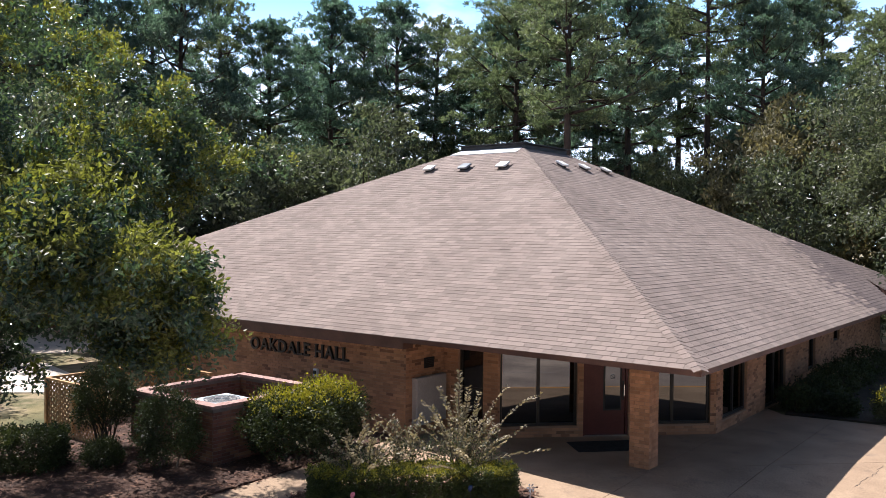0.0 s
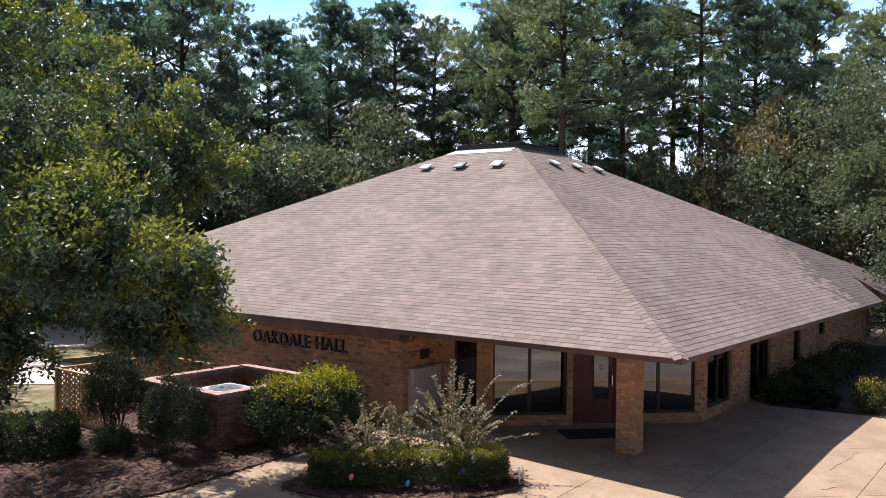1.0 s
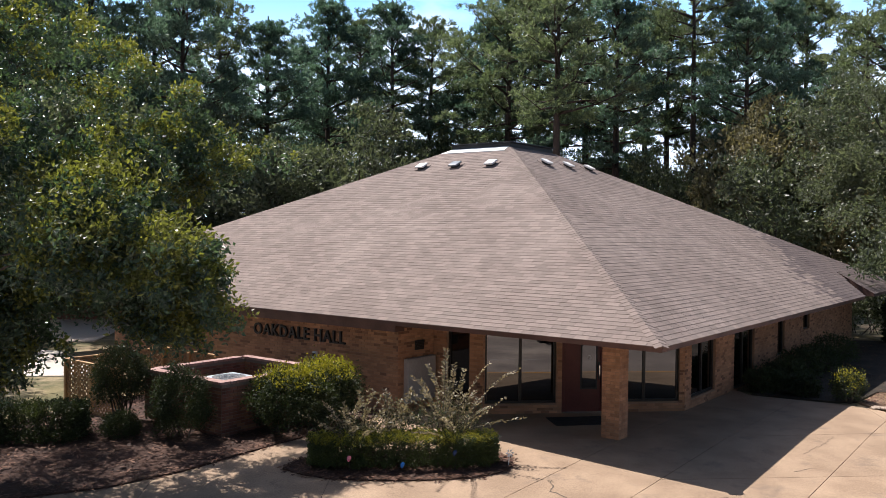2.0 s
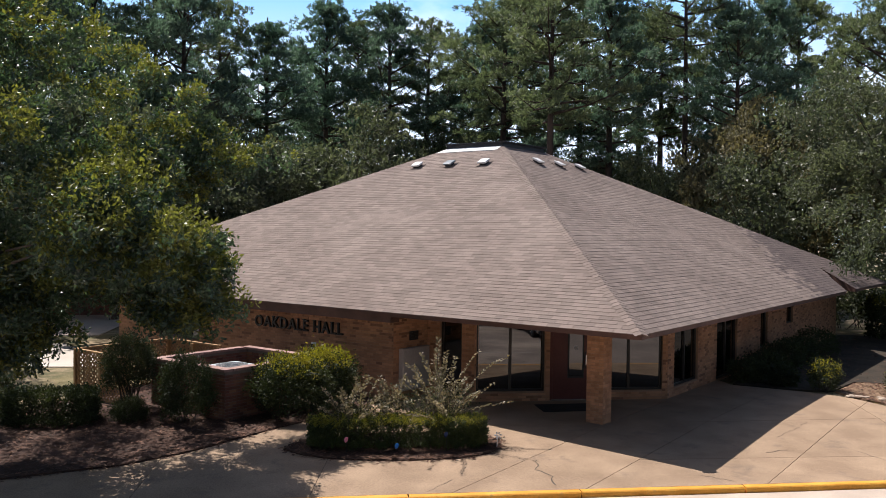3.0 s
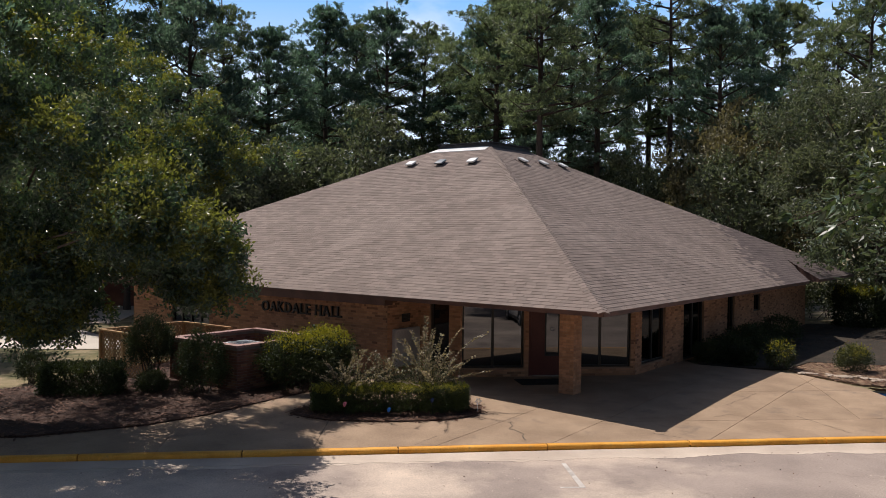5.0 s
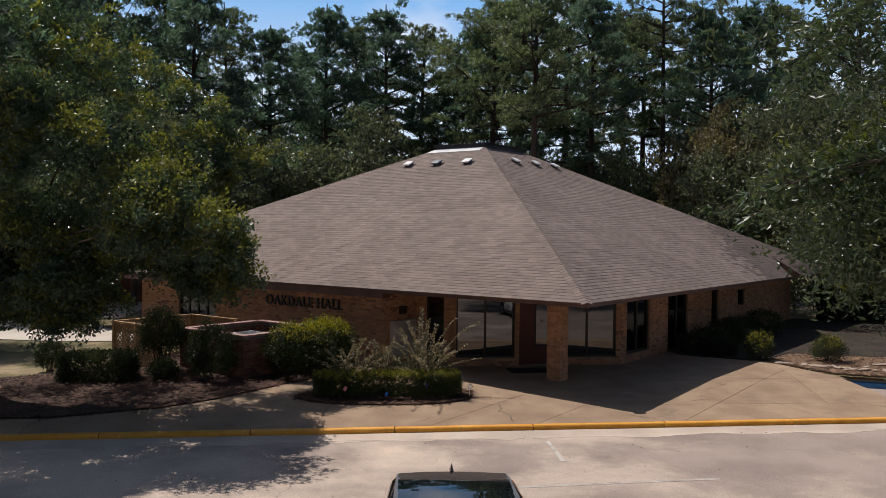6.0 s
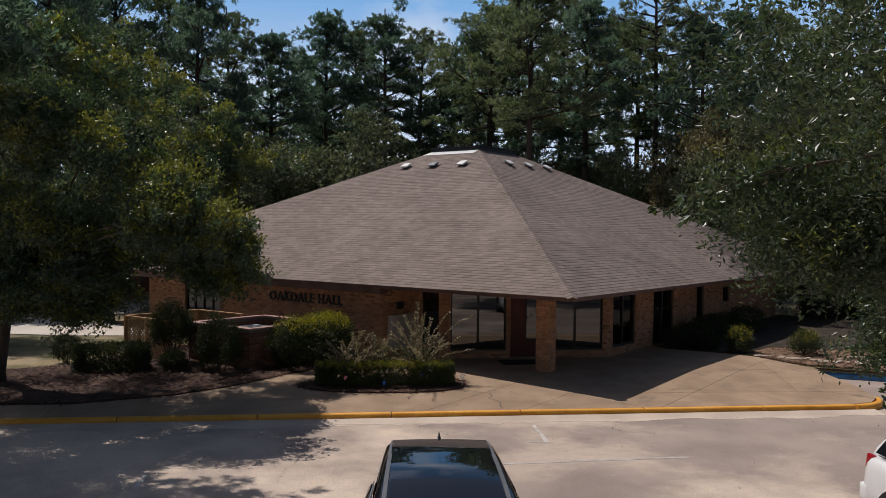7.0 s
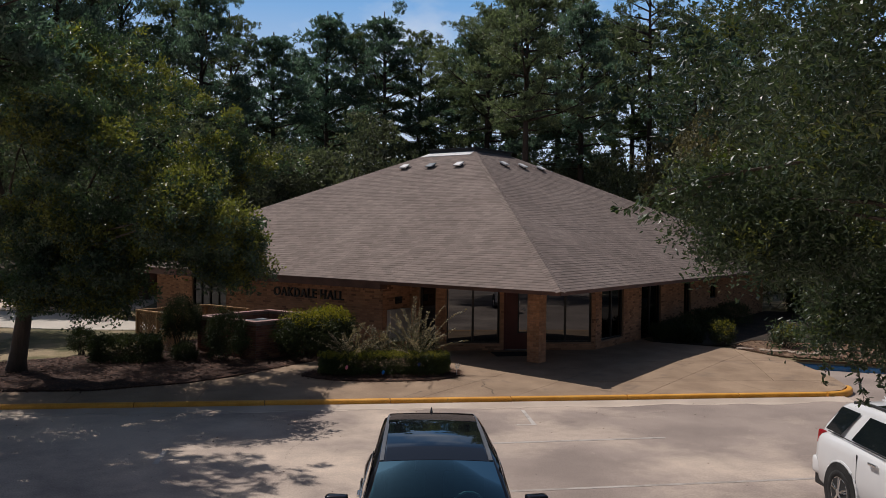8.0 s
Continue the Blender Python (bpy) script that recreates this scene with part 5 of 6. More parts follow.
for i, (x, y, h, k) in enumerate(PINES_WEST + PINES_EAST):
    m = pose(x, y, -0.05, 0, 0, rng.uniform(0, 360)) @ Matrix.Diagonal((h / 20 * rng.uniform(0.9, 1.12), h / 20 * rng.uniform(0.9, 1.12), h / 20, 1))
    if i < 4:
        src = kinds[i]
        src.matrix_basis = m
    else:
        copy = copy_thing(kinds[k], Matrix.Identity(4))
        copy.matrix_basis = m

# A tall pine with a long bare trunk and a thin, high crown.
high_pine = pine("very tall pine with a thin high crown", 37, H=24.5, base=0.62, rmax=4.6, boughs=24, tufts_each=13, open_low=0.4, mat=PINE_WARM)
high_pine.matrix_basis = pose(22.6, 50, -0.05)

# Broad-leaved trees at the wood's edge: plan place, height, reach, kind.
WOODS_WEST = [
     (-14.1, 34, 11, 4, 0), (-12.8, 38, 11, 4.2, 1), (-9.8, 38, 10.5, 4, 0), (-7.7, 41, 11.5, 4.6, 1), (-5.7, 45, 10, 4.2, 2), (-3.1, 42, 9, 3.6, 0), (-1, 45, 9.4, 3.6, 1),
     (1.3, 43, 11, 4.3, 2), (3.8, 48, 9, 3.4, 0), (7, 54, 9.5, 3.6, 1), (10.3, 56, 10, 3.8, 2), (13.4, 56, 10, 3.8, 0), (17.8, 56, 10, 3.8, 1)]
WOODS_EAST = [
     (19.1, 52, 9.3, 3.6, 0), (19.7, 48, 9.8, 3.2, 2), (23.2, 48, 9, 3.6, 1), (23.3, 44, 13, 3.8, 3), (26.2, 44, 14, 4.4, 3), (21.6, 38, 9, 3.6, 0), (27, 42, 12.5, 4.2, 2),
     (28.5, 40, 12, 4.2, 3), (28.2, 36, 12, 4.4, 1), (-2.9, 60, 9, 4, 0), (4.6, 66, 9, 4, 1), (17, 62, 11, 4, 2), (15.4, 52, 9, 3.2, 0)]
WOODS_BACK = [
     (5.5, 60, 11.5, 4.2, 1), (10.2, 62, 12.5, 4.4, 2), (-1.5, 64, 12, 4.4, 0),
     (28.6, 64, 10, 4, 0), (-6, 66, 14, 4.6, 2), (0.7, 72, 15, 5, 0), (8.6, 74, 12, 5, 1), (14, 68, 12, 4.8, 2), (20.9, 74, 12.5, 5, 1), (22.8, 66, 11.5, 4.6, 0), (24.2, 60, 11, 4.2, 2), (30, 62, 13, 4.6, 1)]
wood_kinds = [broadleaf("woodland_tree", "grey-green leafy tree at the wood's edge", Matrix.Identity(4), (3.6, 3.6, 4.0), 5.4, 50, 0.95, 14, 9, (0.25, 0.14), m, s, spread=0.15, inner=0.6, lump=0.4, gaps=-0.3, group="woodland edge")
              for s, m in ((41, WOOD_LEAF), (42, WOOD_LEAF), (43, WOOD_LEAF), (44, DRY_LEAF))]
for ob in wood_kinds[3:]:
    tagged(ob, "tall tree with browning autumn leaves")
used = set()
for x, y, h, r, k in WOODS_WEST + WOODS_EAST + WOODS_BACK:
    m = pose(x, y, -0.05, 0, 0, rng.uniform(0, 360)) @ Matrix.Diagonal((r / 4.0, r / 4.0, h / 10, 1))
    if k not in used:
        used.add(k)
        wood_kinds[k].matrix_basis = m
    else:
        copy_thing(wood_kinds[k], Matrix.Identity(4)).matrix_basis = m

# The oak beside the forecourt, its boughs hanging low over the yard.
rng_oak = np.random.default_rng(77)
low = lumps(rng_oak, 28, (1.2, 1.2, 0.65), 0.1, 0.25, 1.7, 9.0) + np.array([5.0, -1.4, 3.5])
side = lumps(rng_oak, 34, (1.35, 1.2, 1.15), 0.1, 0.35, 1.7, 7.0) + np.array([4.75, -1.3, 4.75])
upper = lumps(rng_oak, 18, (1.0, 1.0, 0.85), 0.1, 0.35, 1.7, 8.0) + np.array([5.55, 1.2, 5.8])
lobe = lumps(rng_oak, 40, (0.6, 0.75, 1.05), 0.1, 0.3, 1.7, 1.0) + np.array([5.85, -2.0, 3.1])
front = lumps(rng_oak, 18, (1.7, 1.3, 0.9), 0.1, 0.35, 1.7, 5.0) + np.array([2.2, -3.5, 5.75])
crest = lumps(rng_oak, 30, (2.0, 1.5, 0.7), 0.1, 0.35, 1.7, 6.0) + np.array([-1.4, -2.0, 7.3])
tier = lumps(rng_oak, 25, (1.35, 0.95, 0.9), 0.1, 0.7, 1.7, 5.0) + np.array([4.6, -3.8, 4.1])
drape = lumps(rng_oak, 20, (1.7, 1.0, 0.45), 0.1, 0.3, 1.7, 2.0) + np.array([2.0, -2.4, 2.6])
skirt = lumps(rng_oak, 30, (1.9, 1.2, 0.85), 0.1, 0.3, 1.7, 3.0) + np.array([2.1, -2.4, 3.75])
low2 = lumps(rng_oak, 26, (3.0, 1.8, 0.5), 0.2, 0.3, 1.7, 4.0) + np.array([1.9, -1.0, 3.3])
low4 = lumps(rng_oak, 16, (1.3, 0.7, 0.5), 0.1, 0.3, 1.7, 6.0) + np.array([0.9, -1.6, 2.25])
low3 = lumps(rng_oak, 24, (0.85, 0.8, 0.8), 0.1, 0.3, 1.7, 4.0) + np.array([2.75, -1.6, 2.3])
# Backlit yellow-green is put into leaf colour, thickest on the +x side.
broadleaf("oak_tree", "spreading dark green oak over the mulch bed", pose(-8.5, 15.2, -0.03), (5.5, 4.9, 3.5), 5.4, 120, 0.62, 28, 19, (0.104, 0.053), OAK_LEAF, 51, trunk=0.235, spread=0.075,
          inner=0.74, lump=0.5, gaps=-0.12, floor=-0.45, extra=np.concatenate([low, side, upper, lobe, tier, crest, front, skirt, drape, low2, low3, low4]), fork=(0.3, -0.1, 2.6), shift=(0.3, 0.4), fill=600, fill_leaf=(0.12, 0.06), lit_mat=OAK_LIT, lit_from=0.2, lit_lean=(0.06, -0.01, -0.04))
side_pine = pine("pine with a high crown beside the car park", 35, H=14.5, base=0.5, rmax=3.9, boughs=66, tufts_each=21)
side_pine.matrix_basis = pose(-9.3, 10.4, -0.25)
# Added, mostly hidden by the oak, to shade the lawn and shrubs.
broadleaf("woodland_tree", "leafy shade tree added on the lawn behind the oak", pose(-14.2, 23.2, -0.03), (3.6, 3.6, 3.0), 5.4, 60, 0.9, 17, 12, (0.2, 0.1), WOOD_LEAF, 56, trunk=0.15, inner=0.5, lump=0.35, floor=-0.6)
# A tree over the parked white car, of which the near side is seen.
rng_near = np.random.default_rng(78)
skirt = np.concatenate([lumps(rng_near, 40, (0.62, 0.5, 0.85), 0.1, 0.3, 1.7, 2.0) + np.array([-1.15, 4.15, 3.25]), lumps(rng_near, 10, (1.0, 0.5, 0.35), 0.1, 0.3, 1.7, 3.0) + np.array([-2.6, 3.3, 4.3]), lumps(rng_near, 10, (0.6, 0.6, 0.5), 0.1, 0.3, 1.7, 3.0) + np.array([-3.55, 3.1, 4.4]), lumps(rng_near, 14, (1.0, 0.35, 0.2), 0.1, 0.3, 1.7, 3.0) + np.array([-3.1, 3.0, 3.95])])
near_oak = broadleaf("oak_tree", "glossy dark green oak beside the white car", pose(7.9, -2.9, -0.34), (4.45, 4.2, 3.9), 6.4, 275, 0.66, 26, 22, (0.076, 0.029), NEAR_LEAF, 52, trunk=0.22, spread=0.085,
                     inner=0.66, lump=0.24, gaps=-0.38, extra=skirt, lit_mat=NEAR_LIT, lit_from=0.26, floor=-0.72, fork=(0, 0.2, 3.2), shift=(0.1, 0.5), fill=1400, fill_leaf=(0.14, 0.06))
# Twigs that hang below the crown, with rosettes of leaves along them.
tb, base, dirs = bmesh.new(), [], []
for hx, hy, drop_z, length in ((-1.5, 4.07, 3.6, 1.6), (-1.25, 4.27, 3.6, 1.3), (-0.95, 4.17, 3.6, 1.55), (-1.05, 3.87, 3.6, 1.2), (-1.7, 4.32, 3.8, 0.9), (-0.9, 4.37, 3.6, 1.3), (-1.4, 4.32, 3.5, 1.2), (-1.35, 3.77, 3.5, 1.0), (-1.65, 3.97, 4.0, 1.2), (-2.3, 3.3, 4.1, 0.7), (-2.9, 3.6, 4.1, 0.5)):
    sway = Vector(rng_near.normal(0, 0.10, 3))
    path = [Vector((hx, hy, drop_z + 0.5)) + sway * (k / 6) ** 2 * 2 - Vector((0, 0, (length + 0.5) * (k / 6) ** 0.9)) for k in range(7)]
    tube(tb, path, [0.012, 0.010, 0.008, 0.006, 0.005, 0.004, 0.002], 5)
    for k in range(int(24 * length)):
        u = (0.25 + 0.75 * (k + rng_near.random()) / (24 * length)) * 5.99
        p = path[int(u)].lerp(path[int(u) + 1], u - int(u))
        side_ = rng_near.normal(0, 1, 3) * np.array([1, 1, 0.4])
        side_ /= np.linalg.norm(side_)
        twig = np.array(p) + side_ * rng_near.uniform(0.03, 0.14) * (1.25 - u / 6)
        tube(tb, [p, Vector(twig)], [0.004, 0.002], 4)
        for _ in range(7):
            base.append(twig + rng_near.normal(0, 0.008, 3))
            dirs.append(side_ * 0.8 + rng_near.normal(0, 0.6, 3))
# a bough that reaches out level from the crown
for end, sag in (((-4.78, 3.65, 4.47), 0.1), ((-4.45, 3.75, 4.40), 0.14), ((-4.6, 3.4, 4.62), 0.06), ((-4.2, 3.5, 4.5), 0.12)):
    a, e = Vector((-3.2, 2.3, 5.0)), Vector(end)
    path = [a.lerp(e, k / 6) + Vector((0, 0, sag * math.sin(math.pi * k / 6))) for k in range(7)]
    tube(tb, path, [0.02, 0.017, 0.014, 0.011, 0.008, 0.005, 0.003], 5)
    for k in range(26):
        u = (0.3 + 0.7 * (k + rng_near.random()) / 26) * 5.99
        p = path[int(u)].lerp(path[int(u) + 1], u - int(u))
        side_ = rng_near.normal(0, 1, 3) * np.array([1, 1, 0.6])
        side_ /= np.linalg.norm(side_)
        twig = np.array(p) + side_ * rng_near.uniform(0.03, 0.16) * (1.2 - u / 8)
        tube(tb, [p, Vector(twig)], [0.004, 0.002], 4)
        for _ in range(8):
            base.append(twig + rng_near.normal(0, 0.012, 3))
            dirs.append(side_ * 0.7 + np.array(e - a) * 0.3 + rng_near.normal(0, 0.6, 3))
tagged(part("twig", tb, BARK, near_oak), kind="stuff")
v, f = long_leaves(rng_near, np.array(base), np.array(dirs), 0.085, 0.031)
tagged(mesh_np("hanging_leaves", v, f, NEAR_LEAF, near_oak), kind="stuff")
overhang = np.array([(-6.3, -5.2, 3.0), (-5.9, -4.7, 3.5), (-5.3, -4.0, 4.2), (-5.6, -2.6, 4.9), (-4.8, -3.0, 5.2)])
broadleaf("woodland_tree", "light green young tree by the side wall", pose(26.0, 32.6, -0.03), (5.0, 4.6, 4.7), 7.2, 110, 0.95, 16, 16, (0.17, 0.09), WOOD_LEAF, 53, trunk=0.17, inner=0.6, lump=0.4, gaps=-0.2, floor=-0.3, extra=overhang)
broadleaf("woodland_tree", "light green young tree beyond the side wall", pose(25.5, 27.0, -0.03), (3.9, 3.9, 3.8), 6.0, 70, 0.9, 17, 12, (0.2, 0.1), WOOD_LEAF, 54, trunk=0.15, inner=0.55, lump=0.35)

# Unseen trees added on the far side of the car park, to shade it and be mirrored in the windows and the cars.
for x, y, h, wide, k in ((17.5, -4.5, 9.5, 4.6, 0), (4.0, -24.0, 11, 4.8, 2), (13.0, -26.0, 11, 5.0, 1)):
    copy_thing(wood_kinds[k], Matrix.Identity(4)).matrix_basis = pose(x, y, LOW + 0.02, 0, 0, 40 * k + x) @ Matrix.Diagonal((wide / 4, wide / 4, h / 10, 1))


def bush(name, label, at, radii, clusters, per, leaf, mats, seed, boxy=False, group="", spread=0.07, stems=7, lift=0.0, inner=0.6, lump=0.18, top_share=0.0, top_from=0.45):
    """A shrub: stems and leaves; boxy ones are clipped flat. The upper leaves can take a second, lighter colour."""
    rng = np.random.default_rng(seed)
    b = thing(name, label, "shrub" if not boxy else "hedge", group)
    rx, ry, rz = radii
    if boxy:
        u = rng.uniform(-1, 1, (clusters * 3, 3))
        k = np.maximum(np.abs(u[:, 0]) ** 4 + np.abs(u[:, 1]) ** 4, np.abs(u[:, 2]) ** 6)
        c = u[(k < 1) & (k > 0.35)][:clusters] * np.array([rx, ry, rz])
    else:
        c = lumps(rng, clusters, radii, inner, lump, 2.2, seed * 0.91, -0.4, -0.75)
    c[:, 2] += rz + lift
    bm = bmesh.new()
    for _ in range(stems):
        t = c[rng.integers(len(c))]
        a = Vector((rng.uniform(-0.3, 0.3) * rx, rng.uniform(-0.3, 0.3) * ry, -0.05))
        tube(bm, [a, a.lerp(Vector(t), 0.5) + Vector((0, 0, 0.1)), Vector(t)], [0.018, 0.012, 0.004], 5)
    part("stem", bm, BARK, b)
    out = np.column_stack([c[:, 0] / rx, c[:, 1] / ry, (c[:, 2] - rz - lift) / rz]) * 0.6
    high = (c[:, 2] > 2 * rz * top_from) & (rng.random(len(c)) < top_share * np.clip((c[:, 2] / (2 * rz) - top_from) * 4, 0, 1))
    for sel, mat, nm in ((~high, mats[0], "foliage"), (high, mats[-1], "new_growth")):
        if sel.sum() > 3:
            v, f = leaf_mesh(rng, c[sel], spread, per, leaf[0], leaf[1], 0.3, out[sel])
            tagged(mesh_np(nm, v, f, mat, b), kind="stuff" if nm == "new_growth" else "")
    b.matrix_basis = at
    return b


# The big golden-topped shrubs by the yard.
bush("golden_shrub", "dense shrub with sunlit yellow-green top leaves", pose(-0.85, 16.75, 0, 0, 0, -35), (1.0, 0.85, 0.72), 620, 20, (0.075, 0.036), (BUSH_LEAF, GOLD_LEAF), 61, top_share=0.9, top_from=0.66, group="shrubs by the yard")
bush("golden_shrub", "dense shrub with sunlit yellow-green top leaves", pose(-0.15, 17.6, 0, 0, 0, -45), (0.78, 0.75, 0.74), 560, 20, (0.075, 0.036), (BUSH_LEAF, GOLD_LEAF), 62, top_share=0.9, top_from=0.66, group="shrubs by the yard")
bush("dark_shrub", "dark green shrub against the brick yard", pose(-3.12, 16.5, 0), (0.62, 0.5, 0.7), 520, 22, (0.052, 0.027), (BUSH_LEAF,), 63, spread=0.06, lump=0.4)
bush("dark_shrub", "tall dark shrub on bare stems by the lattice", pose(-4.65, 17.9, 0), (0.6, 0.56, 0.68), 520, 22, (0.052, 0.027), (BUSH_LEAF,), 64, stems=16, lift=0.36, spread=0.06, lump=0.35)
bush("dark_shrub", "small dark shrub in the mulch", pose(-4.36, 16.6, 0), (0.38, 0.36, 0.25), 220, 22, (0.045, 0.023), (BUSH_LEAF,), 65, spread=0.045)
bush("dark_shrub", "low clipped dark shrub in oak shade", pose(-6.0, 16.65, 0), (0.96, 0.5, 0.34), 1300, 13, (0.062, 0.036), (BUSH_LEAF,), 66, boxy=True, spread=0.045)
bush("dark_shrub", "round dark shrub in oak shade", pose(-7.62, 18.1, 0), (0.38, 0.38, 0.41), 260, 22, (0.045, 0.023), (BUSH_LEAF,), 68, spread=0.045)
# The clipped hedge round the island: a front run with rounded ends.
bush("clipped_hedge", "low clipped green hedge on the island bed", pose(1.33, 14.2, 0.03, 0, 0, -3), (1.76, 0.38, 0.245), 2600, 20, (0.036, 0.024), (HEDGE_LEAF, HEDGE_LIT), 71, boxy=True, spread=0.03, stems=30, top_share=0.75, top_from=0.72)


def arching_shrub(at, seed, size, count, label, lean=0.6):
    """A shrub of long arching shoots with small pale leaves in two rows."""
    rng = np.random.default_rng(seed)
    b = thing("arching_shrub", label, "shrub", "island shrubs", at=at)
    pts, dirs = [], []
    for i in range(count):
        az = rng.uniform(0, 2 * np.pi)
        long = rng.random() < 0.3
        reach = size * rng.uniform(0.2, 1.0) * lean * (1.3 if long else 0.8)
        rise = size * rng.uniform(0.55, 1.1) * (1.0 if long else 0.72) * (1.2 - 0.6 * reach / size)
        d = Vector((math.cos(az), math.sin(az), 0))
        sway = Vector((-d.y, d.x, 0)) * rng.uniform(-0.25, 0.25) * size
        root = Vector((rng.uniform(-0.2, 0.2), rng.uniform(-0.15, 0.15), 0))
        bend = rng.uniform(0.2, 0.75)
        path = [root + d * reach * t ** 1.4 + sway * t * t + Vector((0, 0, rise * ((1 + bend) * t - bend * t * t))) for t in (0, 0.2, 0.4, 0.6, 0.8, 1.0)]
        part("shoot", tube(bmesh.new(), path, [0.010, 0.008, 0.007, 0.005, 0.004, 0.002], 4), BARK, b)
        n = 2 * int((11 if long else 8) * size)
        for k in range(n):
            t = 0.3 + 0.7 * (k // 2) / (n / 2)
            j = min(4, int(t * 5))
            p = path[j].lerp(path[j + 1], t * 5 - j)
            run = (path[j + 1] - path[j]).normalized()
            side = run.cross(Vector((0, 0, 1))).normalized() * (1 if k % 2 else -1)
            pts.append(np.array(p))
            dirs.append(np.array(side + run * 0.7 + Vector((0, 0, rng.uniform(-0.2, 0.5)))) * 6.0)
    v, f = leaf_mesh(rng, np.array(pts), 0.004, 1, 0.082, 0.05, 0.0, np.array(dirs))
    tagged(mesh_np("foliage", v, f, PALE_LEAF, b), kind="stuff")
    inner = lumps(rng, 200, (size * 0.42, size * 0.38, size * 0.26), 0.2, 0.3, 2.0, seed) + np.array([0, 0, size * 0.3])
    v, f = leaf_mesh(rng, inner, 0.08, 9, 0.045, 0.022, 0.3)
    tagged(mesh_np("inner_foliage", v, f, BUSH_LEAF, b), kind="stuff")
    return b


arching_shrub(pose(2.25, 14.6, 0.03), 81, 1.95, 40, "arching shrub with pale pinkish leaf shoots", 0.72)
arching_shrub(pose(0.42, 14.5, 0.03), 82, 1.5, 30, "arching shrub with pale grey-green shoots", 0.75)
arching_shrub(pose(1.3, 14.8, 0.03), 83, 1.6, 11, "arching shrub with reddish upright shoots", 0.45)

# Shrubs along the shaded side wall and at the stone bed.
for x, y, r, h, s in ((11.9, 20.45, 0.55, 0.3, 91), (12.9, 21.2, 0.6, 0.36, 92), (13.9, 22.1, 0.65, 0.48, 93), (15.2, 23.4, 0.7, 0.42, 94), (16.7, 24.8, 0.75, 0.5, 95), (12.6, 19.8, 0.42, 0.26, 96)):
    bush("dark_shrub", "dark shrub against the shaded side wall", pose(x, y, 0), (r, r, h), 200, 12, (0.085, 0.043), (BUSH_LEAF,), s, group="side wall shrubs")
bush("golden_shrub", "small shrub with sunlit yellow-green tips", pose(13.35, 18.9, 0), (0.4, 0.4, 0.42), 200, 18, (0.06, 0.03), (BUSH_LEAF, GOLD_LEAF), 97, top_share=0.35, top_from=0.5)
bush("golden_shrub", "round shrub with yellow-green tips on the straw", pose(15.4, 18.35, 0), (0.5, 0.47, 0.37), 240, 18, (0.06, 0.03), (BUSH_LEAF, HEDGE_LIT), 98, top_share=0.5, top_from=0.5)
# Sunlight on these hedge tops is painted with the lighter leaves.
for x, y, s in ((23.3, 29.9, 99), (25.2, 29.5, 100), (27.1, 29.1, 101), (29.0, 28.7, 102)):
    bush("tall_hedge", "tall clipped hedge beyond the side wall", pose(x, y, 0, 0, 0, -10), (1.0, 0.8, 0.85), 560, 12, (0.13, 0.07), (BUSH_LEAF, HEDGE_LIT), s, boxy=True, group="far hedge", top_share=1.0, top_from=0.78)

for k, (x, y, r, h) in enumerate(((23.5, 33.5, 2.3, 1.5), (27.5, 32.5, 2.4, 1.7), (31.5, 31.0, 2.4, 1.6), (35.0, 28.5, 2.4, 1.5))):
    bush("woodland_shrub", "tall leafy undergrowth at the wood's edge", pose(x, y, 0), (r, 1.8, h), 420, 18, (0.16, 0.085), (WOOD_LEAF,), 110 + k, group="undergrowth", spread=0.16, inner=0.4)

# A white toy windmill on a stick at the hedge's end.
mx, my = 3.28, 13.95
mill = thing("garden_pinwheel", "small white garden pinwheel on a thin stick", "pinwheel", at=pose(mx, my, pave(mx, my) - 0.02))
part("stick", tube(bmesh.new(), [Vector((0, 0, 0)), Vector((0.02, 0, 0.28))], [0.008, 0.007], 6), WHITE_METAL, mill)
for k in range(6):
    a = k * math.pi / 3
    u, w_ = Vector((math.cos(a), -0.25, math.sin(a))), Vector((-math.sin(a), -0.35, math.cos(a)))
    bm = bmesh.new()
    hub = Vector((0.02, -0.015, 0.29))
    outer = [hub + u * r + w_ * q for r, q in ((0.012, 0.0), (0.045, 0.024), (0.076, 0.012), (0.08, -0.008), (0.045, -0.012))]
    top = [bm.verts.new(p) for p in outer]
    low_ = [bm.verts.new(p + Vector((0, 0.004, 0))) for p in outer]
    bm.faces.new(top)
    bm.faces.new(list(reversed(low_)))
    for q in range(5):
        bm.faces.new((top[q], top[(q + 1) % 5], low_[(q + 1) % 5], low_[q]))
    part("petal", bm, WHITE_METAL, mill)
# Marker flags in the island bed.
for x, y, z, mat, label in ((0.3, 13.74, 0.26, PINK, "small pink marker flag on a wire"), (1.27, 13.74, 0.12, BLUE_FLAG, "small blue marker flag on a wire"), (2.23, 13.74, 0.32, NAVY_FLAG, "small dark blue marker flag on a wire")):
    fl = thing("marker_flag", label, "flag", "marker flags", at=pose(x, y, pave(x, y)))
    part("wire", tube(bmesh.new(), [(0, 0, 0), (0.01, 0, z * 0.6), (0, 0, z + 0.06)], [0.004, 0.004, 0.004], 5), BLACK_METAL, fl)
    bm = bmesh.new()
    bmesh.ops.create_icosphere(bm, subdivisions=2, radius=0.05)
    for v in bm.verts:
        v.co = Vector((v.co.x * 0.8 + 0.2 * v.co.z, v.co.y * 0.45, v.co.z * 1.15 + z + 0.03 + 0.25 * abs(v.co.x)))
    part("flag", bm, mat, fl)

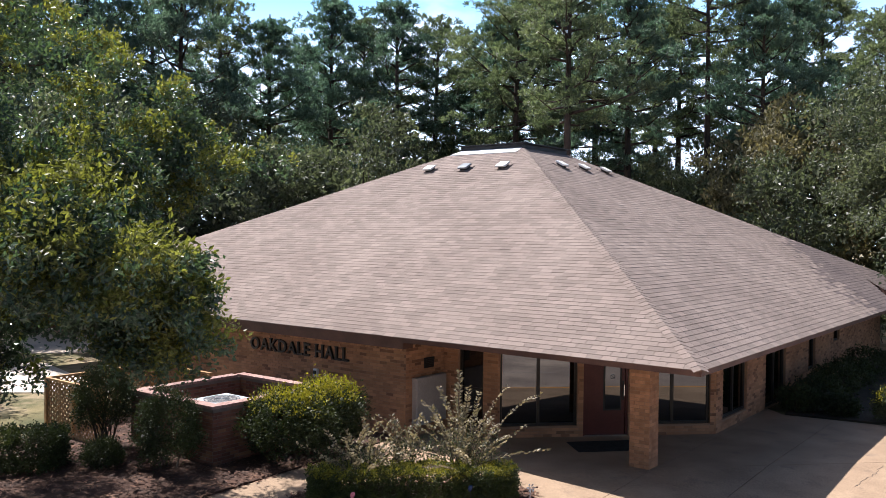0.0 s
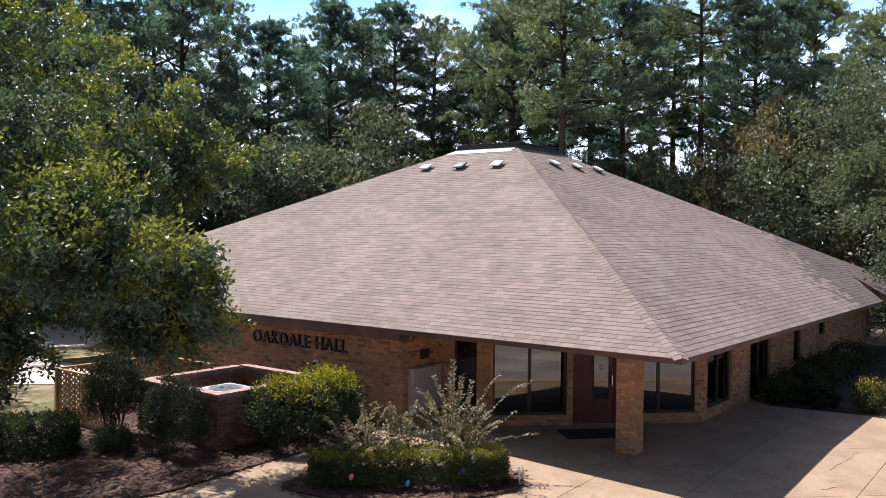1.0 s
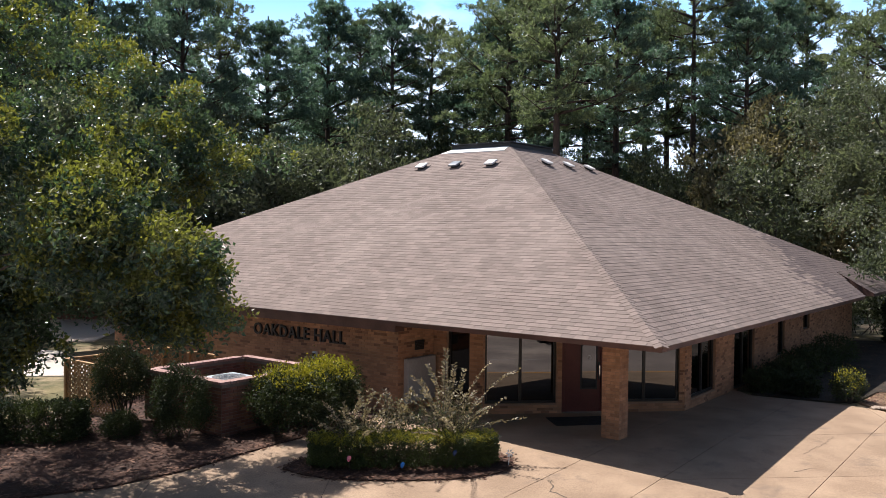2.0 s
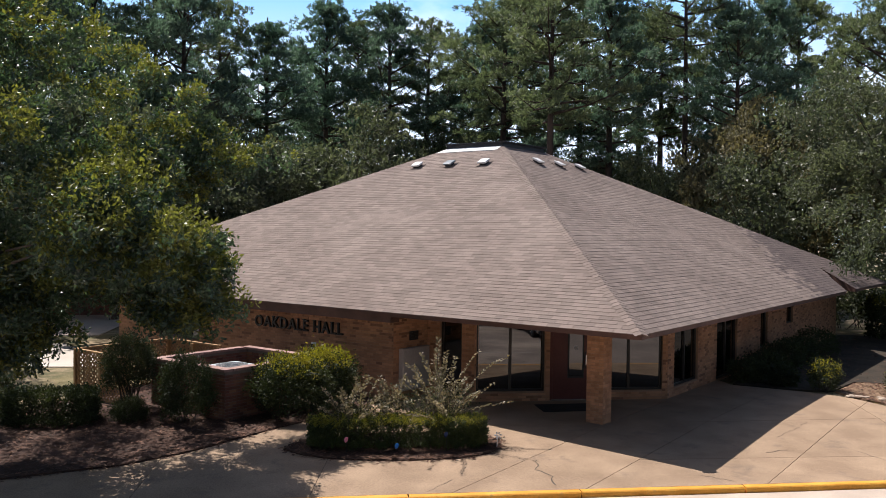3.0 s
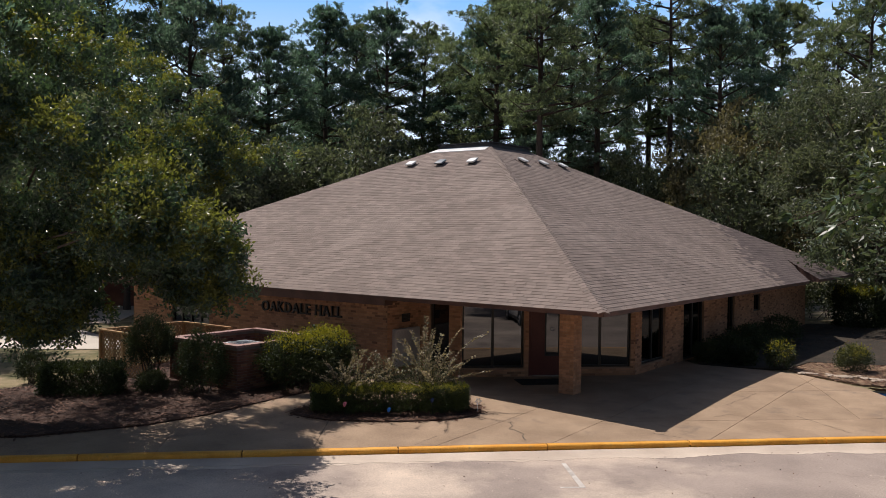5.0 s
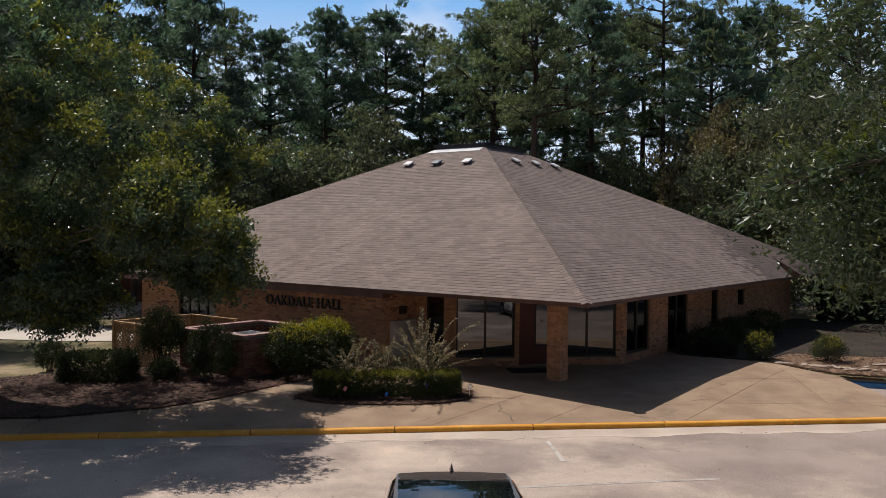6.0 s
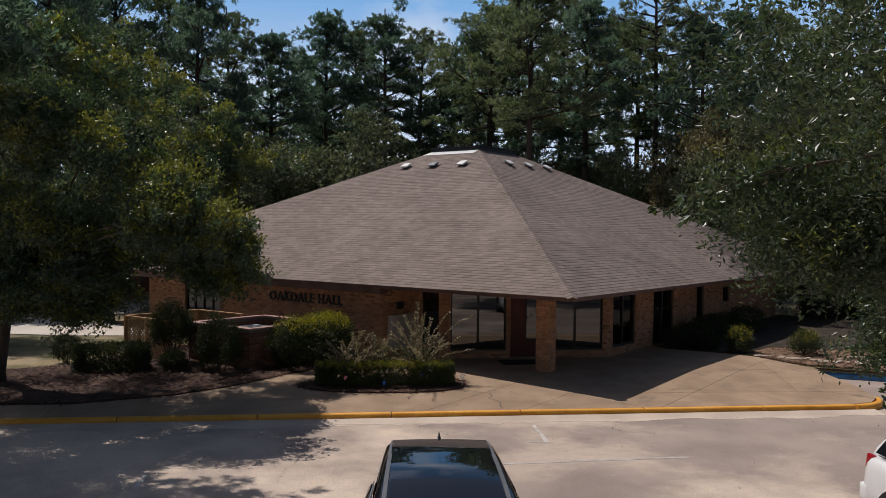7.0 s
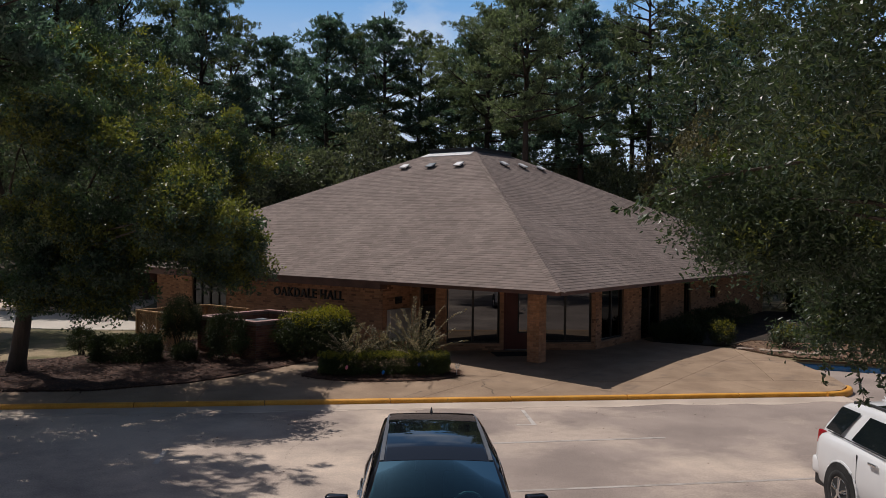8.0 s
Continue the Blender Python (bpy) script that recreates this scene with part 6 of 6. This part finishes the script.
# ---- parked cars ----
DARK_GLASS = material("dark car window", (0.008, 0.012, 0.014), (0.012, 0.016, 0.018), 2, 30, 0.03, 0, grain=0, ior=1.62)

SCREEN_GLASS = glass("green-tinted windscreen", (0.16, 0.42, 0.47), 1.5, coat=(0.32, 0.62, 0.72))
ROOF_GLASS = material("glossy black roof glass", (0.004, 0.005, 0.007), (0.005, 0.006, 0.008), 2, 30, 0.02, 0, grain=0, ior=1.5)
RAIL_SILVER = material("satin grey roof rail", (0.15, 0.155, 0.165), (0.19, 0.195, 0.205), 4, 40, 0.45, 0.02, metal=0.6)


def loft(bm, rings, cap=True):
    vs = [[bm.verts.new(p) for p in r] for r in rings]
    n = len(vs[0])
    for r0, r1 in zip(vs, vs[1:]):
        for k in range(n):
            bm.faces.new((r0[k], r0[(k + 1) % n], r1[(k + 1) % n], r1[k]))
    if cap:
        bm.faces.new(vs[-1])
        bm.faces.new(list(reversed(vs[0])))
    return bm


def patch(bm, corners, nu=6, nv=4, bow=0.0, thick=0.0):
    """A gently bowed four-cornered panel."""
    a, b, c, d = (Vector(p) for p in corners)
    n = (b - a).cross(d - a).normalized()
    n = n if n.z > 0 else -n
    g = []
    for j in range(nv + 1):
        row = []
        for i in range(nu + 1):
            u, v = i / nu, j / nv
            p = a.lerp(b, u).lerp(d.lerp(c, u), v) + n * bow * 4 * u * (1 - u)
            row.append(bm.verts.new(p))
        g.append(row)
    for j in range(nv):
        for i in range(nu):
            bm.faces.new((g[j][i], g[j][i + 1], g[j + 1][i + 1], g[j + 1][i]))
    return bm


def car(name, label, at, paint, length, width, height, rail_mat, spokes=5, boxy=0.0):
    """A crossover: lofted body and cabin, windows, wheels, mirrors, lamps, roof rails. Local y runs forwards."""
    c = thing(name, label, "car", "parked cars", at=at)
    black = paint is CAR_BLACK
    hl, hw, belt = length / 2, width / 2, height * (0.60 + 0.055 * boxy)
    bm, rings = bmesh.new(), []
    for y, w, top, low in ((-hl, 0.86, belt * 0.86, 0.42), (-hl + 0.05, 0.93, belt * 0.93, 0.32), (-hl + 0.2, 0.975, belt * 0.985, 0.26), (-hl + 0.7, 1.0, belt, 0.22), (-0.6, 0.985, belt * 0.985, 0.2), (0.5, 0.985, belt * 0.97, 0.2),
                           (1.15, 1.0, belt * 0.955, 0.2), (hl - 0.75, 0.99, belt * 0.90, 0.22), (hl - 0.3, 0.93, belt * 0.80, 0.24), (hl - 0.08, 0.82, belt * 0.68, 0.28), (hl, 0.70, belt * 0.60, 0.34)):
        x = w * hw
        half = [(x * 0.90, low), (x * 0.97, low + 0.08), (x, (low + top) / 2), (x * 0.992, top - 0.16), (x * 0.97, top - 0.06), (x * 0.93, top - 0.015), (x * 0.86, top), (x * 0.45, top + 0.02)]
        rings.append([(u, y, z) for u, z in half] + [(-u, y, z) for u, z in reversed(half)])
    part("body", loft(bm, rings), paint, c, smooth=True)
    # the cabin: arches from belt to belt, set one behind the other
    back = -hl + 0.34 - 0.02 * boxy
    stations = [(-hl + 0.08, belt - 0.02, 0.02, 0.90), (-hl + 0.13, belt + 0.16, 0.10, 0.90), (back - 0.06, height - 0.20, 0.10, 0.84), (back, height - 0.11, 0.11, 0.845), (back + 0.16, height - 0.055, 0.11, 0.87), (back + 0.5, height - 0.008, 0.10, 0.935),
                (-1.0, height, 0.10, 0.97), (-0.5, height - 0.012, 0.10, 0.99), (0.0, height - 0.048, 0.10, 1.0), (0.42, height - 0.10, 0.10, 1.0), (0.85, belt + 0.52 * (height - 0.10 - belt), 0.06, 1.0), (1.28, belt - 0.01, 0.02, 1.0)]

    def shoulder(z):
        return 0.93 - (0.175 + 0.03 * boxy) * max(0.0, min(1.0, (z - belt) / (height - 0.1 - belt)))

    bm, arches = bmesh.new(), []
    for y, z, drop, taper in stations:
        wb, wr = 0.93 * hw * taper, shoulder(z - drop) * hw * taper
        half = [(wb, belt - 0.03), ((wb + wr) / 2, (belt - 0.03 + z - drop) / 2), (wr, z - drop), (wr * 0.965, z - drop * 0.5), (wr * 0.89, z - drop * 0.2), (wr * 0.5, z - drop * 0.03), (0.0, z)]
        arches.append([bm.verts.new((u, y, q)) for u, q in half] + [bm.verts.new((-u, y, q)) for u, q in reversed(half[:-1])])
    n = len(arches[0])
    for k0, (r0, r1) in enumerate(zip(arches, arches[1:])):
        for k in range(n - 1):
            if k0 >= 9 and 4 <= k <= 7:          # left open under the windscreen
                continue
            bm.faces.new((r0[k], r0[k + 1], r1[k + 1], r1[k]))
    bm.faces.new(list(reversed(arches[0])))
    part("cabin", bm, paint, c, smooth=True)

    def side(y, t, sgn, off=0.02):
        z = belt + 0.03 + (height - 0.135 - belt) * t
        taper = 1.0 - 0.085 * max(0.0, min(1.0, (-0.3 - y) / 1.7))
        return (sgn * (shoulder(z) * hw * taper + off), y, z)

    wins = ((-hl + 0.20, -hl + 0.66, -hl + 0.44, -hl + 0.98), (-hl + 0.98, -0.16, -hl + 1.24, -0.13), (-0.05, 0.98, -0.03, 0.44)) if boxy else \
           ((-hl + 0.42, -hl + 0.82, -hl + 0.62, -hl + 0.90), (-hl + 0.90, -0.16, -hl + 0.98, -0.13), (-0.05, 0.98, -0.03, 0.44))
    for sgn in (-1, 1):
        for b0, b1, t0, t1 in wins:
            part("side_window", patch(bmesh.new(), [side(b0, 0.04, sgn), side(b1, 0.04, sgn), side(t1, 0.92, sgn), side(t0, 0.92, sgn)]), DARK_GLASS, c, "dark tinted glass")
        trim = tube(bmesh.new(), [side(-hl + 0.30, 0.0, sgn, 0.02), side(-0.3, 0.0, sgn, 0.02), side(1.02, 0.0, sgn, 0.02)], [0.010] * 3, 5)
        part("window_trim", trim, CHROME if black else TRIM_BLACK, c)
    bm = patch(bmesh.new(), [(-0.90 * hw, 1.30, belt + 0.0), (0.90 * hw, 1.30, belt + 0.0), (0.69 * hw, 0.43, height - 0.110), (-0.69 * hw, 0.43, height - 0.110)], 8, 6, 0.03)
    part("windscreen", bm, SCREEN_GLASS, c, "green-tinted glass", True)
    for q, (dx, back_) in enumerate(((-0.36, -0.2), (0.36, -0.2))):
        seat = part("seat", box(bmesh.new(), (dx - 0.25, back_ - 0.09, belt - 0.05), (dx + 0.25, back_ + 0.09, belt + 0.27), None, 0.05), SEAT, c)
        part("headrest", box(bmesh.new(), (dx - 0.13, back_ - 0.05, belt + 0.28), (dx + 0.13, back_ + 0.06, belt + 0.43), None, 0.04), SEAT, seat)
    part("dashboard", box(bmesh.new(), (-0.72, 0.62, belt - 0.1), (0.72, 1.0, belt + 0.07), None, 0.05), SEAT, c)
    wheel_ring = [(-0.36 + 0.18 * math.cos(a), 0.52 + 0.06 * math.sin(a), belt + 0.10 + 0.17 * math.sin(a)) for a in (2 * math.pi * k / 20 for k in range(21))]
    part("steering_wheel", tube(bmesh.new(), wheel_ring, [0.014] * 21, 6), PANEL_GREY, c)
    bm = box(bmesh.new(), (-0.13, 0.70, belt + 0.074), (0.02, 0.80, belt + 0.080))
    part("paper", bm, WHITE_METAL, c, "white slip of paper on the dashboard")
    bm = patch(bmesh.new(), [(0.76 * hw, -hl + 0.105, belt + 0.10), (-0.76 * hw, -hl + 0.105, belt + 0.10), (-0.60 * hw, back - 0.085, height - 0.19), (0.60 * hw, back - 0.085, height - 0.19)], 8, 4, 0.012)
    part("rear_window", bm, DARK_GLASS, c, "dark tinted glass", True)

    def roof_z(y):
        for (y0, za, *_a), (y1, zb, *_b) in zip(stations, stations[1:]):
            if y0 <= y <= y1:
                return za + (zb - za) * (y - y0) / (y1 - y0)

    # the roof's glass panel, sloping gently forwards
    bm, grid = bmesh.new(), []
    y0, y1 = (back + 0.30, 0.40) if black else (back + 0.75, 0.2)
    for q in range(15):
        v = q / 14
        y = y0 + (y1 - y0) * v
        base = height + 0.010 - 0.135 * max(0.0, (y + 1.15) / 1.57) ** 1.7 - 0.03 * max(0.0, (-1.15 - y) / 0.6) ** 2
        grid.append([bm.verts.new(((0.615 if black else 0.575) * hw * (i / 5 - 1), y, max(base, roof_z(y) + 0.006) - 0.016 * (i / 5 - 1) ** 2)) for i in range(11)])
    for q in range(14):
        for i in range(10):
            bm.faces.new((grid[q][i], grid[q][i + 1], grid[q + 1][i + 1], grid[q + 1][i]))
    part("roof_panel", bm, ROOF_GLASS if black else DARK_GLASS, c, "glossy dark glass roof panel", True)
    for sgn in (-1, 1):
        bm = bmesh.new()
        lift = 0.0 if black else 0.022
        pts = []
        for k in range(9):
            y = back + 0.28 + ((0.10 if black else 0.20) - back) * k / 8
            pts.append((sgn * (0.665 if black else 0.65) * hw * (1.0 - 0.085 * (1 - k / 8)), y, roof_z(min(y, 0.42)) - 0.012 + lift * math.sin(math.pi * k / 8) ** 0.5))
        if black:
            for (xa, ya, za), (xb, yb, zb) in zip(pts, pts[1:]):
                vs = [bm.verts.new(c) for c in ((xa - 0.022, ya, za + 0.005), (xa + 0.022, ya, za + 0.005), (xb + 0.022, yb, zb + 0.005), (xb - 0.022, yb, zb + 0.005),
                                                (xa - 0.032, ya, za - 0.03), (xa + 0.032, ya, za - 0.03), (xb + 0.032, yb, zb - 0.03), (xb - 0.032, yb, zb - 0.03))]
                for q in ((0, 1, 2, 3), (0, 3, 7, 4), (1, 5, 6, 2), (0, 4, 5, 1), (3, 2, 6, 7)):
                    bm.faces.new([vs[k] for k in q])
        else:
            tube(bm, pts, [0.024] * 9, 8)
        part("roof_rail", bm, rail_mat, c, "roof rail")
        mir = part("mirror", box(bmesh.new(), (-0.125, -0.08, -0.075), (0.125, 0.08, 0.095), None, 0.04), paint, c, smooth=True)
        mir.matrix_basis = pose(sgn * (hw + 0.17), 0.68 if black else 0.80, belt + (0.18 if black else 0.12), 0, 0, -8 * sgn)
        part("mirror_glass", box(bmesh.new(), (-0.085, -0.078, -0.055), (0.085, -0.071, 0.06)), CHROME, mir)
        part("mirror_arm", box(bmesh.new(), (-0.24 if sgn > 0 else 0.05, -0.03, -0.06), (-0.05 if sgn > 0 else 0.24, 0.03, -0.02)), TRIM_BLACK, mir)
        tl = part("tail_light", box(bmesh.new(), (-0.04, -0.06, -0.12), (0.04, 0.06, 0.12), None, 0.03), TAIL_RED, c, "red tail light")
        tl.matrix_basis = pose(sgn * (0.868 if boxy else 0.76) * hw, -hl + 0.11, belt * 0.90, -8, 0, 14 * sgn)
        hd = part("head_light", box(bmesh.new(), (-0.14, -0.12, -0.06), (0.14, 0.12, 0.06), None, 0.03), LAMP_CLEAR, c, "clear head light")
        hd.matrix_basis = pose(sgn * 0.70 * hw, hl - 0.14, belt * 0.66, 0, 0, -20 * sgn)
        for y in (-0.62, 0.40):
            hnd = part("door_handle", box(bmesh.new(), (-0.022, -0.10, -0.018), (0.022, 0.10, 0.018), None, 0.012), CHROME, c)
            hnd.matrix_basis = pose(sgn * (0.985 * hw + 0.012), y, belt - 0.12)
        for y0, y1 in ((-1.05, 0.05), (0.05, 1.05)):
            bm = box(bmesh.new(), (sgn * 0.988 * hw - 0.012, y0 - 0.003, 0.42), (sgn * 0.988 * hw + 0.004, y0 + 0.003, belt - 0.09))
            part("door_seam", bm, TRIM_BLACK, c)
        part("sill", box(bmesh.new(), (sgn * 0.985 * hw - 0.03, -1.0, 0.19), (sgn * 0.985 * hw + 0.015, 1.0, 0.34), None, 0.012), TRIM_BLACK, c)
        for y in (-hl + 0.90, hl - 0.93):
            arch = bmesh.new()
            ring = [(sgn * (hw - (0.0 if black else 0.022)), y + 0.45 * math.cos(a), 0.35 + 0.45 * math.sin(a)) for a in (math.pi * k / 14 for k in range(15))]
            tube(arch, ring, [0.026 if black else 0.032] * 15, 8)
            part("wheel_arch", arch, TRIM_BLACK if paint is CAR_BLACK else paint, c)
            hole = bmesh.new()
            bmesh.ops.create_cone(hole, cap_ends=True, segments=28, radius1=0.44, radius2=0.44, depth=0.26, matrix=pose(sgn * (hw - 0.112), y, 0.35, 0, 90, 0))
            part("wheel_well", hole, RUBBER, c)
            wheel = bmesh.new()
            prof = [(0.22, -0.10), (0.30, -0.115), (0.335, -0.10), (0.345, -0.05), (0.345, 0.05), (0.335, 0.10), (0.30, 0.115), (0.22, 0.10)]
            segs = 28
            loft(wheel, [[(0.0 + u, r * math.cos(2 * math.pi * k / segs), r * math.sin(2 * math.pi * k / segs)) for r, u in prof] for k in range(segs)] , cap=False)
            n = len(prof)
            wv = list(wheel.verts)
            wheel.verts.ensure_lookup_table()
            for k in range(n):
                wheel.faces.new((wv[(segs - 1) * n + k], wv[(segs - 1) * n + (k + 1) % n], wv[(k + 1) % n], wv[k]))
            w = part("wheel", wheel, RUBBER, c, "black tyre", True)
            w.matrix_basis = pose(sgn * (hw - 0.085), y, 0.345)
            rim = bmesh.new()
            bmesh.ops.create_cone(rim, cap_ends=True, segments=28, radius1=0.235, radius2=0.235, depth=0.06, matrix=pose(sgn * 0.05, 0, 0, 0, 90, 0))
            part("rim_dish", rim, TRIM_BLACK, w)
            sp = bmesh.new()
            for k in range(spokes):
                a = 2 * math.pi * k / spokes + 0.3
                for da_ in (-0.13, 0.13):
                    tube(sp, [(sgn * 0.105, 0.03 * math.cos(a), 0.03 * math.sin(a)), (sgn * 0.092, 0.225 * math.cos(a + da_), 0.225 * math.sin(a + da_))], [0.022, 0.017], 6)
            ringp = [(sgn * 0.09, 0.228 * math.cos(2 * math.pi * k / 28), 0.228 * math.sin(2 * math.pi * k / 28)) for k in range(29)]
            tube(sp, ringp, [0.016] * 29, 6)
            bmesh.ops.create_cone(sp, cap_ends=True, segments=14, radius1=0.05, radius2=0.05, depth=0.03, matrix=pose(sgn * 0.11, 0, 0, 0, 90, 0))
            part("rim", sp, CHROME, w, "bright alloy rim")
    fin = bmesh.new()
    box(fin, (-0.02, -0.09, 0), (0.02, 0.06, 0.02))
    tube(fin, [(0, 0.05, 0.015), (0, -0.02, 0.045), (0, -0.07, 0.075)], [0.022, 0.014, 0.006], 6)
    f = part("antenna", fin, paint, c)
    f.matrix_basis = pose(0, back + 0.2, roof_z(back + 0.2) - 0.004)
    bump = part("bumper", box(bmesh.new(), (-0.95 * hw, -hl - 0.07, 0.40), (0.95 * hw, -hl + 0.22, 0.68), None, 0.06), paint, c, smooth=True)
    part("bumper_skirt", box(bmesh.new(), (-0.9 * hw, -hl - 0.04, 0.22), (0.9 * hw, -hl + 0.3, 0.40), None, 0.03), TRIM_BLACK, bump)
    part("grille", box(bmesh.new(), (-0.45 * hw, hl - 0.06, 0.40), (0.45 * hw, hl + 0.012, 0.62), None, 0.02), TRIM_BLACK, c)
    part("plate", box(bmesh.new(), (-0.16, -hl - 0.012, 0.62), (0.16, -hl + 0.10, 0.78)), WHITE_METAL, c)
    return c


car("parked_car", "glossy black crossover with silver roof rails", pose(1.07, 1.1, ROAD, 0, 0, 174.6), CAR_BLACK, 4.75, 1.88, 1.70, RAIL_SILVER)
car("parked_car", "white crossover with black roof rails and alloy wheels", pose(8.28, 1.42, ROAD, 0, 0, 176), CAR_WHITE, 4.70, 1.86, 1.69, TRIM_BLACK, boxy=1.0)

# ---- the roof's tabs, course by course ----
shingle_slope(True, LEFT, A1, 170)
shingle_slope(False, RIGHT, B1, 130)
